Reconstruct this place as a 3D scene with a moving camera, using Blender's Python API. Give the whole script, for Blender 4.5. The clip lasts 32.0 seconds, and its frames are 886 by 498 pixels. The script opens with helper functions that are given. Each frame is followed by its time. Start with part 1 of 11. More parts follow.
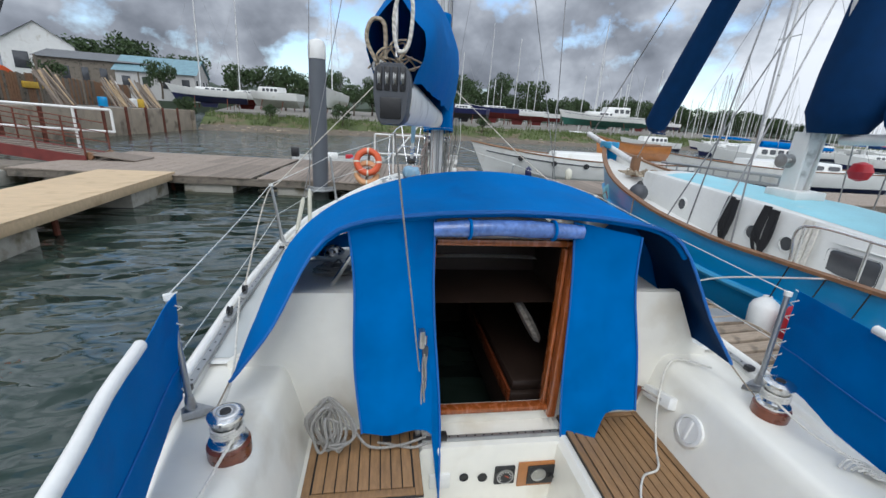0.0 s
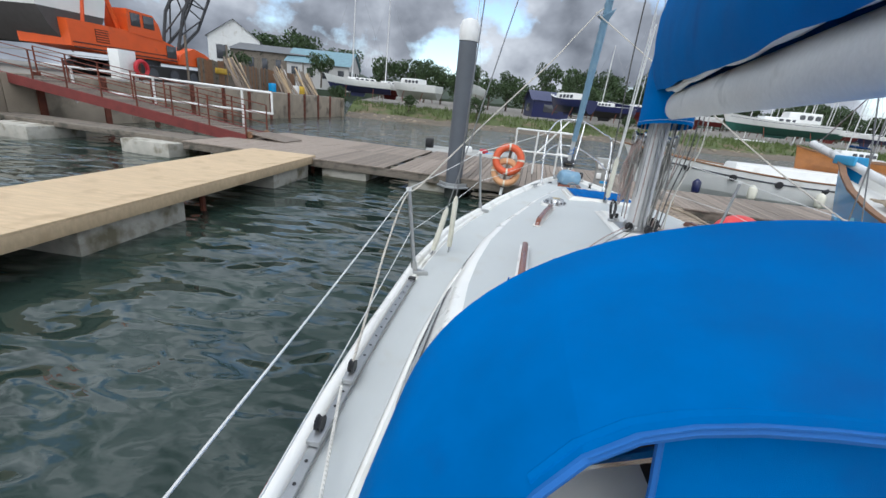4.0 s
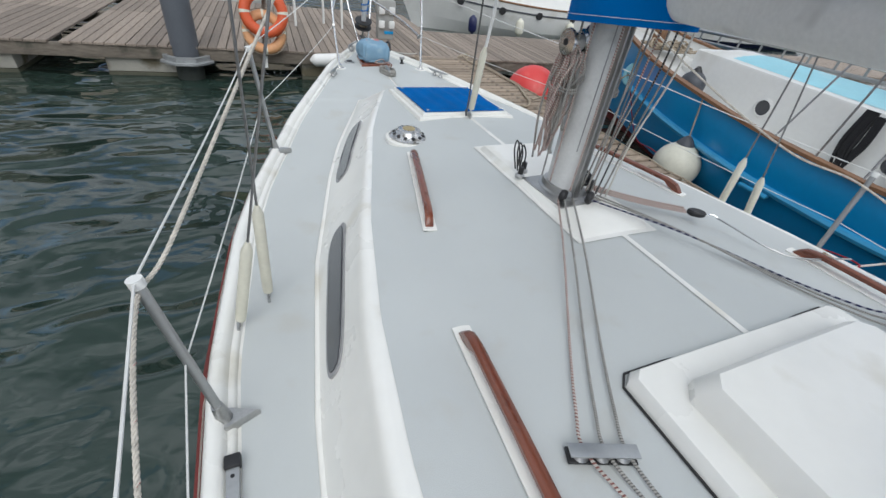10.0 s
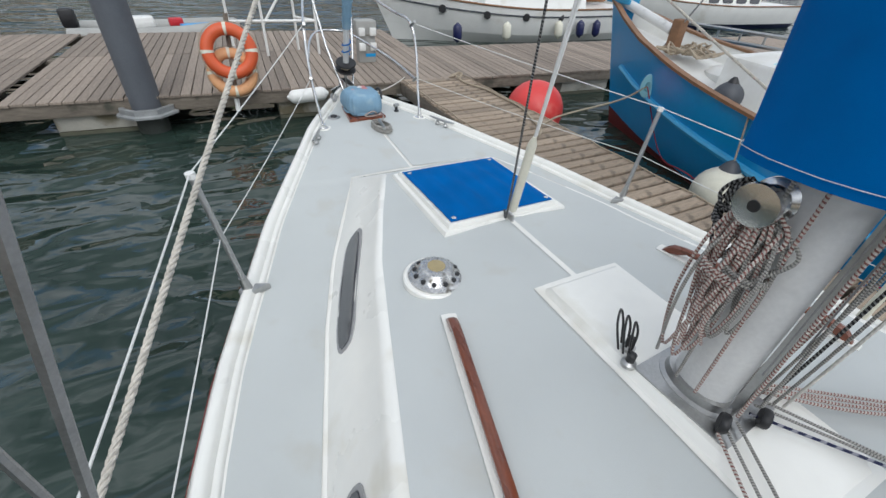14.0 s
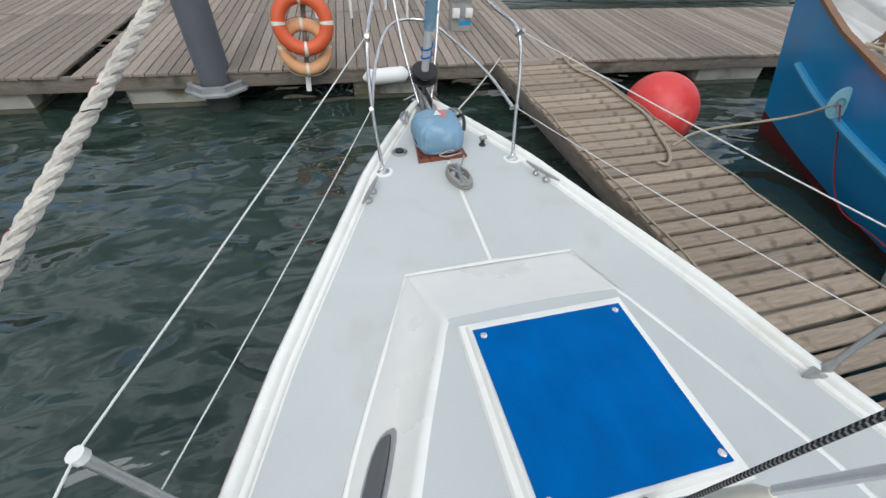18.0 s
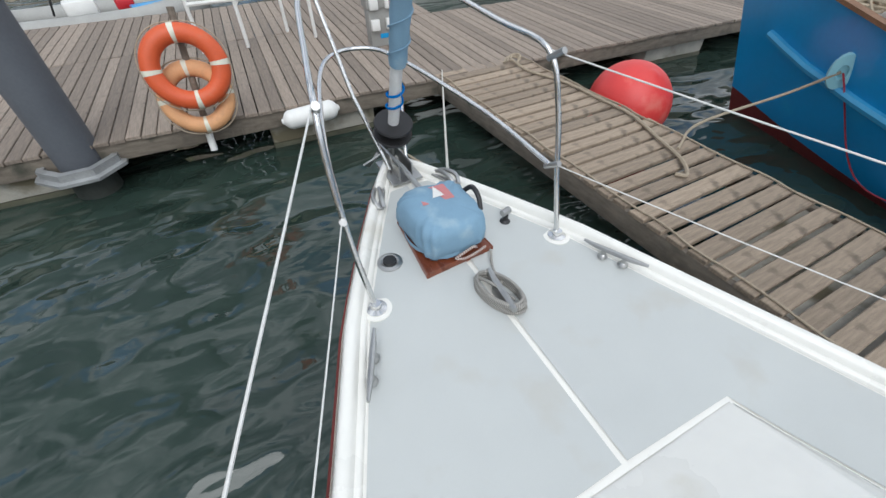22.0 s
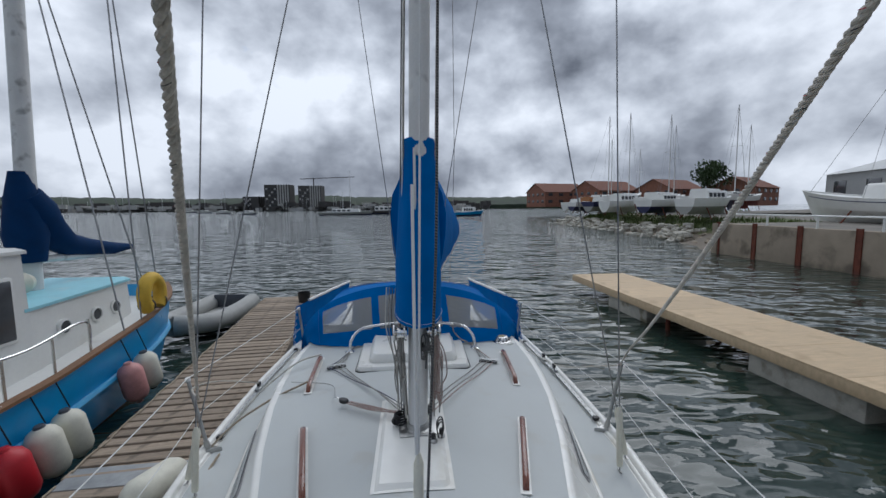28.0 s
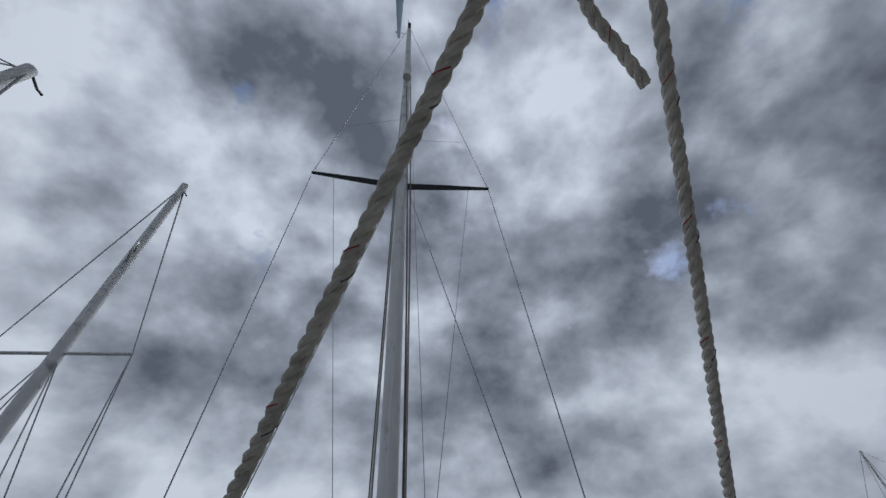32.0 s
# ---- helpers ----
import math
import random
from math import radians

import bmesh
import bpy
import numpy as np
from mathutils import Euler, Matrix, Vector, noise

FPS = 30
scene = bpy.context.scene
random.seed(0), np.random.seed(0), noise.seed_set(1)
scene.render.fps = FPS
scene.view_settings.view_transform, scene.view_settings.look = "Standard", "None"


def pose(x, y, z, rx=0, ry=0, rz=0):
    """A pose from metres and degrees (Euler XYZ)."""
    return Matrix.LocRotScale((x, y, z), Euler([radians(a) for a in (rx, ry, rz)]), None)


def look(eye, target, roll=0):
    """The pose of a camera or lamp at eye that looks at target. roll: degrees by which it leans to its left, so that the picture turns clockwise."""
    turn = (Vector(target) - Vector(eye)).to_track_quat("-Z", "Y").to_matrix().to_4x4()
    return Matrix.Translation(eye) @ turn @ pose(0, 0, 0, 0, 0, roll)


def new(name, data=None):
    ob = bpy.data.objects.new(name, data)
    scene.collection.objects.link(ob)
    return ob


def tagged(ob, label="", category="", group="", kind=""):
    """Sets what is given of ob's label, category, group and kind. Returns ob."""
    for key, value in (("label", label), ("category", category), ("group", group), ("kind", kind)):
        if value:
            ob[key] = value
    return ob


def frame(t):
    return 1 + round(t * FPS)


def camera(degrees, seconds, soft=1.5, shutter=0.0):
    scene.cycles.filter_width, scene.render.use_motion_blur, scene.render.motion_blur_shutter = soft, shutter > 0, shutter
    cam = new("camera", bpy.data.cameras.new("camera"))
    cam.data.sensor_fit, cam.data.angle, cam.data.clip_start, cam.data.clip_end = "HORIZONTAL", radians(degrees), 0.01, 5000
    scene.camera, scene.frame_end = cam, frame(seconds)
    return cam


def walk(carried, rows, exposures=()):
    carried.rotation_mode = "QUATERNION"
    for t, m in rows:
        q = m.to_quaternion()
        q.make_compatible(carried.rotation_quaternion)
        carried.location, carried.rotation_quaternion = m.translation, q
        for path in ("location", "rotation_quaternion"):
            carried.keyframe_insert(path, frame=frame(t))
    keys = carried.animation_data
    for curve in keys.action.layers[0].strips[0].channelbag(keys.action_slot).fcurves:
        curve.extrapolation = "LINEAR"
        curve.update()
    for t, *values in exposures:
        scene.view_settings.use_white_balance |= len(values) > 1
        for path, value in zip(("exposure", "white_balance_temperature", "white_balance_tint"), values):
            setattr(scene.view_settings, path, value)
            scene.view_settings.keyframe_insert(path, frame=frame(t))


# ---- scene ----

# ---------------------------------------------------------------- camera and walk
EXPO, EXPO_SKY, EXPO_UP = 0.57, -0.20, -0.70
cam = camera(94.3, 32.0, soft=1.5)
PATH = [
    (0, (-0.622, -4.522, 2.305), (-0.317, -2.639, 1.703), 3.5),
    (0.5, (-0.630, -4.435, 2.284), (-0.423, -2.531, 1.708), 3.3),
    (1, (-0.617, -4.283, 2.263), (-0.553, -2.375, 1.668), 3.3),
    (1.5, (-0.597, -4.167, 2.257), (-0.650, -2.266, 1.639), 3.9),
    (2, (-0.671, -4.019, 2.227), (-0.804, -2.127, 1.594), 4.7),
    (2.5, (-0.812, -3.778, 2.223), (-0.986, -1.893, 1.578), 5.4),
    (3, (-0.893, -3.637, 2.227), (-1.092, -1.758, 1.572), 5.8),
    (3.5, (-0.985, -3.355, 2.165), (-1.219, -1.480, 1.511), 6.5),
    (5.5, (-1.089, -2.783, 2.248), (-1.268, -0.939, 1.495), 2.5),
    (6, (-1.145, -2.651, 2.180), (-1.233, -0.822, 1.376), 3.2),
    (6.5, (-1.169, -2.590, 2.192), (-1.157, -0.794, 1.311), 3.2),
    (7, (-1.210, -2.483, 2.173), (-1.130, -0.698, 1.275), 2.9),
    (7.5, (-1.372, -2.153, 2.161), (-1.121, -0.436, 1.167), 3.8),
    (8, (-1.305, -1.997, 2.301), (-0.801, -0.454, 1.132), 7.3),
    (8.5, (-1.297, -1.692, 2.220), (-0.885, -0.221, 0.928), 6.1),
    (9, (-1.271, -1.609, 2.210), (-0.807, -0.253, 0.815), 6.9),
    (9.5, (-1.299, -1.563, 2.275), (-0.648, -0.199, 0.964), 10.0),
    (10, (-1.326, -1.384, 2.337), (-0.583, 0.045, 1.151), 8.2),
    (10.5, (-1.268, -1.274, 2.392), (-0.515, 0.170, 1.232), 4.5),
    (11, (-1.215, -1.253, 2.410), (-0.454, 0.190, 1.254), 3.7),
    (11.5, (-1.208, -1.051, 2.395), (-0.437, 0.384, 1.234), 3.9),
    (12, (-1.211, -0.923, 2.409), (-0.442, 0.513, 1.248), 4.0),
    (12.5, (-1.197, -0.886, 2.411), (-0.424, 0.555, 1.259), 3.7),
    (13, (-1.188, -0.615, 2.425), (-0.395, 0.815, 1.273), 3.8),
    (13.5, (-1.161, -0.414, 2.439), (-0.370, 1.007, 1.275), 3.7),
    (15.5, (-0.845, -0.029, 2.745), (-0.288, 1.391, 1.451), 3.1),
    (16, (-0.779, 0.173, 2.772), (-0.285, 1.602, 1.462), 3.2),
    (16.5, (-0.750, 0.312, 2.781), (-0.317, 1.746, 1.456), 3.1),
    (17, (-0.753, 0.476, 2.745), (-0.368, 1.901, 1.395), 3.1),
    (17.5, (-0.703, 0.714, 2.689), (-0.337, 2.120, 1.314), 3.1),
    (18, (-0.668, 0.906, 2.677), (-0.273, 2.296, 1.294), 2.9),
    (18.5, (-0.678, 1.036, 2.559), (-0.233, 2.424, 1.189), 1.4),
    (19, (-0.801, 1.216, 2.446), (-0.292, 2.604, 1.098), -1.0),
    (19.5, (-0.850, 1.301, 2.470), (-0.290, 2.680, 1.135), -2.7),
    (20, (-0.860, 1.357, 2.418), (-0.261, 2.726, 1.089), -3.1),
    (20.5, (-0.841, 1.479, 2.428), (-0.223, 2.836, 1.095), -3.1),
    (21, (-0.768, 1.721, 2.448), (-0.136, 3.064, 1.108), -2.6),
    (21.5, (-0.723, 1.905, 2.468), (-0.076, 3.225, 1.112), -2.1),
    (22, (-0.670, 2.163, 2.460), (-0.013, 3.460, 1.086), -1.5),
    (22.5, (-0.604, 2.353, 2.453), (0.092, 3.624, 1.075), -0.4),
    (23, (-0.453, 2.543, 2.490), (0.305, 3.793, 1.125), 0.6),
    (23.5, (-0.369, 2.756, 2.534), (0.534, 3.954, 1.212), 0.3),
    (24, (-0.244, 2.925, 2.556), (0.943, 3.758, 1.178), -0.2),
    (24.5, (-0.039, 2.882, 2.505), (1.281, 3.032, 1.010), 0.1),
    (25, (0.058, 2.656, 2.533), (1.112, 2.075, 0.935), 0.8),
    (25.5, (-0.006, 2.478, 2.539), (0.553, 1.412, 0.942), 3.7),
    (26, (0.022, 2.430, 2.553), (0.140, 1.085, 1.077), 5.1),
    (26.5, (0.090, 2.455, 2.636), (-0.007, 0.881, 1.406), 2.9),
    (28.5, (-0.037, 2.577, 2.921), (-0.196, 0.587, 3.037), -0.9),
    (29, (-0.070, 2.624, 2.982), (-0.227, 0.669, 3.369), -1.3),
    (29.5, (-0.059, 2.664, 3.010), (-0.219, 0.765, 3.617), -1.9),
    (30, (-0.054, 2.661, 3.012), (-0.216, 0.833, 3.808), -2.3),
    (30.5, (-0.051, 2.678, 3.009), (-0.222, 0.936, 3.977), -2.9),
    (31, (-0.048, 2.695, 3.005), (-0.241, 1.057, 4.136), -3.8),
    (31.5, (-0.028, 2.720, 3.007), (-0.254, 1.212, 4.301), -4.7),
    (32, (-0.010, 2.739, 3.014), (-0.267, 1.380, 4.458), -5.2),
]
walk(cam, [(t, look(eye, target, roll)) for t, eye, target, roll in PATH],
     exposures=[(0, EXPO + 0.08, 5980, 9), (2, EXPO + 0.2, 5960, 9), (3, EXPO + 0.22, 5950, 9), (7, EXPO + 0.1, 6150, 9), (9, EXPO - 0.05, 6150, 9), (24, EXPO + 0.12, 6150, 9), (26, EXPO - 0.1, 6150, 9),
                (28.5, EXPO_SKY, 5850, 10), (30, EXPO_SKY - 0.15, 5850, 10), (32, EXPO_UP, 5800, 10)])

# ---------------------------------------------------------------- world and sun
SUN_EL, SUN_AZ = radians(50), radians(200)
world = bpy.data.worlds.new("sky")
scene.world = world
world.use_nodes = True
wn, wl = world.node_tree.nodes, world.node_tree.links
wn.clear()
w_out = wn.new("ShaderNodeOutputWorld")
sky = wn.new("ShaderNodeTexSky")
sky.sky_type = "NISHITA"
sky.sun_disc = False
sky.sun_elevation, sky.sun_rotation = SUN_EL, SUN_AZ
sky_bg = wn.new("ShaderNodeBackground")
sky_bg.inputs["Strength"].default_value = 0.13
wl.new(sky.outputs[0], sky_bg.inputs["Color"])
co = wn.new("ShaderNodeTexCoord")
sep = wn.new("ShaderNodeSeparateXYZ")
wl.new(co.outputs["Generated"], sep.inputs[0])


def wmath(op, a, b=None, clamp=False):
    n = wn.new("ShaderNodeMath")
    n.operation, n.use_clamp = op, clamp
    for i, v in enumerate((a, b)):
        if v is None:
            continue
        if isinstance(v, (int, float)):
            n.inputs[i].default_value = v
        else:
            wl.new(v, n.inputs[i])
    return n.outputs[0]


# clouds are laid on the sky dome, flattened a little
dome = wn.new("ShaderNodeCombineXYZ")
wl.new(sep.outputs["X"], dome.inputs[0])
wl.new(sep.outputs["Y"], dome.inputs[1])
wl.new(wmath("MULTIPLY", sep.outputs["Z"], 1.35), dome.inputs[2])


def wnoise(scale, detail, rough, offset):
    n = wn.new("ShaderNodeTexNoise")
    n.inputs["Scale"].default_value, n.inputs["Detail"].default_value = scale, detail
    n.inputs["Roughness"].default_value = rough
    a = wn.new("ShaderNodeVectorMath")
    a.operation = "ADD"
    a.inputs[1].default_value = offset
    wl.new(dome.outputs[0], a.inputs[0])
    wl.new(a.outputs[0], n.inputs["Vector"])
    return n.outputs["Fac"]


def wramp(fac, stops):
    n = wn.new("ShaderNodeValToRGB")
    while len(n.color_ramp.elements) < len(stops):
        n.color_ramp.elements.new(0.5)
    for e, (p, c) in zip(n.color_ramp.elements, stops):
        e.position, e.color = p, (*c, 1)
    wl.new(fac, n.inputs[0])
    return n.outputs[0]


low = wmath("POWER", wmath("SUBTRACT", 1.0, wmath("ABSOLUTE", sep.outputs["Z"]), True), 6.0)
cover = wramp(wmath("ADD", wmath("SUBTRACT", wnoise(3.4, 9, 0.56, (3.1, 1.7, 0)), wmath("MULTIPLY", sep.outputs["Y"], 0.075)), wmath("MULTIPLY", low, 0.06)), [(0.355, (0, 0, 0)), (0.425, (1, 1, 1))])
puffs = wmath("ADD", wmath("MULTIPLY", wnoise(2.3, 5, 0.50, (4.1, 9.7, 6.3)), 0.60), wmath("MULTIPLY", wnoise(6.0, 7, 0.52, (1.9, 8.4, 5.0)), 0.40))
shade = wramp(wmath("SUBTRACT", wmath("ADD", puffs, wmath("MULTIPLY", low, 0.03)), wmath("MULTIPLY", sep.outputs["X"], -0.05)),
              [(0.365, (0.12, 0.130, 0.152)), (0.455, (0.30, 0.315, 0.345)), (0.52, (0.50, 0.517, 0.545)), (0.59, (0.74, 0.752, 0.77))])
cl_bg = wn.new("ShaderNodeBackground")
# the southern half, towards the sun, is the brighter one
glow = wmath("SUBTRACT", wmath("MULTIPLY", wmath("MAXIMUM", sep.outputs["Z"], 0.0), 0.45), wmath("MULTIPLY", sep.outputs["Y"], 0.28))
wl.new(wmath("ADD", 0.92, glow), cl_bg.inputs["Strength"])
wl.new(shade, cl_bg.inputs["Color"])
w_mix = wn.new("ShaderNodeMixShader")
wl.new(cover, w_mix.inputs[0])
wl.new(sky_bg.outputs[0], w_mix.inputs[1])
wl.new(cl_bg.outputs[0], w_mix.inputs[2])
wl.new(w_mix.outputs[0], w_out.inputs[0])

sun = new("sun", bpy.data.lights.new("sun", "SUN"))
sun.data.energy, sun.data.angle, sun.data.color = 1.2, radians(50), (1.0, 0.97, 0.93)
sun.matrix_world = look((0, 0, 0), (-math.sin(SUN_AZ) * math.cos(SUN_EL), -math.cos(SUN_AZ) * math.cos(SUN_EL), -math.sin(SUN_EL)))


# ---------------------------------------------------------------- materials
def material(name, color, rough=0.5, metal=0.0, vary=0.12, scale=8.0, grain=60.0, bump=0.05, dark=None, spec=0.5, coat=0.0,
             coords="Object", stretch=(1, 1, 1), piece=0.0, emit=0.0, stain=None):
    """A procedural surface: base colour with two scales of variation, roughness wear and fine relief."""
    m = bpy.data.materials.new(name)
    m.use_nodes = True
    n, l = m.node_tree.nodes, m.node_tree.links
    b = n["Principled BSDF"]
    b.inputs["Roughness"].default_value, b.inputs["Metallic"].default_value = rough, metal
    b.inputs["Specular IOR Level"].default_value = spec
    b.inputs["Coat Weight"].default_value = coat
    b.inputs["Coat Roughness"].default_value = 0.08
    tc, mp = n.new("ShaderNodeTexCoord"), n.new("ShaderNodeMapping")
    mp.inputs["Scale"].default_value = stretch
    l.new(tc.outputs[coords], mp.inputs["Vector"])
    big, fine = n.new("ShaderNodeTexNoise"), n.new("ShaderNodeTexNoise")
    big.inputs["Scale"].default_value, big.inputs["Detail"].default_value = scale, 6
    fine.inputs["Scale"].default_value, fine.inputs["Detail"].default_value = grain, 4
    for t in (big, fine):
        l.new(mp.outputs[0], t.inputs["Vector"])
    mixn = n.new("ShaderNodeMix")
    mixn.data_type = "FLOAT"
    mixn.inputs[0].default_value = 0.35
    l.new(big.outputs["Fac"], mixn.inputs[2])
    l.new(fine.outputs["Fac"], mixn.inputs[3])
    ramp = n.new("ShaderNodeValToRGB")
    lo = dark or tuple(c * (1 - vary) for c in color)
    hi = tuple(min(1, c * (1 + vary)) for c in color)
    ramp.color_ramp.elements[0].position, ramp.color_ramp.elements[0].color = 0.32, (*lo, 1)
    ramp.color_ramp.elements[1].position, ramp.color_ramp.elements[1].color = 0.66, (*hi, 1)
    l.new(mixn.outputs[0], ramp.inputs[0])
    col = ramp.outputs[0]
    if stain:
        st = n.new("ShaderNodeTexNoise")
        st.inputs["Scale"].default_value, st.inputs["Detail"].default_value = stain[1], 8
        l.new(tc.outputs[coords], st.inputs["Vector"])
        sr = n.new("ShaderNodeValToRGB")
        sr.color_ramp.elements[0].position, sr.color_ramp.elements[0].color = stain[2], (0, 0, 0, 1)
        sr.color_ramp.elements[1].position, sr.color_ramp.elements[1].color = stain[2] + 0.14, (1, 1, 1, 1)
        l.new(st.outputs["Fac"], sr.inputs[0])
        sm = n.new("ShaderNodeMix")
        sm.data_type = "RGBA"
        l.new(sr.outputs[0], sm.inputs[0])
        l.new(col, sm.inputs[6])
        sm.inputs[7].default_value = (*stain[0], 1)
        col = sm.outputs[2]
    if piece:
        oi, mr = n.new("ShaderNodeObjectInfo"), n.new("ShaderNodeMapRange")
        mr.inputs["To Min"].default_value, mr.inputs["To Max"].default_value = 1 - piece, 1 + piece
        l.new(oi.outputs["Random"], mr.inputs["Value"])
        hs = n.new("ShaderNodeHueSaturation")
        l.new(mr.outputs[0], hs.inputs["Value"])
        l.new(col, hs.inputs["Color"])
        col = hs.outputs[0]
    l.new(col, b.inputs["Base Color"])
    rr = n.new("ShaderNodeMapRange")
    rr.inputs["To Min"].default_value, rr.inputs["To Max"].default_value = max(0.02, rough - 0.08), min(1, rough + 0.1)
    l.new(big.outputs["Fac"], rr.inputs["Value"])
    l.new(rr.outputs[0], b.inputs["Roughness"])
    if bump:
        bp = n.new("ShaderNodeBump")
        bp.inputs["Strength"].default_value, bp.inputs["Distance"].default_value = min(1, bump * 4), 0.004
        l.new(fine.outputs["Fac"], bp.inputs["Height"])
        l.new(bp.outputs[0], b.inputs["Normal"])
    if emit:
        b.inputs["Emission Color"].default_value = (*color, 1)
        b.inputs["Emission Strength"].default_value = emit
    return m


def rope_material(name, color, fleck=None, turns=90.0, depth=0.5, fine=0.105):
    """Braided or laid rope: slanting bands along the length, given by the UV of the tube."""
    m = material(name, color, 0.85, vary=0.2, grain=300, scale=30, bump=0)
    n, l = m.node_tree.nodes, m.node_tree.links
    b = n["Principled BSDF"]
    uv, w = n.new("ShaderNodeUVMap"), n.new("ShaderNodeTexWave")
    mp = n.new("ShaderNodeMapping")
    mp.inputs["Scale"].default_value = (turns, 1, 1)
    mp.inputs["Rotation"].default_value = (0, 0, radians(0))
    l.new(uv.outputs[0], mp.inputs["Vector"])
    sp, ad, cb = n.new("ShaderNodeSeparateXYZ"), n.new("ShaderNodeMath"), n.new("ShaderNodeCombineXYZ")
    l.new(mp.outputs[0], sp.inputs[0])
    l.new(sp.outputs[0], ad.inputs[0])
    l.new(sp.outputs[1], ad.inputs[1])
    l.new(ad.outputs[0], cb.inputs[0])
    l.new(cb.outputs[0], w.inputs["Vector"])
    w.inputs["Scale"].default_value = 0.32
    bp = n.new("ShaderNodeBump")
    bp.inputs["Strength"].default_value, bp.inputs["Distance"].default_value = depth, 0.004
    l.new(w.outputs["Fac"], bp.inputs["Height"])
    l.new(bp.outputs[0], b.inputs["Normal"])
    if fleck:
        old = b.inputs["Base Color"].links[0].from_socket
        ck = n.new("ShaderNodeTexWave")
        ck.inputs["Scale"].default_value = fine
        ck.inputs["Distortion"].default_value = 1.0
        l.new(cb.outputs[0], ck.inputs["Vector"])
        rp = n.new("ShaderNodeValToRGB")
        rp.color_ramp.elements[0].position, rp.color_ramp.elements[1].position = 0.55, 0.7
        l.new(ck.outputs["Fac"], rp.inputs[0])
        mx = n.new("ShaderNodeMix")
        mx.data_type = "RGBA"
        l.new(rp.outputs[0], mx.inputs[0])
        l.new(old, mx.inputs[6])
        mx.inputs[7].default_value = (*fleck, 1)
        l.new(mx.outputs[2], b.inputs["Base Color"])
    return m


GEL = material("gelcoat_white", (0.80, 0.79, 0.735), 0.28, vary=0.04, scale=2.5, grain=12, bump=0.004, coat=0.25, stain=((0.66, 0.63, 0.54), 3.0, 0.60))
GEL_COCK = material("gelcoat_cream", (0.80, 0.78, 0.70), 0.32, vary=0.04, scale=2.0, grain=14, bump=0.004, coat=0.2, stain=((0.68, 0.64, 0.54), 2.6, 0.58))
NONSKID = material("grey_nonskid_paint", (0.50, 0.52, 0.505), 0.62, vary=0.035, scale=3.0, grain=420, bump=0.06, stain=((0.48, 0.485, 0.455), 5.0, 0.58))
CANVAS = material("blue_canvas", (0.001, 0.125, 0.40), 0.8, vary=0.14, scale=5, grain=700, bump=0.08, spec=0.08, stain=((0.004, 0.10, 0.33), 3.5, 0.60))
HATCHBLUE = material("hatch_cover_canvas", (0.001, 0.105, 0.35), 0.82, vary=0.16, scale=6, grain=700, bump=0.06, spec=0.08)
# navy of the ketch covers; also the painted shade on the sprayhood's starboard side
CANVAS_DK = material("navy_and_shaded_blue_canvas", (0.004, 0.030, 0.098), 0.75, vary=0.15, scale=5, grain=600, bump=0.05, spec=0.1)
PIPING = material("blue_binding", (0.01, 0.12, 0.40), 0.7, vary=0.1, grain=500, bump=0.05)
TEAK = material("teak_slats", (0.27, 0.155, 0.07), 0.6, vary=0.25, scale=9, grain=70, bump=0.06, stretch=(6, 1, 6), piece=0.1)
CAULK = material("black_caulk", (0.02, 0.02, 0.02), 0.6, vary=0.2, bump=0.02)
MAHOG = material("varnished_mahogany", (0.15, 0.037, 0.013), 0.28, vary=0.35, scale=7, grain=60, bump=0.03, coat=0.5, stretch=(5, 1, 5))
MAHOG_F = material("varnished_frame", (0.27, 0.075, 0.02), 0.25, vary=0.3, scale=7, grain=60, bump=0.02, coat=0.6, stretch=(5, 5, 1))
STEEL = material("stainless_steel", (0.74, 0.74, 0.73), 0.20, 1.0, vary=0.06, scale=10, grain=90, bump=0.004)
STEEL_D = material("dull_steel", (0.45, 0.45, 0.44), 0.38, 1.0, vary=0.15, scale=14, grain=120, bump=0.02)
ALU = material("anodised_aluminium", (0.42, 0.43, 0.43), 0.42, 0.85, vary=0.08, scale=6, grain=100, bump=0.01, stain=((0.30, 0.30, 0.30), 6.0, 0.6))
ALU_W = material("weathered_spar", (0.68, 0.68, 0.665), 0.5, 0.12, vary=0.1, scale=4, grain=80, bump=0.02, stain=((0.33, 0.33, 0.32), 5.0, 0.58))
BLACKP = material("black_plastic", (0.015, 0.015, 0.016), 0.45, vary=0.25, grain=90, bump=0.02)
DARKG = material("dark_grey_plastic", (0.06, 0.065, 0.075), 0.5, vary=0.15, grain=90, bump=0.02)
SMOKE = material("smoked_window", (0.055, 0.058, 0.065), 0.12, vary=0.12, scale=4, grain=30, bump=0.0, coat=0.4)
GREYFR = material("grey_window_gasket", (0.30, 0.30, 0.30), 0.55, vary=0.1, grain=120, bump=0.02)
WHITEP = material("white_plastic", (0.74, 0.74, 0.71), 0.45, vary=0.06, scale=6, grain=60, bump=0.02)
IVORY = material("ivory_vinyl", (0.66, 0.64, 0.53), 0.5, vary=0.08, scale=12, grain=60, bump=0.02)
WIRE = material("stainless_wire", (0.30, 0.30, 0.30), 0.38, 0.9, vary=0.2, scale=30, grain=300, bump=0.03)
WIREW = material("white_guard_wire", (0.66, 0.66, 0.63), 0.6, vary=0.08, scale=20, grain=100, bump=0.01)
ROPE_W = rope_material("white_rope", (0.62, 0.60, 0.54), None, 60)
ROPE_G = rope_material("grey_flecked_rope", (0.40, 0.385, 0.35), (0.17, 0.165, 0.155), 170, fine=0.26)
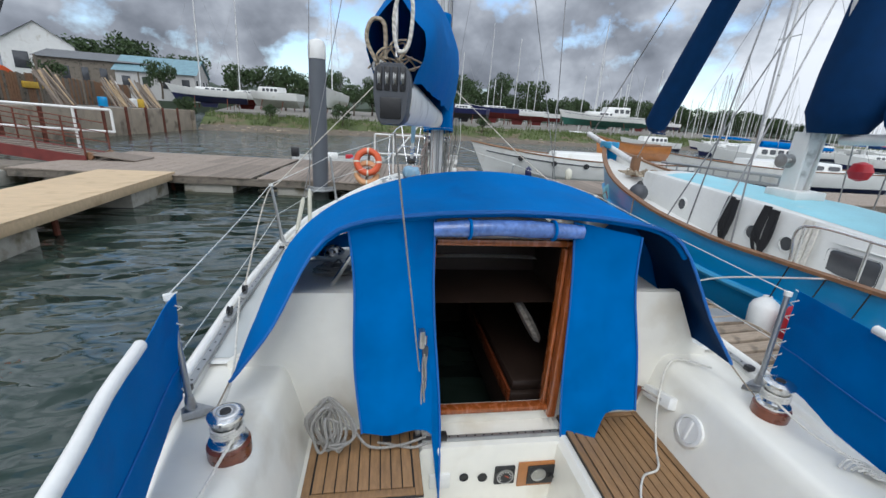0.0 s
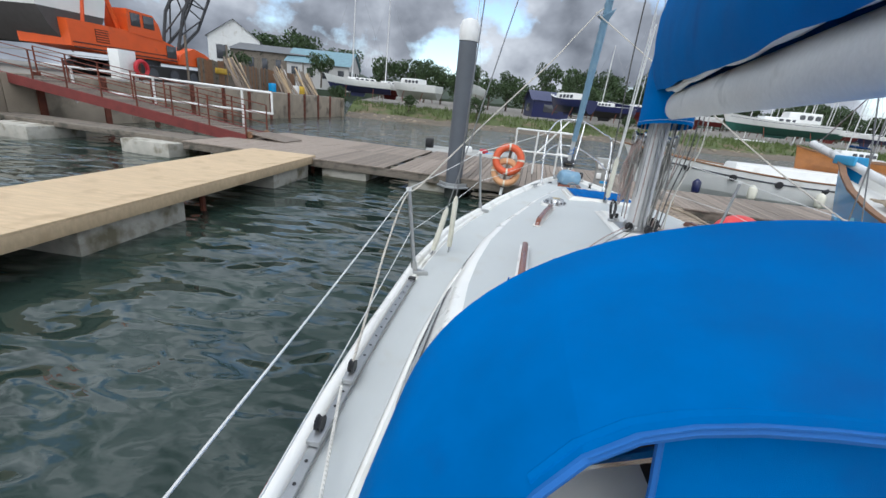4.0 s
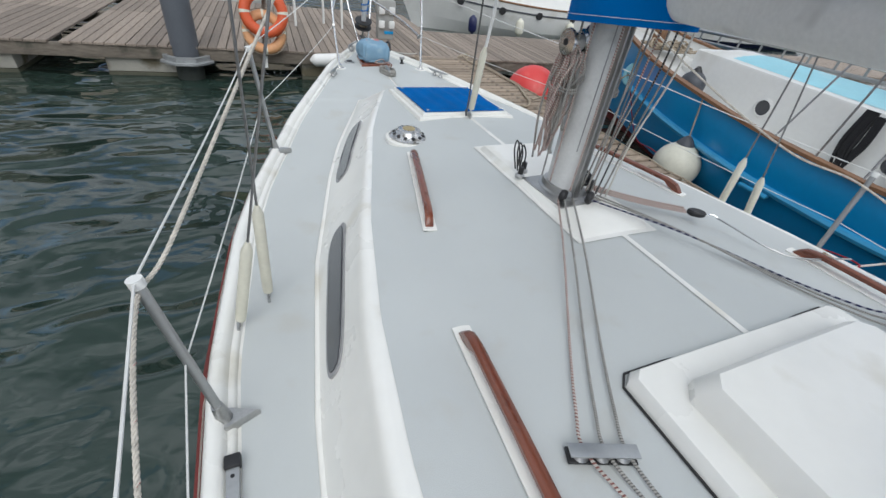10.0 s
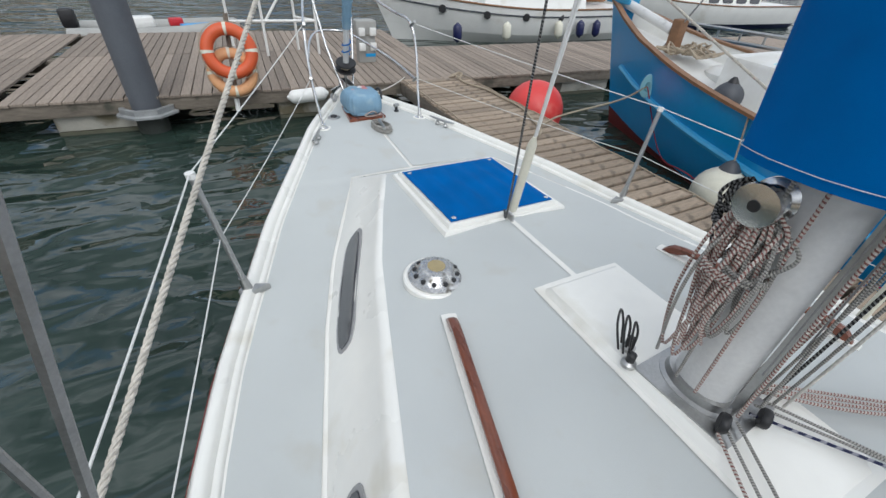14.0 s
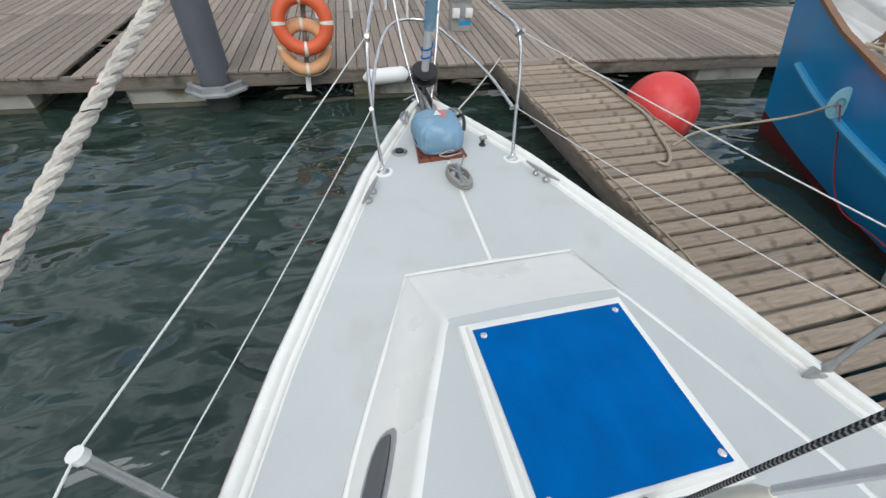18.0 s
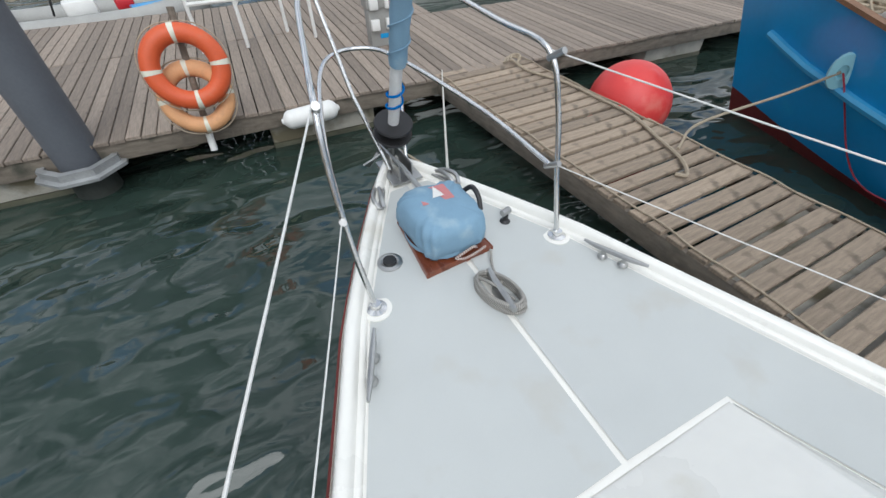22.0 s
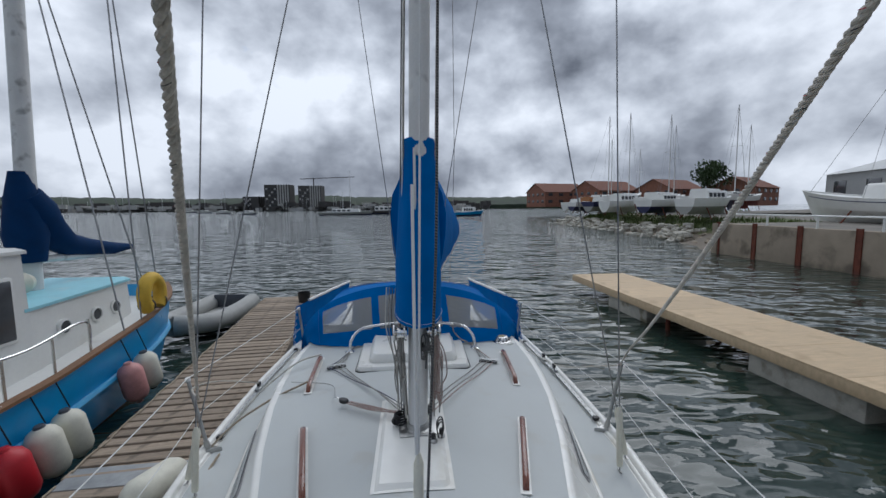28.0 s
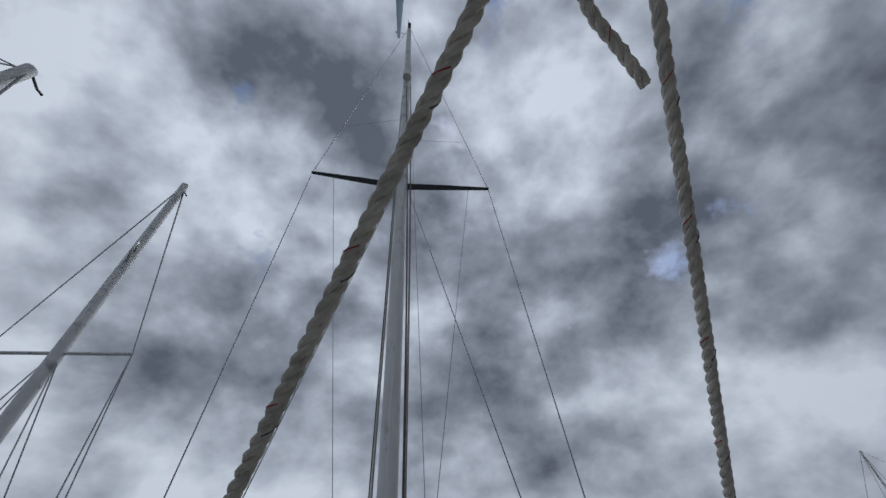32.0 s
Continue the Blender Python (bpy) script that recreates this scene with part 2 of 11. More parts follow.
ROPE_R = rope_material("red_flecked_rope", (0.52, 0.48, 0.43), (0.24, 0.10, 0.085), 120, fine=0.26)
ROPE_B = rope_material("black_white_rope", (0.015, 0.015, 0.016), (0.22, 0.22, 0.21), 110, fine=0.24)
ROPE_N = rope_material("navy_rope", (0.015, 0.02, 0.06), (0.3, 0.3, 0.34), 90)
ROPE_T = rope_material("tan_mooring_rope", (0.36, 0.30, 0.22), None, 55)
ROPE_BK = rope_material("black_rope", (0.012, 0.012, 0.014), None, 80)
ROPE_RED = rope_material("red_cord", (0.36, 0.03, 0.05), None, 90)
STRAND = material("laid_rope_strand", (0.52, 0.485, 0.42), 0.9, vary=0.3, scale=40, grain=260, bump=0.12, stretch=(1, 1, 1))
ORANGE = material("orange_lifebuoy", (0.62, 0.10, 0.03), 0.5, vary=0.08, scale=5, grain=50, bump=0.015, stain=((0.55, 0.14, 0.06), 5, 0.6))
PEACH = material("faded_orange_lifebuoy", (0.66, 0.34, 0.16), 0.6, vary=0.1, scale=6, grain=50, bump=0.02, stain=((0.5, 0.26, 0.14), 5, 0.6))
REDBUOY = material("red_inflatable", (0.68, 0.055, 0.05), 0.42, vary=0.07, scale=3, grain=60, bump=0.02, stain=((0.72, 0.16, 0.13), 3, 0.55))
PILE = material("grey_steel_pile", (0.10, 0.11, 0.125), 0.55, vary=0.12, scale=3, grain=40, bump=0.02)
PILE_WET = material("weedy_pile", (0.03, 0.035, 0.03), 0.7, vary=0.4, scale=6, grain=40, bump=0.15)
GALV = material("galvanised_steel", (0.36, 0.37, 0.37), 0.5, 0.5, vary=0.18, scale=9, grain=60, bump=0.03)
PLANK = material("weathered_plank", (0.25, 0.205, 0.165), 0.85, vary=0.28, scale=5, grain=55, bump=0.14, stretch=(14, 1.2, 8), piece=0.24, stain=((0.13, 0.105, 0.085), 7, 0.6))
PLANK_F = material("finger_plank", (0.29, 0.23, 0.17), 0.85, vary=0.28, scale=5, grain=55, bump=0.14, stretch=(1.2, 14, 8), piece=0.24, stain=((0.15, 0.12, 0.09), 7, 0.58))
BEAM = material("pontoon_beam", (0.17, 0.145, 0.115), 0.85, vary=0.3, scale=4, grain=40, bump=0.1, stretch=(2, 2, 8), stain=((0.06, 0.06, 0.045), 3, 0.55))
NEWWOOD = material("fresh_plywood", (0.54, 0.405, 0.25), 0.7, vary=0.14, scale=2.5, grain=45, bump=0.04, stretch=(1, 7, 4), piece=0.08, stain=((0.44, 0.32, 0.19), 2.0, 0.56))
CONC = material("concrete", (0.42, 0.40, 0.345), 0.9, vary=0.2, scale=4, grain=60, bump=0.1, stain=((0.16, 0.14, 0.09), 2.2, 0.52))
CONC_WET = material("weedy_concrete", (0.07, 0.07, 0.045), 0.7, vary=0.4, scale=5, grain=50, bump=0.15)
QUAY = material("quay_wall_concrete", (0.29, 0.24, 0.18), 0.9, vary=0.22, scale=1.2, grain=30, bump=0.1, stain=((0.14, 0.115, 0.085), 0.9, 0.52))
RUST = material("rusty_steel", (0.13, 0.035, 0.018), 0.8, vary=0.4, scale=4, grain=50, bump=0.1)
REDLEAD = material("red_oxide_paint", (0.16, 0.03, 0.025), 0.65, vary=0.25, scale=4, grain=50, bump=0.04)
GRASS = material("bank_grass", (0.075, 0.095, 0.028), 0.95, vary=0.45, scale=1.1, grain=14, bump=0.3, stain=((0.15, 0.115, 0.07), 0.5, 0.52))
BLADE = material("grass_blades", (0.09, 0.125, 0.035), 0.85, vary=0.4, scale=0.8, grain=9, bump=0.0)
MUD = material("shore_mud", (0.13, 0.105, 0.075), 0.8, vary=0.35, scale=1.3, grain=18, bump=0.25)
YARD = material("yard_gravel", (0.19, 0.175, 0.15), 0.95, vary=0.3, scale=0.8, grain=25, bump=0.2)
LEAF = material("tree_leaves", (0.035, 0.062, 0.018), 0.75, vary=0.55, scale=0.5, grain=5, bump=0.0)
BARK = material("bark", (0.09, 0.07, 0.05), 0.9, vary=0.3, scale=3, grain=20, bump=0.2)
BBLUE = material("blue_hull_paint", (0.010, 0.29, 0.62), 0.3, vary=0.06, scale=2, grain=20, bump=0.01, coat=0.3, stain=((0.02, 0.34, 0.64), 1.5, 0.6))
BBLUE_L = material("light_blue_strake", (0.05, 0.33, 0.58), 0.35, vary=0.06, scale=3, grain=30, bump=0.01, coat=0.2)
DECKBLUE = material("pale_blue_deck_paint", (0.30, 0.60, 0.68), 0.6, vary=0.08, scale=3, grain=40, bump=0.02, stain=((0.42, 0.62, 0.66), 2.5, 0.6))
ANTIFOUL = material("red_antifouling", (0.13, 0.016, 0.014), 0.75, vary=0.25, scale=3, grain=30, bump=0.05)
WHITEHULL = material("white_hull_paint", (0.70, 0.70, 0.67), 0.4, vary=0.05, scale=2, grain=20, bump=0.01, stain=((0.55, 0.53, 0.47), 1.2, 0.6))
WOODTRIM = material("worn_timber_trim", (0.21, 0.11, 0.055), 0.6, vary=0.25, scale=5, grain=40, bump=0.05)
VARNISH = material("varnished_topside", (0.36, 0.14, 0.035), 0.35, vary=0.2, scale=4, grain=30, bump=0.02, coat=0.3)
GREENP = material("green_bottom_paint", (0.02, 0.10, 0.075), 0.6, vary=0.2, scale=3, grain=20, bump=0.03)
NAVYHULL = material("navy_hull_paint", (0.012, 0.016, 0.07), 0.3, vary=0.1, scale=3, grain=20, bump=0.01)
CRANE = material("orange_crane_paint", (0.72, 0.10, 0.012), 0.45, vary=0.08, scale=2, grain=20, bump=0.01, stain=((0.5, 0.08, 0.02), 1.5, 0.62))
YELLOW = material("yellow_foam", (0.62, 0.40, 0.04), 0.6, vary=0.12, scale=8, grain=60, bump=0.05)
REDP = material("red_fender", (0.48, 0.015, 0.025), 0.45, vary=0.1, scale=8, grain=60, bump=0.02)
GREYRIB = material("grey_hypalon", (0.33, 0.33, 0.31), 0.6, vary=0.1, scale=4, grain=40, bump=0.02)
LBLUE_COVER = material("faded_blue_cover", (0.19, 0.32, 0.43), 0.8, vary=0.12, scale=7, grain=300, bump=0.08, stain=((0.28, 0.40, 0.48), 9, 0.56))
FADEDRED = material("faded_red_print", (0.52, 0.20, 0.20), 0.7, vary=0.1, grain=200, bump=0.03)
ROOFR = material("roof_tiles", (0.20, 0.085, 0.055), 0.85, vary=0.25, scale=3, grain=20, bump=0.1)
SLATE = material("slate_roof", (0.13, 0.135, 0.14), 0.7, vary=0.2, scale=2, grain=12, bump=0.05)
BRICKF = material("brick_facade", (0.26, 0.115, 0.075), 0.9, vary=0.2, scale=2, grain=12, bump=0.05)
FARDARK = material("dark_cladding", (0.07, 0.065, 0.062), 0.8, vary=0.2, scale=0.3, grain=4, bump=0)
FARLIGHT = material("pale_cladding", (0.48, 0.47, 0.45), 0.8, vary=0.1, scale=0.3, grain=4, bump=0)
# brown taken down to near black: the cabin's shade is in the colour
INTERIOR = material("shaded_cabin_interior", (0.022, 0.012, 0.008), 0.5, vary=0.3, scale=5, grain=40, bump=0.02)
CUSHION = material("patterned_cushion", (0.42, 0.38, 0.33), 0.9, vary=0.5, scale=30, grain=80, bump=0.05)
SHEET = material("clear_vinyl_roll", (0.09, 0.17, 0.42), 0.1, vary=0.45, scale=10, grain=40, bump=0.06, coat=0.5)
HILL = material("far_woods", (0.035, 0.05, 0.03), 0.95, vary=0.4, scale=0.08, grain=0.6, bump=0)


def glass_material(name, tint, rough=0.06, alpha=0.35):
    m = bpy.data.materials.new(name)
    m.use_nodes = True
    n, l = m.node_tree.nodes, m.node_tree.links
    b = n["Principled BSDF"]
    b.inputs["Base Color"].default_value = (*tint, 1)
    b.inputs["Roughness"].default_value, b.inputs["Alpha"].default_value = rough, alpha
    nz, bp = n.new("ShaderNodeTexNoise"), n.new("ShaderNodeBump")
    nz.inputs["Scale"].default_value = 9
    bp.inputs["Strength"].default_value, bp.inputs["Distance"].default_value = 0.5, 0.02
    l.new(nz.outputs["Fac"], bp.inputs["Height"])
    l.new(bp.outputs[0], b.inputs["Normal"])
    return m


VINYL = glass_material("clear_vinyl", (0.55, 0.56, 0.56), 0.12, 0.45)


def water_material():
    m = bpy.data.materials.new("harbour_water")
    m.use_nodes = True
    n, l = m.node_tree.nodes, m.node_tree.links
    b = n["Principled BSDF"]
    b.inputs["Base Color"].default_value = (0.020, 0.034, 0.027, 1)
    b.inputs["Roughness"].default_value, b.inputs["IOR"].default_value = 0.02, 1.52
    tc = n.new("ShaderNodeTexCoord")
    murk = n.new("ShaderNodeTexNoise")
    murk.inputs["Scale"].default_value, murk.inputs["Detail"].default_value = 0.6, 5
    l.new(tc.outputs["Object"], murk.inputs["Vector"])
    rp = n.new("ShaderNodeValToRGB")
    rp.color_ramp.elements[0].position, rp.color_ramp.elements[0].color = 0.3, (0.016, 0.030, 0.024, 1)
    rp.color_ramp.elements[1].position, rp.color_ramp.elements[1].color = 0.7, (0.031, 0.050, 0.040, 1)
    l.new(murk.outputs["Fac"], rp.inputs[0])
    l.new(rp.outputs[0], b.inputs["Base Color"])
    last = None
    for scale, dist, strength, stretch, detail in ((0.40, 0.20, 1.0, (1.0, 1.5, 1), 0), (1.15, 0.125, 1.0, (1.0, 1.8, 1), 0), (3.0, 0.018, 1.0, (1, 1.7, 1), 0), (8.0, 0.002, 1.0, (1, 1.3, 1), 1)):
        mp, nz, bp = n.new("ShaderNodeMapping"), n.new("ShaderNodeTexNoise"), n.new("ShaderNodeBump")
        mp.inputs["Scale"].default_value = stretch
        mp.inputs["Rotation"].default_value = (0, 0, radians(20))
        nz.inputs["Scale"].default_value, nz.inputs["Detail"].default_value = scale, detail
        nz.inputs["Distortion"].default_value = 0.8
        bp.inputs["Strength"].default_value, bp.inputs["Distance"].default_value = strength, dist
        l.new(tc.outputs["Object"], mp.inputs["Vector"])
        l.new(mp.outputs[0], nz.inputs["Vector"])
        l.new(nz.outputs["Fac"], bp.inputs["Height"])
        if last:
            l.new(last, bp.inputs["Normal"])
        last = bp.outputs[0]
    l.new(last, b.inputs["Normal"])
    return m


WATER = water_material()


# ---------------------------------------------------------------- building helpers
HOME = {}
ZERO = Vector((0, 0, 0))


def lerp(y, table):
    return float(np.interp(y, [t[0] for t in table], [t[1] for t in table]))


def mesh_of(name, bm, mat, home=ZERO, sharp=38):
    bmesh.ops.remove_doubles(bm, verts=bm.verts, dist=1e-5) if len(bm.verts) < 4000 else None
    bmesh.ops.recalc_face_normals(bm, faces=bm.faces)
    bm.transform(Matrix.Translation(-Vector(home)))
    me = bpy.data.meshes.new(name)
    bm.to_mesh(me)
    bm.free()
    for m in mat if isinstance(mat, (list, tuple)) else [mat]:
        me.materials.append(m)
    me.polygons.foreach_set("use_smooth", [True] * len(me.polygons))
    me.set_sharp_from_angle(angle=radians(sharp))
    return me


def thing(name, home, label, category, group="", kind=""):
    """A thing made of parts: an Empty at its base."""
    ob = new(name)
    ob.empty_display_size = 0.1
    ob.location = home
    HOME[ob] = Vector(home)
    return tagged(ob, label, category, group, kind)


def part(name, bm, mat, parent, label="", sharp=38):
    ob = new(name, mesh_of(name, bm, mat, HOME[parent], sharp))
    ob.parent = parent
    HOME[ob] = HOME[parent]
    return tagged(ob, label) if label else ob


def solo(name, bm, mat, label, category, group="", kind="", sharp=38):
    """A thing of one mesh, with its origin at the middle of its base."""
    c = [v.co for v in bm.verts]
    home = Vector(((min(v.x for v in c) + max(v.x for v in c)) / 2, (min(v.y for v in c) + max(v.y for v in c)) / 2, min(v.z for v in c)))
    ob = new(name, mesh_of(name, bm, mat, home, sharp))
    ob.location = home
    HOME[ob] = home
    return tagged(ob, label, category, group, kind)


def ring_loft(bm, rings, closed=True, caps=True, mi=0):
    """Skin over rings of points; every ring has the same number of points."""
    vs = [[bm.verts.new(p) for p in r] for r in rings]
    n = len(rings[0])
    for a, b in zip(vs, vs[1:]):
        for i in range(n if closed else n - 1):
            j = (i + 1) % n
            if len({a[i], a[j], b[j], b[i]}) == 4:
                f = bm.faces.new((a[i], a[j], b[j], b[i]))
                f.material_index = mi
    if caps and closed:
        for r in (vs[0], vs[-1]):
            bm.faces.new(r).material_index = mi
    return bm


def curve(pts, k=6):
    """Catmull-Rom through the points."""
    p = [Vector(q) for q in pts]
    if len(p) < 3:
        return p
    e = [2 * p[0] - p[1]] + p + [2 * p[-1] - p[-2]]
    out = []
    for i in range(1, len(e) - 2):
        for s in range(k):
            t = s / k
            a, b, c, d = e[i - 1], e[i], e[i + 1], e[i + 2]
            out.append(0.5 * (2 * b + (c - a) * t + (2 * a - 5 * b + 4 * c - d) * t * t + (3 * b - a - 3 * c + d) * t**3))
    return out + [p[-1]]


def sag(a, b, drop=0.1, n=10):
    a, b = Vector(a), Vector(b)
    return [a.lerp(b, i / n) - Vector((0, 0, drop * 4 * (i / n) * (1 - i / n))) for i in range(n + 1)]


def tube(bm, pts, r, n=8, caps=True, mi=0):
    """A round tube along points, with u along (metres) and v around. r: one radius, or one for each point."""
    pts = [Vector(p) for p in pts]
    rs = r if isinstance(r, (list, tuple)) else [r] * len(pts)
    uv = bm.loops.layers.uv.verify()
    rings, us, side, run = [], [], None, 0.0
    for i, p in enumerate(pts):
        t = (pts[min(i + 1, len(pts) - 1)] - pts[max(i - 1, 0)]).normalized()
        if side is None:
            side = t.orthogonal().normalized()
        side = (side - t * side.dot(t)).normalized() if (side - t * side.dot(t)).length > 1e-6 else t.orthogonal().normalized()
        up = t.cross(side)
        run += (p - pts[i - 1]).length if i else 0
        us.append(run)
        rings.append([bm.verts.new(p + rs[i] * (math.cos(a) * side + math.sin(a) * up)) for a in (2 * math.pi * k / n for k in range(n))])
    for i in range(len(rings) - 1):
        for k in range(n):
            j = (k + 1) % n
            f = bm.faces.new((rings[i][k], rings[i][j], rings[i + 1][j], rings[i + 1][k]))
            f.material_index = mi
            for lp, (u, v) in zip(f.loops, ((us[i], k / n), (us[i], (k + 1) / n), (us[i + 1], (k + 1) / n), (us[i + 1], k / n))):
                lp[uv].uv = (u, v)
    if caps:
        bm.faces.new(rings[0]).material_index = mi
        bm.faces.new(rings[-1]).material_index = mi
    return bm


def lathe(bm, profile, n=20, m=Matrix(), mi=0):
    """Profile of (radius, height) turned about z, placed by m."""
    rings = [[m @ Vector((r * math.cos(2 * math.pi * k / n), r * math.sin(2 * math.pi * k / n), z)) for k in range(n)] for r, z in profile]
    return ring_loft(bm, rings, True, True, mi)


def box(bm, c, size, rot=0.0, bevel=0.0, m=None, mi=0):
    """A box about its middle c, turned about z, with bevelled edges."""
    t = bmesh.new()
    bmesh.ops.create_cube(t, size=1.0)
    bmesh.ops.scale(t, vec=Vector(size), verts=t.verts)
    if bevel:
        bmesh.ops.bevel(t, geom=t.edges[:], offset=bevel, segments=2, affect="EDGES", profile=0.5)
    t.transform((m or Matrix.Translation(Vector(c)) @ Matrix.Rotation(radians(rot), 4, "Z")))
    tmp = bpy.data.meshes.new("tmp")
    t.to_mesh(tmp)
    t.free()
    k = len(bm.faces)
    bm.from_mesh(tmp)
    bpy.data.meshes.remove(tmp)
    if mi:
        bm.faces.ensure_lookup_table()
        for f in bm.faces[k:]:
            f.material_index = mi
    return bm


def prism(bm, poly, z0, z1, inset=0.0, mi=0):
    """A flat-sided block over a polygon, drawn in a little at its top where inset is given."""
    c = Vector((sum(p[0] for p in poly) / len(poly), sum(p[1] for p in poly) / len(poly)))
    rings = [[Vector((p[0], p[1], z0)) for p in poly]]
    if inset:
        rings.append([Vector((p[0], p[1], z1 - inset)) for p in poly])
        rings.append([Vector((*(Vector(p[:2]) + (c - Vector(p[:2])).normalized() * inset), z1)) for p in poly])
    else:
        rings.append([Vector((p[0], p[1], z1)) for p in poly])
    return ring_loft(bm, rings, True, True, mi)


def surface(bm, grid, mi=0):
    """An open sheet over a grid of points."""
    return ring_loft(bm, grid, False, False, mi)


def sheet(bm, grid, thick):
    """A sheet with thickness over a grid of points."""
    surface(bm, grid)
    bmesh.ops.recalc_face_normals(bm, faces=bm.faces)
    bmesh.ops.solidify(bm, geom=bm.faces[:], thickness=thick)
    return bm


def B():
    return bmesh.new()


# ---------------------------------------------------------------- water, shore, quay
def water():
    bm = B()
    xs = [-3000, -400, -60, -20, 0, 20, 60, 400, 3000]
    surface(bm, [[(x, y, 0) for x in xs] for y in xs])
    ob = new("water", mesh_of("water", bm, WATER))
    tagged(ob, "dark green rippled harbour water", "water", kind="structure")


water()

QX = -17.9          # quay wall face
QZ = 1.75           # quay wall top


def quay():
    q = thing("quay_wall", (QX, 9, -0.5), "stained concrete quay wall with rusty steel piles", "wall", kind="structure")
    for i in range(12):
        y0, y1 = -20 + i * 4.85, -20 + (i + 1) * 4.85
        bm = B()
        box(bm, (QX - 0.25, (y0 + y1) / 2, (QZ - 1) / 2), (0.5, y1 - y0 - 0.02, QZ + 1), bevel=0.02)
        part("wall_panel", bm, QUAY, q)
    for i in range(23):
        y = -20 + i * 2.52
        bm = B()
        for s in (-0.11, 0.11):
            box(bm, (QX + 0.03, y + s, QZ / 2 + 0.05 - 0.3), (0.06, 0.03, QZ + 0.7))
        box(bm, (QX + 0.02, y, QZ / 2 + 0.05 - 0.3), (0.05, 0.22, QZ + 0.68))
        part("steel_pile", bm, RUST, q, "rusty steel pile")
    bm = B()
    box(bm, (QX - 3.6, -20.2, (QZ - 1) / 2), (7.4, 0.4, QZ + 1), bevel=0.02)
    part("wall_panel", bm, QUAY, q)
    bm = B()
    box(bm, (QX - 6, 38.3, (QZ - 1) / 2), (12.4, 0.4, QZ + 1), bevel=0.02)
    part("wall_panel", bm, QUAY, q)
    bm = B()
    surface(bm, [[(QX - 0.45, y, QZ - 0.02 + 0.1 * noise.noise((0, y * 0.1, 0))), (QX - 8, y, QZ + 0.05), (QX - 30, y, QZ + 0.3), (-300, y, 4)] for y in np.linspace(-20, 38.2, 14)])
    ob = new("yard_ground", mesh_of("yard_ground", bm, YARD))
    tagged(ob, "gravel boatyard ground behind the quay", "ground", kind="structure")


quay()


def bank_z(d):
    return lerp(d, [(-3, -0.5), (0, 0.0), (1.5, 0.25), (3.5, 0.45), (5, 0.95), (8, 1.35), (14, 1.6), (40, 1.9), (400, 9)])


BANK_N = [(-17.6, 38.5), (-10, 40.5), (0, 43), (12, 44.5), (30, 47), (60, 58), (110, 80), (220, 120)]   # north shoreline
BANK_S = [(-18.2, -20.2), (-19.5, -24), (-21.5, -32), (-22.5, -48), (-23, -62), (-32, -70), (-60, -76)]   # south-west shoreline


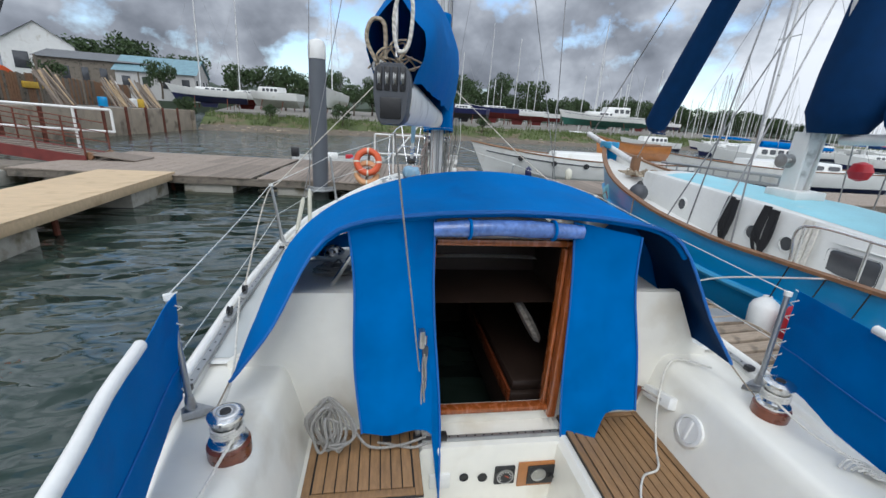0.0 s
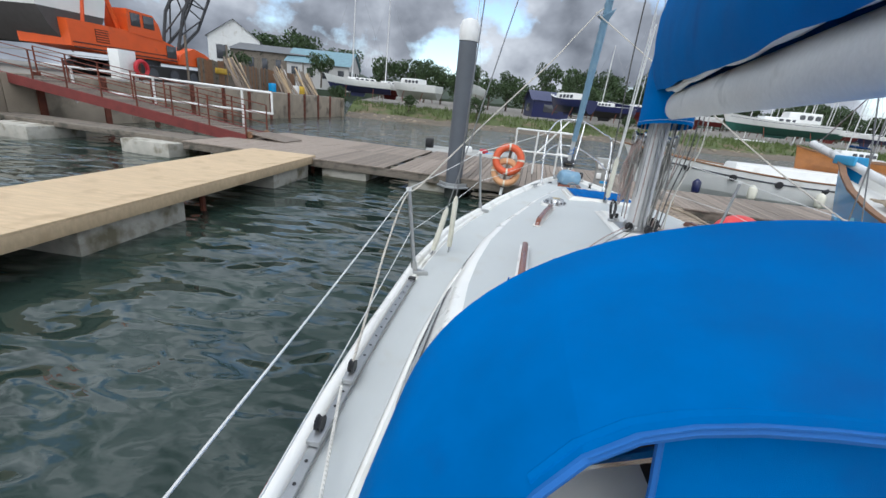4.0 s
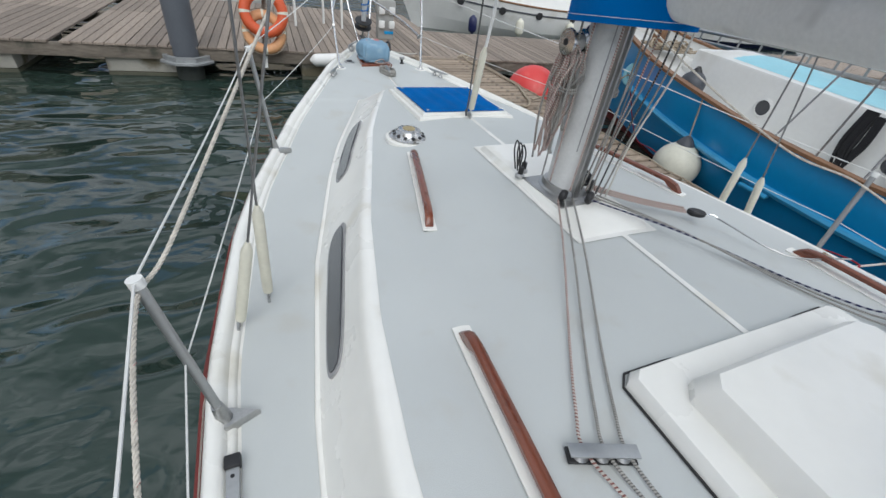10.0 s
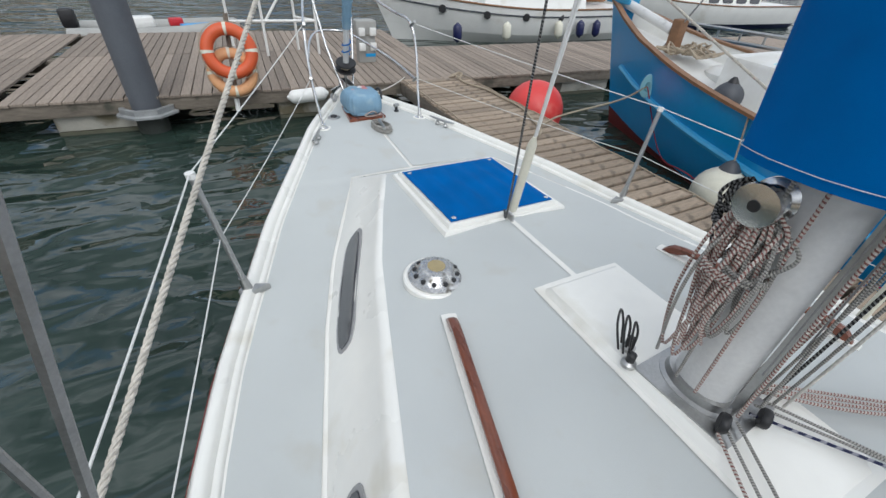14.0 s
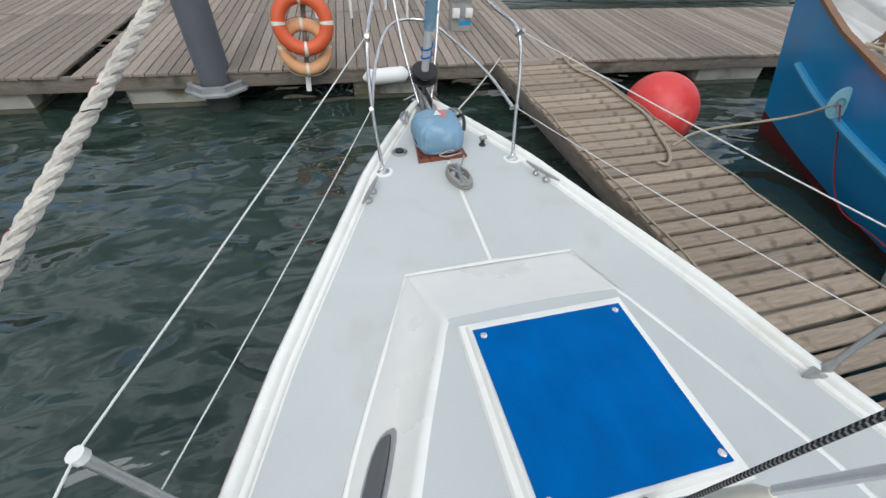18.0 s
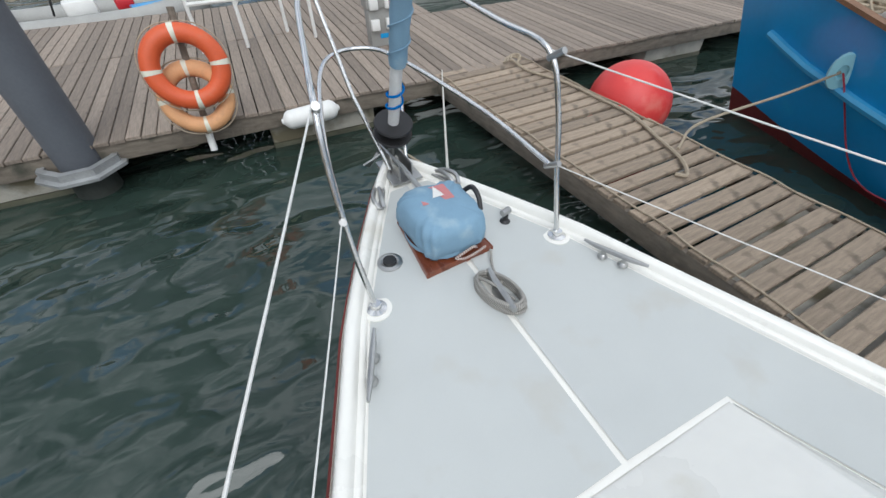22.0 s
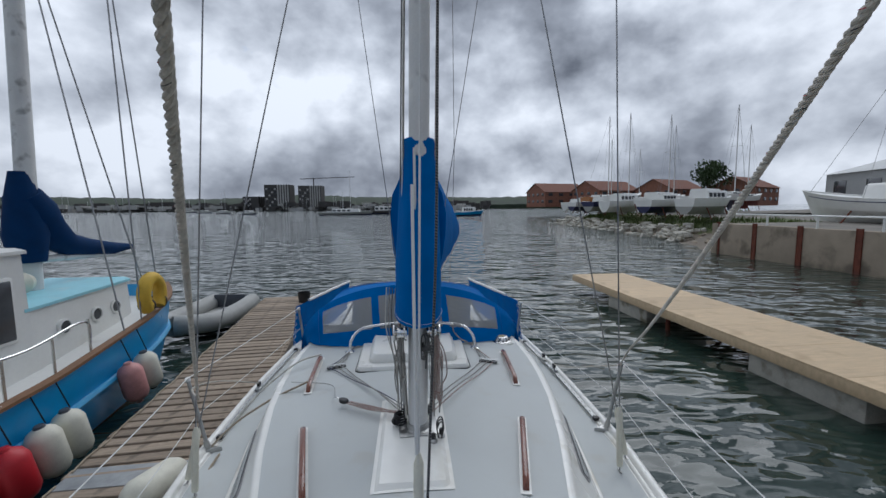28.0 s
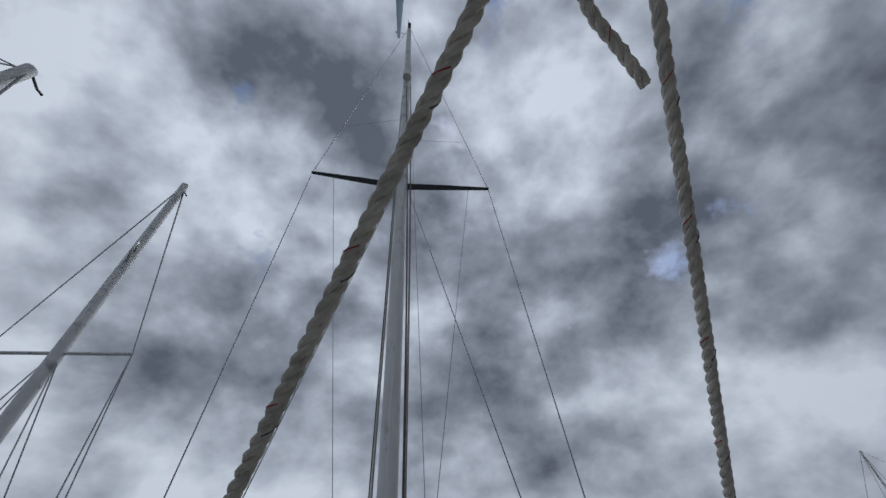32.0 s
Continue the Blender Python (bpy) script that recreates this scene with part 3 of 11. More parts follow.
def bank(line, side, label, name):
    bm = B()
    pts = curve([(x, y, 0) for x, y in line], 6)
    grid = []
    for i, p in enumerate(pts):
        t = (pts[min(i + 1, len(pts) - 1)] - pts[max(i - 1, 0)]).normalized()
        nrm = Vector((-t.y, t.x, 0)) * side
        row = []
        for d in (-3, 0, 0.8, 1.6, 2.6, 3.6, 5, 6.5, 8, 11, 14, 25, 60, 300):
            w = 0.18 if 0.5 < d < 20 else 0
            q = p + nrm * (d + (0.6 * noise.noise(p * 0.4) if d < 6 else 0))
            row.append((q.x, q.y, bank_z(d) + w * noise.noise(q * 0.7)))
        grid.append(row)
    surface(bm, grid)
    for f in bm.faces:
        z = f.calc_center_median().z
        f.material_index = 0 if z < 0.42 else 1 if z < 1.5 else 2
    ob = new(name, mesh_of(name, bm, [MUD, GRASS, YARD]))
    tagged(ob, label, "ground", kind="structure")
    blades = B()
    rnd = random.Random(5)
    for i in range(len(pts) - 1):
        if pts[i].x > 70:
            break
        for _ in range(int(26 * (pts[i + 1] - pts[i]).length)):
            t = (pts[i + 1] - pts[i]).normalized()
            nrm = Vector((-t.y, t.x, 0)) * side
            d = rnd.uniform(3.4, 9.5)
            q = pts[i].lerp(pts[i + 1], rnd.random()) + nrm * d
            z = bank_z(d) - 0.06
            h = rnd.uniform(0.2, 0.6) * (1.6 if rnd.random() < 0.12 else 1)
            for _k in range(3):
                a, w = rnd.uniform(0, 6.28), rnd.uniform(0.03, 0.09)
                o = Vector((rnd.uniform(-0.2, 0.2), rnd.uniform(-0.2, 0.2), 0))
                dx, dy = w * math.cos(a), w * math.sin(a)
                tip = q + o + Vector((rnd.uniform(-0.15, 0.15), rnd.uniform(-0.15, 0.15), z + h))
                v = [blades.verts.new(c) for c in ((q.x + o.x - dx, q.y + o.y - dy, z), (q.x + o.x + dx, q.y + o.y + dy, z), tip)]
                blades.faces.new(v)
    g = new(name + "_grass", mesh_of(name + "_grass", blades, BLADE))
    tagged(g, "rough green grass and weeds on the bank", "grass", kind="stuff")
    rocks = B()
    for i in range(150):
        j = rnd.randrange(len(pts) - 1)
        if pts[j].x > 60:
            continue
        t = (pts[j + 1] - pts[j]).normalized()
        nrm = Vector((-t.y, t.x, 0)) * side
        d = rnd.uniform(0.3, 3.6)
        q = pts[j].lerp(pts[j + 1], rnd.random()) + nrm * d
        s = rnd.uniform(0.08, 0.3)
        k = bmesh.ops.create_icosphere(rocks, subdivisions=1, radius=s)["verts"]
        for v in k:
            v.co = Vector((v.co.x * rnd.uniform(0.8, 1.3), v.co.y * rnd.uniform(0.8, 1.3), v.co.z * 0.6)) + Vector((q.x, q.y, bank_z(d)))
    g = new(name + "_stones", mesh_of(name + "_stones", rocks, QUAY, sharp=20))
    tagged(g, "loose stones along the shoreline", "stones", kind="stuff")


bank(BANK_N, 1, "grassy muddy bank rising from the water", "ground_north")
bank(BANK_S, -1, "stony grassed bank below the boatyard", "ground_south")

# ---------------------------------------------------------------- main pontoon and finger
PONT = pose(0, 6.88, 0.506, 0, 0, -3.2)      # local x along the main pontoon, local y away from the yacht; z 0 is the deck
W_PLANK = 0.142


def plank_mesh(name, size, bevel=0.006):
    bm = B()
    box(bm, (0, 0, 0), size, bevel=0)
    bmesh.ops.bevel(bm, geom=[e for e in bm.edges if min(v.co.z for v in e.verts) > 0], offset=bevel, segments=1, affect="EDGES")
    return bm


def placed(name, data, mat_world, parent, label=""):
    ob = new(name, data)
    ob.parent = parent
    ob.matrix_parent_inverse = Matrix.Translation(-HOME[parent])
    ob.matrix_basis = mat_world
    HOME[ob] = HOME[parent]
    return ob


def pontoon_block(root, x, y, size, wet=True, m=PONT):
    """A concrete float under a deck."""
    top = m @ Vector((x, y, -0.16))
    bm = B()
    ang = math.degrees(m.to_euler().z)
    box(bm, (top.x, top.y, top.z - 0.10), (size[0], size[1], 0.38), ang, 0.02)
    fl = part("concrete_float", bm, CONC, root, "stained concrete float")
    bm = B()
    box(bm, (top.x, top.y, top.z - 0.56), (size[0] + 0.01, size[1] + 0.01, 0.54), ang, 0.02)
    part("weed_band", bm, CONC_WET, fl, "weedy wet lower part")


def main_pontoon():
    root = thing("pavement_main_pontoon", PONT.translation, "weathered grey timber pontoon walkway on concrete floats", "pontoon", kind="structure")
    rnd = random.Random(3)
    for s, (y0, y1) in enumerate(((0.0, 2.75), (2.82, 5.1))):
        bm = B()
        x0, x1 = -10.0, (19.0 if s == 0 else 2.9)
        for yy in (y0 + 0.04, y1 - 0.04):
            p = PONT @ Vector(((x0 + x1) / 2, yy, -0.125))
            box(bm, p, (x1 - x0, 0.08, 0.19), -3.2, 0.008)
        part("edge_beam", bm, BEAM, root, "weathered grey edge beam")
        widths = [plank_mesh("plank", (W_PLANK - 0.012, y1 - y0 + 0.05, 0.034)) for _ in range(1)]
        me = mesh_of("plank", widths[0], PLANK)
        n = int((x1 - x0) / W_PLANK)
        far = B()
        count = 0
        for i in range(n):
            x = x0 + (i + 0.5) * W_PLANK
            if abs(x + 4.0) < 0.09:
                continue
            m = PONT @ pose(x, (y0 + y1) / 2 + rnd.uniform(-0.012, 0.012), -0.013 + rnd.uniform(-0.003, 0.003), 0, 0, rnd.uniform(-0.15, 0.15))
            if -6.5 < x < 9.0 and count < 150:
                count += 1
                placed("plank", me, m, root)
            else:
                box(far, (0, 0, 0), (W_PLANK - 0.012, y1 - y0 + 0.05, 0.034), m=m)
        p = part("planks", far, PLANK, root)
        p["kind"] = "stuff"
    for x in (-8.6, -5.2, -2.8, 0.2, 5.9, 8.6, 12.5, 16.0):
        pontoon_block(root, x, 1.1, (1.25, 2.0))
    for x in (-8, -3, 1):
        pontoon_block(root, x, 4.0, (1.3, 1.8))


main_pontoon()


def finger():
    root = thing("pavement_finger_pontoon", (2.4, -0.5, 0.506), "weathered timber finger pontoon with gaps between planks", "pontoon", kind="structure")
    rnd = random.Random(8)
    half = 0.665
    kinds = [mesh_of("plank", plank_mesh("plank", (2 * half - 0.02, w, 0.036)), PLANK_F) for w in (0.132, 0.138, 0.126)]
    # two lengths of pontoon joined by a hinge
    for F, length in ((pose(2.315, 6.92, 0.506, 0, 0, 0.8), 8.0), (pose(2.43, -1.12, 0.506, 0, 0, 6.0), 7.4)):
        for s in (-1, 1):
            bm = B()
            box(bm, ZERO, (0.06, length, 0.19), m=F @ Matrix.Translation((s * (half - 0.04), -length / 2, -0.125)), bevel=0.008)
            part("edge_beam", bm, BEAM, root, "weathered grey edge beam")
            pts = []
            for i in range(31):
                pts.append(F @ Vector((s * (half - 0.05) + 0.015 * math.sin(i * 2.1), -0.1 - i * (length - 0.2) / 30, 0.016 + 0.006 * (i % 2))))
            part("safety_line", tube(B(), curve(pts, 3), 0.008, 6), ROPE_T, root, "thin tan line stapled along the edge")
        n = int(length / 0.168)
        for i in range(n):
            placed("plank", kinds[rnd.randrange(3)], F @ pose(rnd.uniform(-0.012, 0.012), -0.09 - i * 0.168 + rnd.uniform(-0.006, 0.006), -0.012 + rnd.uniform(-0.006, 0.004), rnd.uniform(-0.8, 0.8), 0, rnd.uniform(-0.7, 0.7)), root)
        for y in ((-4.35, -7.3) if length > 7.9 else (-2.2, -6.0)):
            pontoon_block(root, 0, y, (1.30, 1.3), m=F)
    part("hinge_plate", box(B(), (2.43, -1.10, 0.509), (1.26, 0.30, 0.012), 3, 0.003), GALV, root, "galvanised hinge plate")


finger()


def timber_pontoon():
    m = pose(-6.6, -1.7, 0.56, 0, 0, 2.0)
    root = thing("pavement_new_pontoon", m.translation, "new pale plywood pontoon deck on concrete floats", "pontoon", kind="structure")
    rnd = random.Random(4)
    me = mesh_of("deck_board", plank_mesh("deck_board", (1.78, 1.2, 0.03), 0.004), NEWWOOD)
    for i in range(15):
        placed("deck_board", me, m @ pose(0, -9.0 + (i + 0.5) * 1.204, -0.013, 0, 0, rnd.uniform(-0.1, 0.1)), root)
    for x in (-0.86, 0.86):
        bm = B()
        box(bm, m @ Vector((x, 0.02, -0.115)), (0.06, 18.1, 0.17), 2.0, 0.006)
        part("edge_beam", bm, NEWWOOD, root, "fresh sawn edge beam")
    for y in (-9.0, 9.05):
        bm = B()
        box(bm, m @ Vector((0, y, -0.115)), (1.66, 0.06, 0.17), 2.0, 0.006)
        part("end_beam", bm, NEWWOOD, root)
    for y in (-6.0, -1.3, 3.4, 8.0):
        c = m @ Vector((-0.05, y, 0))
        fl = part("concrete_float", box(B(), (c.x, c.y, 0.20), (1.62, 1.8, 0.44), 2.0, 0.03), CONC, root, "pale stained concrete float")
        part("weed_band", box(B(), (c.x, c.y, -0.22), (1.64, 1.82, 0.44), 2.0, 0.03), CONC_WET, fl, "weedy wet lower part")
        for k in (-0.62, 0.62):
            part("steel_leg", tube(B(), [m @ Vector((k, y + 1.5, -0.2)), m @ Vector((k, y + 1.5, -0.9))], 0.05, 8), RUST, root)


timber_pontoon()


def pile():
    c = (-2.23, 7.1 - 0.02)
    root = thing("mooring_pile", (*c, -0.5), "grey steel mooring pile with a white conical cap", "pile")
    bm = B()
    lathe(bm, [(0.205, 0.1), (0.205, 3.62)], 28, Matrix.Translation((*c, 0)))
    part("shaft", bm, PILE, root)
    bm = B()
    lathe(bm, [(0.208, -0.5), (0.212, 0.0), (0.208, 0.22)], 28, Matrix.Translation((*c, 0)))
    part("weed_band", bm, PILE_WET, root, "dark weedy tide band")
    bm = B()
    lathe(bm, [(0.215, 3.55), (0.22, 3.58), (0.22, 3.86), (0.17, 3.97), (0.03, 4.02)], 28, Matrix.Translation((*c, 0)))
    part("cap", bm, WHITEP, root, "white plastic cap")
    g = thing("pile_guide", (c[0], c[1], 0.25), "galvanised octagonal pile guide bolted to the pontoon", "bracket")
    bm = B()
    for k in range(8):
        a0, a1 = math.pi * (k - 0.5) / 4, math.pi * (k + 0.5) / 4
        R = 0.40
        ring_loft(bm, [[Vector((c[0] + (R + dr) * math.cos(a), c[1] + (R + dr) * math.sin(a), z)) for dr, z in ((-0.10, 0.27), (0.02, 0.27), (0.02, 0.30), (-0.03, 0.31), (-0.03, 0.38), (-0.10, 0.38))] for a in (a0, a1)])
    for sx in (-0.24, 0.24):
        box(bm, (c[0] + sx, c[1] + 0.42, 0.33), (0.10, 0.5, 0.10), 0, 0.01)
    part("frame", bm, GALV, g)
    bm = B()
    box(bm, (c[0], c[1] + 0.36, 0.34), (0.9, 0.06, 0.16), 0, 0.008)
    part("mounting_plate", bm, GALV, g)


pile()


# ---------------------------------------------------------------- the yacht underfoot: hull, deck, coachroof, cockpit
def lerp_pair(y, y0, a, y1, b):
    return float(np.interp(y, (y0, y1), (a, b)))


BEAM_T = [(-5.3, 1.15), (-4.5, 1.40), (-3, 1.57), (-1.85, 1.62), (-1.3, 1.62), (-0.3, 1.60), (0.5, 1.50), (0.94, 1.40), (1.3, 1.29), (1.91, 1.09),
          (2.89, 0.69), (3.19, 0.57), (3.64, 0.33), (3.95, 0.15), (4.12, 0.03)]
DECK_T = [(-5.3, 1.0), (-3, 1.0), (-0.8, 1.03), (1.4, 1.075), (2.3, 1.13), (3.2, 1.175), (4.12, 1.215)]
LOW_T = [(-2.5, 1.36), (-1.3, 1.34), (-0.59, 1.28), (0.19, 1.16), (1.03, 0.945), (1.46, 0.81), (1.75, 0.69), (2.3, 0.45)]
SKID_T = [(-2.5, 1.05), (-2.0, 1.085), (-1.75, 1.12), (-1.3, 1.125), (-0.95, 1.105), (-0.5, 1.052), (0.06, 0.938), (0.66, 0.775), (1.05, 0.668), (1.26, 0.592), (1.45, 0.522), (1.65, 0.442), (1.85, 0.362)]
EDGE_T = [(y, x + lerp_pair(y, -1.0, 0.058, 1.85, 0.030)) for y, x in SKID_T]
ROOF_T = [(-2.5, 1.44), (-1, 1.43), (0, 1.425), (1.1, 1.41), (1.85, 1.378)]
Y_SHARP = 1.85


def hb(y):
    return lerp(y, BEAM_T)


def dz(y):
    return lerp(y, DECK_T)


def edge(y):
    return lerp(y, EDGE_T)


def roof(x, y):
    return lerp(y, ROOF_T) - lerp_pair(y, 0.9, 0.075, 1.80, 0.02) * (x / max(edge(y), 0.3)) ** 2


def hull():
    bm = B()
    rings = []
    for y in list(np.linspace(-5.3, 2.0, 16)) + list(np.linspace(2.3, 4.12, 12)):
        bow = max(0.0, (y - 1.0) / 3.12)
        h, d = hb(y), dz(y)
        row = []
        for s in (-1, 1):
            col = []
            for f in (0.0, 0.12, 0.3, 0.5, 0.7, 0.85, 1.0):
                z = d - f * (d + 0.45)
                wide = h * (1 - f**2.2 * (0.42 + 0.4 * bow)) + 0.02 * (f < 0.2)
                col.append(Vector((s * wide, y - 0.95 * bow**1.5 * f, z)))
            row += col if s < 0 else col[::-1]
        rings.append(row)
    ring_loft(bm, rings, False, False)
    bm.faces.new([bm.verts.new(p) for p in rings[0]])
    h = new("yacht_hull", mesh_of("yacht_hull", bm, GEL))
    tagged(h, "white glassfibre yacht hull with a sharp bow", "hull", kind="structure")
    for s in (-1, 1):
        bm = B()
        tube(bm, [(s * (hb(y) + 0.02), y, dz(y) - 0.035) for y in np.linspace(-5.2, 4.1, 60)], 0.017, 6)
        r = new("trim_rubbing_strake", mesh_of("trim", bm, REDLEAD))
        tagged(r, "red-brown rubbing strake below the deck edge", "trim", kind="structure")
        # moulded toe rail: low outer bead, groove and inner bead
        bm = B()
        prof = [(0.0, -0.03), (0.004, 0.035), (-0.012, 0.05), (-0.038, 0.05), (-0.05, 0.036), (-0.058, 0.018), (-0.072, 0.018), (-0.080, 0.010), (-0.092, -0.02)]
        ring_loft(bm, [[Vector((s * max(0.004, hb(y) + a), y, dz(y) + b)) for a, b in prof] for y in np.linspace(-5.25, 4.1, 70)], True, True)
        r = new("trim_toe_rail", mesh_of("trim", bm, GEL, sharp=60))
        tagged(r, "white moulded toe rail along the deck edge", "trim", kind="structure")


hull()


def deck():
    ys = list(np.linspace(-2.5, 2.3, 30))
    bm = B()
    for s in (-1, 1):
        surface(bm, [[(s * (lerp(y, LOW_T) - 0.03), y, dz(y)), (s * (hb(y) - 0.03), y, dz(y))] for y in ys])
    surface(bm, [[(-hb(y) + 0.03 if y < 3.9 else -0.02, y, dz(y)), (0, y, dz(y) + 0.006), (hb(y) - 0.03 if y < 3.9 else 0.02, y, dz(y))] for y in np.linspace(2.3, 4.1, 16)])
    ob = new("deck", mesh_of("deck", bm, GEL))
    tagged(ob, "white moulded yacht deck", "deck", kind="structure")
    ys = list(np.linspace(-2.45, 2.315, 42)) + list(np.linspace(2.322, 3.86, 26))
    for s in (-1, 1):
        bm = B()
        rows = []
        for y in ys:
            inner = lerp(y, LOW_T) + 0.012 if y < 2.32 else 0.012
            rows.append([(s * min(inner, hb(y) - 0.12), y, dz(y) + (0.005 if y < 2.32 else 0.0115)), (s * max(hb(y) - 0.095, inner + 0.005), y, dz(y) + 0.005)])
        surface(bm, rows)
        ob = new("deck_panel", mesh_of("deck_panel", bm, NONSKID))
        tagged(ob, "grey non-slip side deck panel running on to the foredeck", "deck panel", kind="structure")


deck()


def coachroof():
    bm = B()

    def section(y):
        e, lo = edge(y), lerp(y, LOW_T)
        half = [(lo, dz(y) - 0.01), (lo - 0.02, dz(y) + 0.03), (lo + (e - lo) * 0.55, dz(y) + (roof(e, y) - dz(y)) * 0.55),
                (e + 0.018, roof(e, y) - 0.035), (e + 0.006, roof(e, y) - 0.006), (e - 0.012, roof(e, y) + 0.007), (e - 0.030, roof(e - 0.03, y) + 0.006), (e - 0.044, roof(e - 0.044, y) + 0.003)]
        mids = [(e * k, roof(e * k, y)) for k in (0.8, 0.55, 0.28)]
        h = half + mids
        return [Vector((-x, y, z)) for x, z in h] + [Vector((0, y, roof(0, y)))] + [Vector((x, y, z)) for x, z in reversed(h)]
    ys = list(np.linspace(-2.5, Y_SHARP - 0.03, 34))
    rings = [section(y) for y in ys]
    last = rings[-1]
    n = len(last)
    # the sloping front: the top edge rounds over, then runs down to the foot
    foot = []
    for i, p in enumerate(last):
        k = max(-1.0, min(1.0, p.x / 0.36))
        foot.append(Vector((k * 0.455, 2.325, dz(2.3) - 0.012)))
    mid = []
    for i, p in enumerate(last):
        if i < 3 or i >= n - 3:
            f = (0, 1, 2)[i if i < 3 else n - 1 - i]
            mid.append(p.lerp(Vector((math.copysign(0.455, p.x), 2.28, dz(2.28) - 0.008)), 0.10))
        else:
            mid.append(Vector((p.x * 0.985, 1.868, p.z - 0.022)))
    end = []
    for i, p in enumerate(mid):
        if i < 3 or i >= n - 3:
            end.append(Vector((math.copysign(0.457, p.x), 2.325, dz(2.3) - 0.012 + (0.0 if i in (0, n - 1) else 0.004))))
        else:
            end.append(foot[i])
    ring_loft(bm, rings + [mid, end], False, False)
    # the companionway well is open under the sprayhood
    bmesh.ops.delete(bm, geom=[f for f in bm.faces if f.calc_center_median().y < -1.93 and abs(f.calc_center_median().x) < 0.5], context="FACES")
    ob = new("coachroof", mesh_of("coachroof", bm, GEL, sharp=50))
    tagged(ob, "white moulded coachroof with sloping sides", "cabin roof", kind="structure")
    for s in (-1, 1):
        bm = B()
        rows = []
        for y in np.linspace(-1.93, 1.835, 60):
            e = lerp(y, SKID_T)
            i0 = 0.0
            rows.append([(s * (i0 + (e - i0) * k), y, roof(i0 + (e - i0) * k, y) + 0.005) for k in (0, 0.25, 0.5, 0.75, 1)])
        surface(bm, rows)
        p = new("deck_panel", mesh_of("deck_panel", bm, NONSKID))
        tagged(p, "grey non-slip coachroof panel", "deck panel", kind="structure")
    bm = B()
    pad(bm, [(-0.20, -0.395), (0.235, -0.395), (0.235, 0.59), (-0.20, 0.59)], 0.0085)
    pad(bm, [(-0.008, 0.58), (0.018, 0.58), (0.018, 1.07), (-0.008, 1.07)], 0.0075)
    pad(bm, [(0.03, -1.0), (0.056, -1.0), (0.056, -0.38), (0.03, -0.38)], 0.0075)
    # raised moulded plinth under the mast, with bevelled edges
    rows = []
    for y, q in ((-0.375, 0.004), (-0.345, 0.026), (-0.1, 0.027), (0.2, 0.027), (0.545, 0.026), (0.572, 0.004)):
        rows.append([(x, y, roof(0.05, y) + (q if 0 < i < 4 else 0.004)) for i, x in enumerate((-0.18, -0.155, 0.018, 0.19, 0.215))])
    surface(bm, rows)
    p = new("trim_deck_margins", mesh_of("trim", bm, GEL))
    tagged(p, "white smooth margins between the grey panels", "trim", kind="structure")


def pad(bm, poly, up, k=5):
    """A thin plate that follows the roof."""
    (x0, y0), _, (x1, y1), _ = poly
    rows = [[(x0 + (x1 - x0) * i / 4, y, roof(x0 + (x1 - x0) * i / 4, y) + up) for i in range(5)] for y in np.linspace(y0, y1, k)]
    t = B()
    surface(t, rows)
    tmp = bpy.data.meshes.new("tmp")
    t.to_mesh(tmp)
    t.free()
    bm.from_mesh(tmp)
    bpy.data.meshes.remove(tmp)


coachroof()


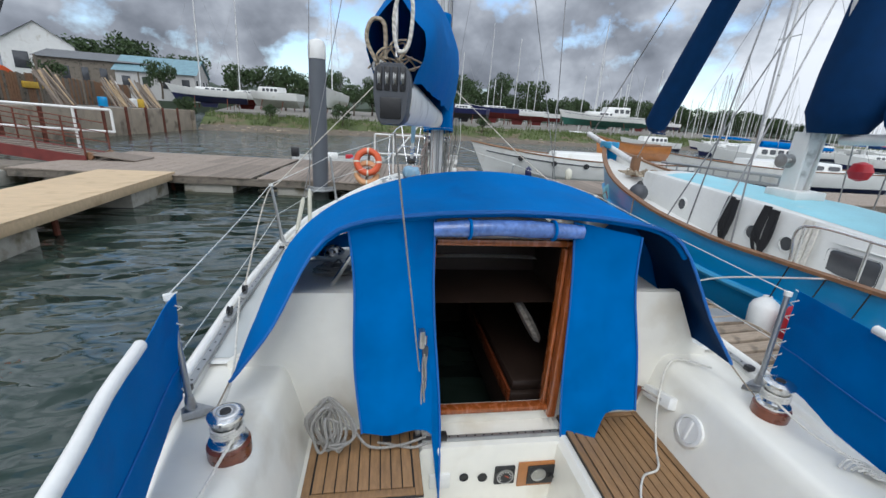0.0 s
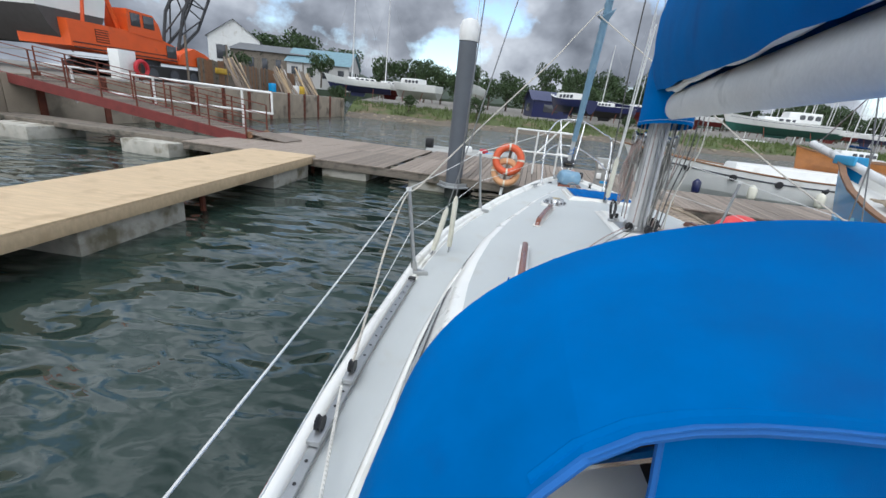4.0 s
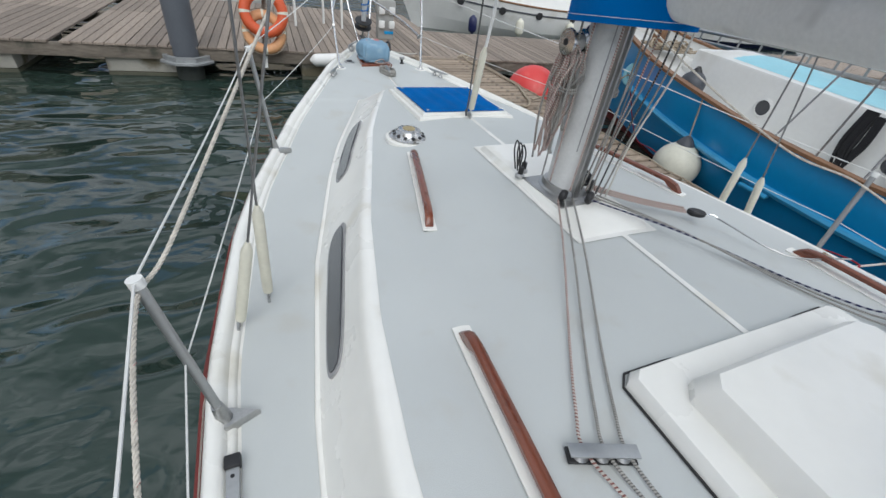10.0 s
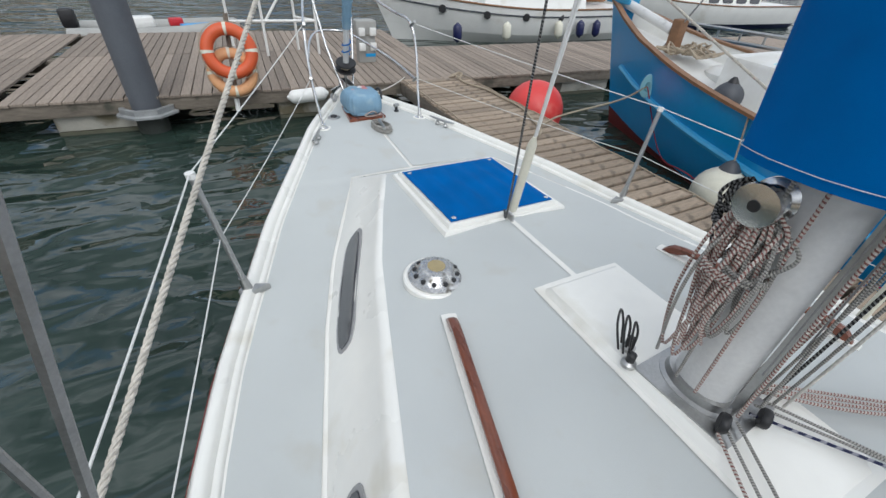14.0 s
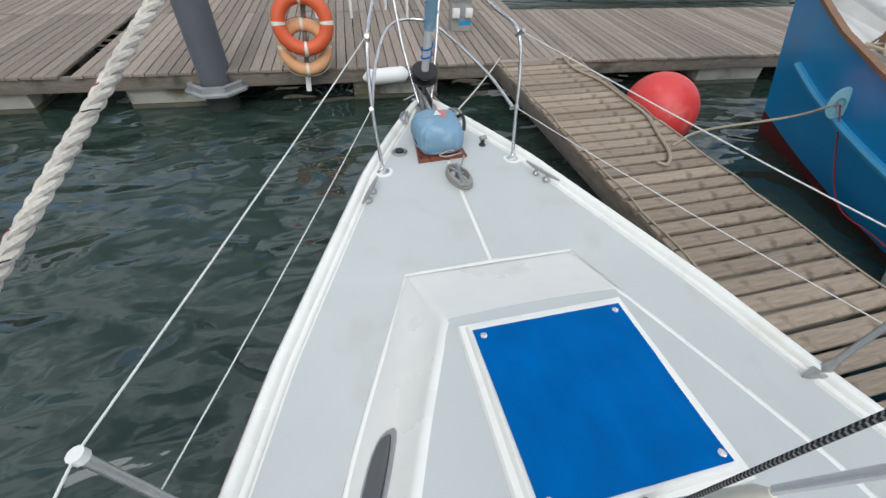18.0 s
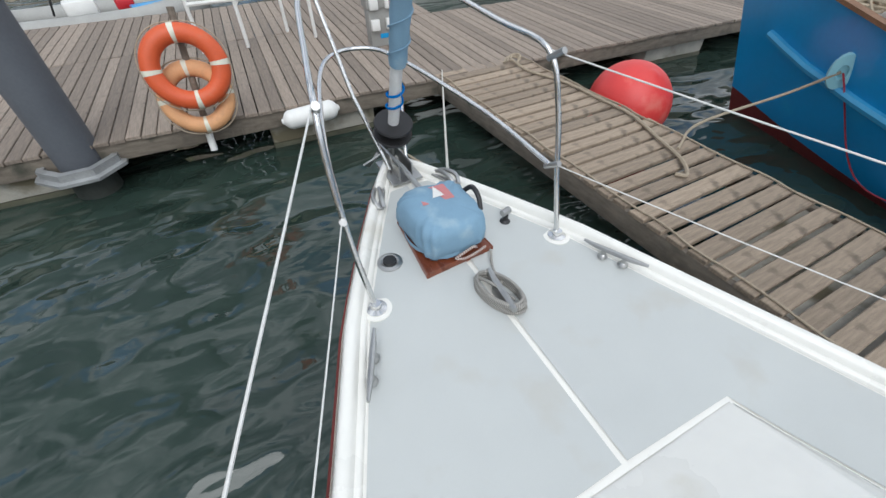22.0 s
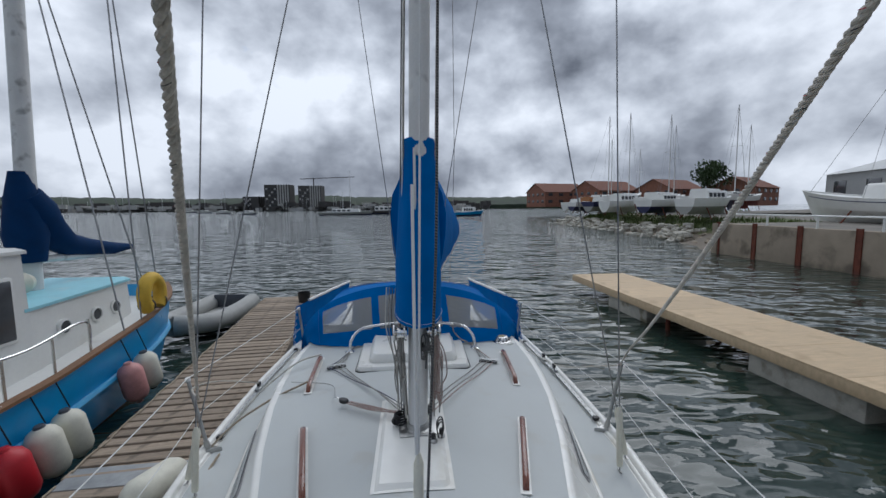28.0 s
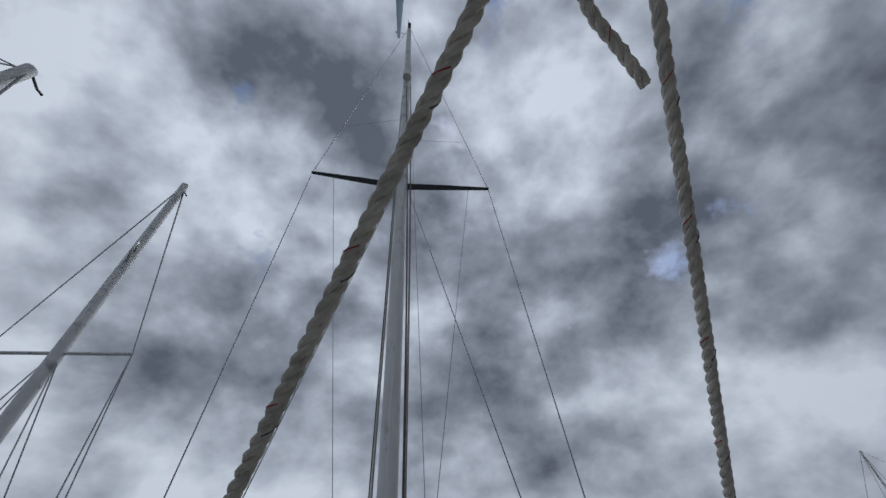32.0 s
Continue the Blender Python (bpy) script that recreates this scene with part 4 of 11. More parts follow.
def cockpit():
    zs, zf = 0.60, 0.12
    # aft bulkhead with the companionway opening
    bm = B()
    yb = -2.5
    for x0, x1, z0, z1 in ((-1.12, -0.37, 0.5, 1.42), (0.43, 1.12, 0.5, 1.42), (-0.37, 0.43, 0.3, 0.67), (-0.37, 0.43, 1.71, 1.75)):
        box(bm, ((x0 + x1) / 2, yb, (z0 + z1) / 2), (x1 - x0, 0.05, z1 - z0))
    for s in (-1, 1):
        ring_loft(bm, [[Vector((s * x, y, z)) for x, z in ((1.12, 0.5), (1.40, 0.5), (1.40, 1.03), (1.30, 1.08), (1.12, 1.42))] for y in (yb - 0.025, yb + 0.025)])
    for x0, x1 in ((-0.60, -0.37), (0.43, 0.66)):
        box(bm, ((x0 + x1) / 2, yb, 1.57), (x1 - x0, 0.05, 0.32))
    ob = new("wall_bulkhead", mesh_of("wall_bulkhead", bm, GEL_COCK))
    tagged(ob, "cream moulded cockpit bulkhead with the companionway", "wall", kind="structure")
    # coamings: inner wall, rounded top, side deck
    for s in (-1, 1):
        bm = B()
        prof = [(0.98, zs - 0.05), (1.02, zs + 0.04), (1.09, 0.93), (1.115, 0.985), (1.15, 1.005), (1.3, 1.0), (1.55, 0.985)]
        ring_loft(bm, [[Vector((s * min(x, hb(y) - 0.02) if x > 1.2 else s * x * (1 if y > -4 else hb(y) / 1.47), y, z)) for x, z in prof] for y in np.linspace(-5.2, -2.47, 16)], False, False)
        ob = new("wall_coaming", mesh_of("wall_coaming", bm, GEL_COCK, sharp=60))
        tagged(ob, "cream moulded cockpit coaming", "wall", kind="structure")
        bm = B()
        ring_loft(bm, [[Vector((s * a, y, z)) for a, z in ((1.0, zs - 0.02), (0.44, zs - 0.02), (0.41, zs - 0.05), (0.40, zf))] for y in (-5.0, -2.5)], False, False)
        ob = new("cockpit_seat", mesh_of("cockpit_seat", bm, GEL_COCK))
        tagged(ob, "cream moulded cockpit seat", "seat", kind="structure")
    bm = B()
    box(bm, (0, -3.75, zf - 0.02), (0.84, 2.5, 0.04))
    ob = new("floor_cockpit", mesh_of("floor_cockpit", bm, GEL_COCK))
    tagged(ob, "cream cockpit sole", "floor", kind="structure")
    bm = B()
    box(bm, (0, -5.05, 0.55), (2.3, 0.1, 0.95))
    ob = new("wall_stern", mesh_of("wall_stern", bm, GEL_COCK))
    tagged(ob, "cream moulded stern wall of the cockpit", "wall", kind="structure")
    # bridge deck under the companionway
    bm = B()
    prism(bm, [(-0.39, -2.72), (0.43, -2.72), (0.43, -2.52), (-0.39, -2.52)], 0.1, zs - 0.03, 0.015)
    ob = new("wall_bridge_deck", mesh_of("wall_bridge_deck", bm, GEL_COCK))
    tagged(ob, "cream bridge deck below the companionway", "wall", kind="structure")
    # cabin inside, its gloom put into the near-black colour
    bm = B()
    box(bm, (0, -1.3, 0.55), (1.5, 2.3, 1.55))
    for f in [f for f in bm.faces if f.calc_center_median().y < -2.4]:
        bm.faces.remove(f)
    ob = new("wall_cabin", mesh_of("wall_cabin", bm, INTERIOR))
    tagged(ob, "wooden cabin coloured near-black for its shade, seen through the companionway", "cabin interior", kind="structure")
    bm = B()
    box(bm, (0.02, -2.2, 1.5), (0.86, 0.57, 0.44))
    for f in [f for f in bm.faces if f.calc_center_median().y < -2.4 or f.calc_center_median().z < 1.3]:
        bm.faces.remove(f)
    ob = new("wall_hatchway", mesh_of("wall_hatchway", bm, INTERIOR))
    tagged(ob, "wooden lining of the sliding hatchway, coloured near-black for its shade", "cabin interior", kind="structure")
    # companionway frame
    fr = thing("door_frame", (0.03, -2.54, 0.68), "varnished mahogany companionway frame", "door frame", kind="structure")
    for c, sz in (((-0.355, -2.545, 1.19), (0.035, 0.05, 1.04)), ((0.405, -2.56, 1.18), (0.05, 0.09, 1.08)), ((0.03, -2.545, 1.715), (0.735, 0.05, 0.035)),
                  ((0.03, -2.55, 0.69), (0.735, 0.06, 0.035)), ((0.366, -2.53, 1.18), (0.022, 0.06, 1.0))):
        bm = B()
        box(bm, c, sz, 0, 0.008)
        part("frame_piece", bm, MAHOG_F, fr)
    # teak seat planking
    for s, (x0, x1, y0, y1) in ((-1, (-0.97, -0.40, -3.03, -2.58)), (1, (0.47, 1.0, -4.6, -2.55))):
        root = thing("teak_planking", ((x0 + x1) / 2, (y0 + y1) / 2, zs - 0.01), "brown teak planks with black caulking laid on the cockpit seat", "planking")
        bm = B()
        box(bm, ((x0 + x1) / 2, (y0 + y1) / 2, zs - 0.006), (x1 - x0, y1 - y0, 0.016))
        part("caulking", bm, CAULK, root, "black caulking")
        n = 9
        w = (x1 - x0 - 0.09) / n
        for i in range(n):
            bm = B()
            box(bm, (x0 + 0.045 + (i + 0.5) * w, (y0 + y1) / 2, zs + 0.004), (w - 0.006, y1 - y0 - 0.09, 0.012), 0, 0.001)
            part("plank", bm, TEAK, root)
        for c, sz in (((x0 + 0.02, (y0 + y1) / 2, zs + 0.004), (0.036, y1 - y0, 0.012)), ((x1 - 0.02, (y0 + y1) / 2, zs + 0.004), (0.036, y1 - y0, 0.012)),
                      (((x0 + x1) / 2, y0 + 0.02, zs + 0.004), (x1 - x0 - 0.08, 0.036, 0.012)), (((x0 + x1) / 2, y1 - 0.02, zs + 0.004), (x1 - x0 - 0.08, 0.036, 0.012))):
            bm = B()
            box(bm, c, sz, 0, 0.001)
            part("border_plank", bm, TEAK, root)


cockpit()


# ---------------------------------------------------------------- sprayhood
def arch(w, z0, z1, y0, y1, n=37, p=0.62, q=0.72):
    """A bow-shaped hoop from side to side: y1 at the top, y0 at the feet."""
    out = []
    for i in range(n):
        a = math.pi * i / (n - 1)
        c, s = math.cos(a), math.sin(a)
        out.append(Vector((-w * math.copysign(abs(c) ** p, c), y0 + (y1 - y0) * s**q, z0 + (z1 - z0) * s**q)))
    return out


FOOT_T = ((0, -1.56), (0.3, -1.585), (0.63, -1.63), (0.87, -1.72), (1.06, -1.85), (1.17, -2.04), (1.25, -2.3))
REAR_T = ((0, 0, -2.68, 1.905), (0.3, 0.385, -2.68, 1.89), (0.55, 0.72, -2.66, 1.845), (0.66, 0.85, -2.66, 1.80), (0.72, 0.93, -2.67, 1.745), (0.80, 1.01, -2.70, 1.60), (0.90, 1.12, -2.76, 1.355), (1.0, 1.285, -2.82, 1.12))


def sprayhood():
    root = thing("sprayhood", (0, -2.1, 1.4), "bright blue canvas sprayhood with clear vinyl windows", "sprayhood")
    n = 49
    front, crest, rear = [], [], []
    for i in range(n):
        a = math.pi * i / (n - 1)
        c, sn = -math.cos(a), math.sin(a)
        x = 1.25 * c
        y = lerp(abs(x), FOOT_T)
        e = edge(y)
        front.append(Vector((x, y, roof(min(abs(x), e), y) + 0.012 - 1.3 * max(0, abs(x) - e))))
        crest.append(Vector((1.27 * c + 0.05 * sn, -2.15 + 0.20 * sn, 1.10 + 0.905 * sn ** 0.74)))
        f = abs(c)
        q = [float(np.interp(f, [t[0] for t in REAR_T], [t[k] for t in REAR_T])) for k in (1, 2, 3)]
        rear.append(Vector((math.copysign(q[0], c) + 0.05 * sn, q[1], q[2])))
    rear = [rear[0]] + [(rear[i - 1] + 2 * rear[i] + rear[i + 1]) / 4 for i in range(1, n - 1)] + [rear[-1]]
    # front panel between the foot and the crest, with window holes and slack folds in the canvas
    rows = []
    m = 16
    for j in range(m + 1):
        t = j / m
        row = []
        for i, (f, c) in enumerate(zip(front, crest)):
            fold = 0.012 * math.sin(math.pi * t) * noise.noise((i * 0.45 + t * 3, t * 2.0, 4)) + 0.014 * (1 - t) * math.exp(-t * 3) * math.sin(i * 1.25)
            row.append(f.lerp(c, t) + Vector((0, 0.02 * math.sin(math.pi * t) + fold, 0.03 * math.sin(math.pi * t) + max(0, fold))))
        rows.append(row)
    bm = B()
    vs = [[bm.verts.new(p) for p in r] for r in rows]
    wins = ((11, 19), (20, 28), (29, 37))
    for j in range(m):
        for i in range(n - 1):
            if 4 <= j < 13 and any(a <= i < b for a, b in wins) and not (j >= 11 and i in (11, 36)):
                continue
            bm.faces.new((vs[j][i], vs[j][i + 1], vs[j + 1][i + 1], vs[j + 1][i]))
    bmesh.ops.solidify(bm, geom=bm.faces[:], thickness=0.004)
    part("front_panel", bm, CANVAS, root, sharp=75)
    for a, b in wins:
        bm = B()
        surface(bm, [[p + Vector((0, 0.002, 0.003)) for p in rows[j][a:b + 1]] for j in range(4, 14)])
        w = part("window", bm, VINYL, root, "clear crinkled vinyl window")
        w.visible_shadow = False
    for i in (10, 38):
        bm = B()
        tube(bm, [r[i] + Vector((0, 0.004, 0.004)) for r in rows], 0.0025, 4)
        part("stitched_seam", bm, PIPING, root, "pale stitched seam")
    rows = []
    for j in range(13):
        t = j / 12
        rows.append([c.lerp(r, t) + Vector((math.copysign(0.045, c.x) * math.sin(math.pi * t) * max(0, abs(c.x) - 0.8), 0, (-0.022 * (1 - abs(c.x) / 1.3) + 0.010 * noise.noise((i * 0.3, t * 3, 2))) * math.sin(math.pi * t))) for i, (c, r) in enumerate(zip(crest, rear))])
    k0, k1 = 12, 36
    bm = B()
    sheet(bm, [r[k0:k1 + 1] for r in rows], 0.004)
    part("top_panel", bm, CANVAS, root, sharp=75)
    # same blue canvas both sides; starboard takes a darker colour for its shade
    for s, (a, b), mat, lab in ((-1, (0, k0), CANVAS, "blue side panel drawn down to the coaming"), (1, (k1, n - 1), CANVAS_DK, "blue side panel with its shade coloured in, drawn down to the coaming")):
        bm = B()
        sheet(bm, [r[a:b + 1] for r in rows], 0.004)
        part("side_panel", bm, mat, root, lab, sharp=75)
        part("lashing", tube(B(), curve([rear[0 if s < 0 else -1], (s * 1.31, -2.90, 1.06), (s * 1.33, -2.96, 1.02), (s * 1.30, -2.99, 1.015)], 4), 0.004, 5), ROPE_T, root, "tan lashing cord")
        part("frame_leg", tube(B(), [(s * 0.72, -2.57, 1.70), (s * 0.87, -2.38, 1.42), (s * 0.96, -2.27, 1.20)], 0.0125, 8), STEEL, root, "stainless frame leg")
    bm = B()
    tube(bm, [p + Vector((0, -0.004, 0)) for p in rear], 0.008, 6)
    part("edge_binding", bm, PIPING, root, "stitched blue edge binding")
    bm = B()
    tube(bm, [p + Vector((0, 0.03, -0.014)) for p in rear[k0 - 1:k1 + 2]], 0.016, 8)
    part("hoop_pocket", bm, CANVAS, root, "canvas pocket sewn round the frame hoop")
    bm = B()
    tube(bm, [p + Vector((0, -0.012, 0.012)) for p in rear[k0:k1 + 1]], 0.0025, 4)
    part("stitched_seam", bm, PIPING, root, "pale stitched seam")
    # curtains hanging from the rear hoop
    def curtain(x0, x1, zt0, zt1, foot):
        bm = B()
        k = 14
        rows = []
        for j in range(11):
            t = j / 10
            r = []
            for i in range(k + 1):
                u = i / k
                x = x0 + (x1 - x0) * u + (0.06 + 0.03 * u if x0 < 0 else 0.12 - 0.03 * u) * t
                zt = zt0 + (zt1 - zt0) * u
                zb = foot(u)
                r.append(Vector((x + 0.012 * math.sin(7 * t + u * 3), -2.62 - 0.12 * t * t + 0.012 * math.sin(u * 9 + t * 2) * (0.3 + t), zt + (zb - zt) * t)))
            rows.append(r)
        sheet(bm, rows, 0.003)
        p = part("curtain", bm, CANVAS, root, "blue canvas door curtain")
        bm = B()
        for r in ([row[0] for row in rows], [row[-1] for row in rows]):
            tube(bm, [q + Vector((0, -0.004, 0)) for q in r], 0.006, 6)
        part("zip", bm, PIPING, p, "pale blue zip edging")
    curtain(-0.77, -0.36, 1.80, 1.855, lambda u: 0.71 if u < 0.85 else 0.71 - 0.46 * (u - 0.85) / 0.15)
    curtain(0.35, 0.74, 1.85, 1.775, lambda u: 0.26 if u < 0.14 else 0.26 + 0.50 * min(1, (u - 0.14) / 0.32) + 0.07 * max(0, u - 0.5))
    bm = B()
    tube(bm, [(-0.37, -2.655, 1.805), (-0.2, -2.66, 1.815), (-0.05, -2.665, 1.822), (0.1, -2.665, 1.818), (0.25, -2.66, 1.812), (0.38, -2.655, 1.805)], [0.036, 0.043, 0.04, 0.045, 0.041, 0.036], 12)
    r = part("rolled_window", bm, SHEET, root, "rolled clear window panel under the hood edge")
    for x in (-0.20, 0.22):
        bm = B()
        tube(bm, [(x, -2.67 + 0.047 * math.cos(a), 1.815 + 0.047 * math.sin(a)) for a in np.linspace(0, 6.28, 13)], 0.008, 4)
        part("strap", bm, CANVAS, r, "blue canvas strap")


sprayhood()


# ---------------------------------------------------------------- deck fittings
def mirror(p, s):
    return Vector((p[0] * s, p[1], p[2]))


def fore_hatch():
    root = thing("fore_hatch", (0, 1.46, 1.42), "white fore hatch under a blue canvas cover with press studs", "hatch")
    z = 1.418

    def fall(bm):
        for v in bm.verts:
            v.co.z += 0.043 * (1.43 - v.co.y)
        return bm
    bm = B()
    prism(bm, [(-0.355, 1.065), (0.355, 1.065), (0.350, 1.785), (-0.350, 1.785)], 1.34, z - 0.014, 0.012)
    part("hatch_base", fall(bm), GEL, root)
    bm = B()
    prism(bm, [(-0.325, 1.09), (0.325, 1.09), (0.322, 1.760), (-0.322, 1.760)], z - 0.018, z + 0.006, 0.014)
    part("hatch_frame", fall(bm), GEL, root)
    bm = B()
    rows = []
    for j in range(25):
        y = 1.115 + 0.615 * j / 24
        edge_ = math.sin(math.pi * j / 24) ** 0.5
        rows.append([(x, y, z + 0.008 + edge_ * (0.0065 * math.sin(x * 58 + 0.8 + 0.5 * math.sin(y * 9)) + 0.004 * noise.noise((x * 7, y * 7, 3)) + 0.014 * (1 - (x / 0.3) ** 2))) for x in np.linspace(-0.300 - 0.005 * j / 24, 0.300 + 0.002 * j / 24, 41)])
    sheet(bm, rows, -0.004)
    cov = part("cover", fall(bm), HATCHBLUE, root, "blue canvas cover")
    for x, y in ((-0.272, 1.142), (0.280, 1.142), (-0.272, 1.698), (0.270, 1.700)):
        bm = B()
        lathe(bm, [(0.013, 0), (0.013, 0.004), (0.006, 0.007)], 12, Matrix.Translation((x, y, z + 0.010)))
        part("press_stud", fall(bm), STEEL, cov, "round metal press stud")


fore_hatch()


STEEL_W = material("weathered_chrome", (0.52, 0.52, 0.51), 0.26, 0.9, vary=0.35, scale=28, grain=90, bump=0.03, stain=((0.16, 0.15, 0.13), 30.0, 0.56))
DISC = material("yellowed_plastic_disc", (0.36, 0.29, 0.15), 0.5, vary=0.12, scale=20, grain=90, bump=0.02)


def ventilator(x, y, r=0.095, label="chrome mushroom ventilator with a yellowed centre on a white ring"):
    z = roof(abs(x), y) + 0.006
    m = Matrix.Translation((x, y, z)) @ Matrix.Rotation(0.03 * (1 if x < 0 else -1), 4, "Y")
    root = thing("ventilator", (x, y, z), label, "ventilator")
    bm = B()
    lathe(bm, [(r * 1.42, -0.022), (r * 1.42, -0.002), (r * 1.34, 0.004), (r * 1.2, 0.004)], 36, m)
    part("seat_ring", bm, GEL, root, "white painted ring")
    bm = B()
    lathe(bm, [(r * 1.22, 0.0), (r * 1.22, 0.010), (r * 1.10, 0.014), (r * 0.84, 0.030), (r * 0.76, 0.047), (r * 0.66, 0.053), (r * 0.44, 0.055), (r * 0.05, 0.055)], 36, m)
    cap = part("cap", bm, STEEL_W, root, "domed chrome cap gone dull with dirt")
    bm = B()
    lathe(bm, [(r * 0.40, 0.053), (r * 0.38, 0.058), (r * 0.02, 0.059)], 24, m)
    part("centre_disc", bm, DISC, cap, "yellowed plastic centre")
    for k in range(12):
        a = 2 * math.pi * k / 12
        bm = B()
        mm = m @ Matrix.Rotation(a, 4, "Z") @ Matrix.Translation((r * 0.93, 0, 0.0265)) @ Matrix.Rotation(0.3, 4, "Y")
        lathe(bm, [(0.0105, -0.003), (0.0105, 0.003)], 10, mm)
        part("vent_hole", bm, BLACKP, cap, "dark round vent hole")


ventilator(-0.507, 0.845)
ventilator(-0.965, -1.765)


def grab_rail(a, b):
    """A varnished handrail on two feet, with a white pad under it."""
    a, b = Vector((*a, roof(abs(a[0]), a[1]) + 0.007)), Vector((*b, roof(abs(b[0]), b[1]) + 0.007))
    root = thing("grab_rail", (a + b) / 2, "varnished mahogany grab rail on a white pad", "handrail", "coachroof grab rails")
    d = (b - a)
    L = d.length
    d.normalize()
    side = Vector((-d.y, d.x, 0)).normalized()
    bm = B()
    pad_pts = []
    for u, w in ((-0.026, 0.0), (-0.022, 0.029), (L + 0.022, 0.029), (L + 0.026, 0.0), (L + 0.022, -0.029), (-0.022, -0.029)):
        pad_pts.append(a + d * u + side * w)
    v = [bm.verts.new(p + Vector((0, 0, 0.001))) for p in pad_pts] + [bm.verts.new(p + Vector((0, 0, 0.006))) for p in pad_pts]
    bm.faces.new(v[6:])
    for i in range(6):
        bm.faces.new((v[i], v[(i + 1) % 6], v[6 + (i + 1) % 6], v[6 + i]))
    part("pad", bm, GEL, root, "white pad")
    prof = [(0.0, 0.0, 0.010), (0.02, 0.0, 0.028), (0.05, 0.0, 0.047), (0.10, 0.012, 0.055), (0.14, 0.03, 0.058), (0.5, 0.034, 0.060), (0.86, 0.03, 0.058),
            (0.90, 0.012, 0.055), (0.95, 0.0, 0.047), (0.98, 0.0, 0.028), (1.0, 0.0, 0.010)]
    rings = []
    for u, zl, zh in prof:
        c = a + d * (u * L)
        w = 0.016
        rings.append([c + side * w + Vector((0, 0, zl + 0.006)), c + side * w * 1.05 + Vector((0, 0, zh - 0.006)), c + side * w * 0.5 + Vector((0, 0, zh)),
                      c - side * w * 0.5 + Vector((0, 0, zh)), c - side * w * 1.05 + Vector((0, 0, zh - 0.006)), c - side * w + Vector((0, 0, zl + 0.006))])
    bm = B()
    ring_loft(bm, rings, True, True)
    part("rail", bm, MAHOG, root, sharp=50)


for s in (-1, 1):
    grab_rail((s * 0.565, 0.60), (s * 0.735, -0.10))
    grab_rail((s * 0.84, -0.66), (s * 0.89, -1.39))


def cabin_window(y0, y1, s, group="cabin side windows"):
    """A long smoked window in the sloping cabin side."""
    def on_side(y, t):
        e, lo = edge(y), lerp(y, LOW_T)
        return Vector((s * (lo + (e - lo) * t), y, dz(y) + (roof(e, y) - dz(y)) * t))
    root = thing("cabin_window", on_side((y0 + y1) / 2, 0.2), "long smoked window with a grey gasket in the cabin side", "window", group)
    n = 24
    for name, grow, up, mat in (("gasket", 0.0, 0.006, GREYFR), ("pane", 0.016, 0.010, SMOKE)):
        bm = B()
        ring = []
        ym, L, th, tm = (y0 + y1) / 2, (y0 - y1) / 2, 0.20, 0.44
        for k in range(n):
            a = 2 * math.pi * k / n
            c, sn = math.cos(a), math.sin(a)
            cy, cz = math.copysign(abs(c) ** 0.42, c), math.copysign(abs(sn) ** 0.6, sn)
            ring.append((ym + cy * (L - grow), tm + cz * (th - grow * 3.2) + 0.05 * cy))
        nrm = Vector((s * 0.8, 0, 0.6))
        lo = [bm.verts.new(on_side(y, t) - nrm * 0.01) for y, t in ring]
        hi = [bm.verts.new(on_side(y, t) + nrm * up) for y, t in ring]
        bm.faces.new(hi)
        for k in range(n):
            bm.faces.new((lo[k], lo[(k + 1) % n], hi[(k + 1) % n], hi[k]))
        part(name, bm, mat, root)


for s in (-1, 1):
    cabin_window(1.52, 0.80, s)
    cabin_window(0.27, -0.52, s)
    cabin_window(-1.03, -1.95, s)


def stanchion(base, top, group="guardrail stanchions"):
    base, top = Vector(base), Vector(top)
    root = thing("stanchion", base, "grey metal guardrail stanchion on a triangular foot", "stanchion", group)
    s = -1 if base.x < 0 else 1
    bm = B()
    x, y, z = base
    prism(bm, [(x - s * 0.10, y), (x + s * 0.02, y + 0.05), (x + s * 0.045, y), (x + s * 0.02, y - 0.05)], z - 0.012, z + 0.02, 0.008)
    part("foot", bm, STEEL_D, root, "triangular metal foot")
    bm = B()
    tube(bm, [base + Vector((0, 0, 0.005)), base.lerp(top, 0.14)], [0.026, 0.018], 12)
    part("socket", bm, STEEL_D, root)
    bm = B()
    tube(bm, [base + Vector((0, 0, 0.01)), top], 0.0135, 12)
    part("post", bm, ALU, root)
    bm = B()
    tube(bm, [top - (top - base).normalized() * 0.02, top + (top - base).normalized() * 0.004], 0.019, 10)
    part("cap", bm, WHITEP, root, "pale plastic cap")
    return top


ST = {}
for s in (-1, 1):
    ST[s, 2] = stanchion((s * 1.235, 1.40, 1.095), (s * 1.31, 1.40, 1.735))
    ST[s, 1] = stanchion((s * 1.55, -0.51, 1.05), (s * 1.64, -0.47, 1.63))
    ST[s, 0] = stanchion((s * 1.43, -2.88, 1.015), (s * 1.475, -2.84, 1.555))

PUL_TOP = {s: Vector((s * 0.455, 3.45, 1.93)) for s in (-1, 1)}
PUL_MID = {-1: Vector((-0.47, 3.34, 1.55)), 1: Vector((0.45, 3.33, 1.50))}


def guard_wire(pts, r, label, mat, name="guard_wire"):
    bm = B()
    tube(bm, pts, r, 6)
    solo(name, bm, mat, label, "guardrail wire", "guardrail wires")


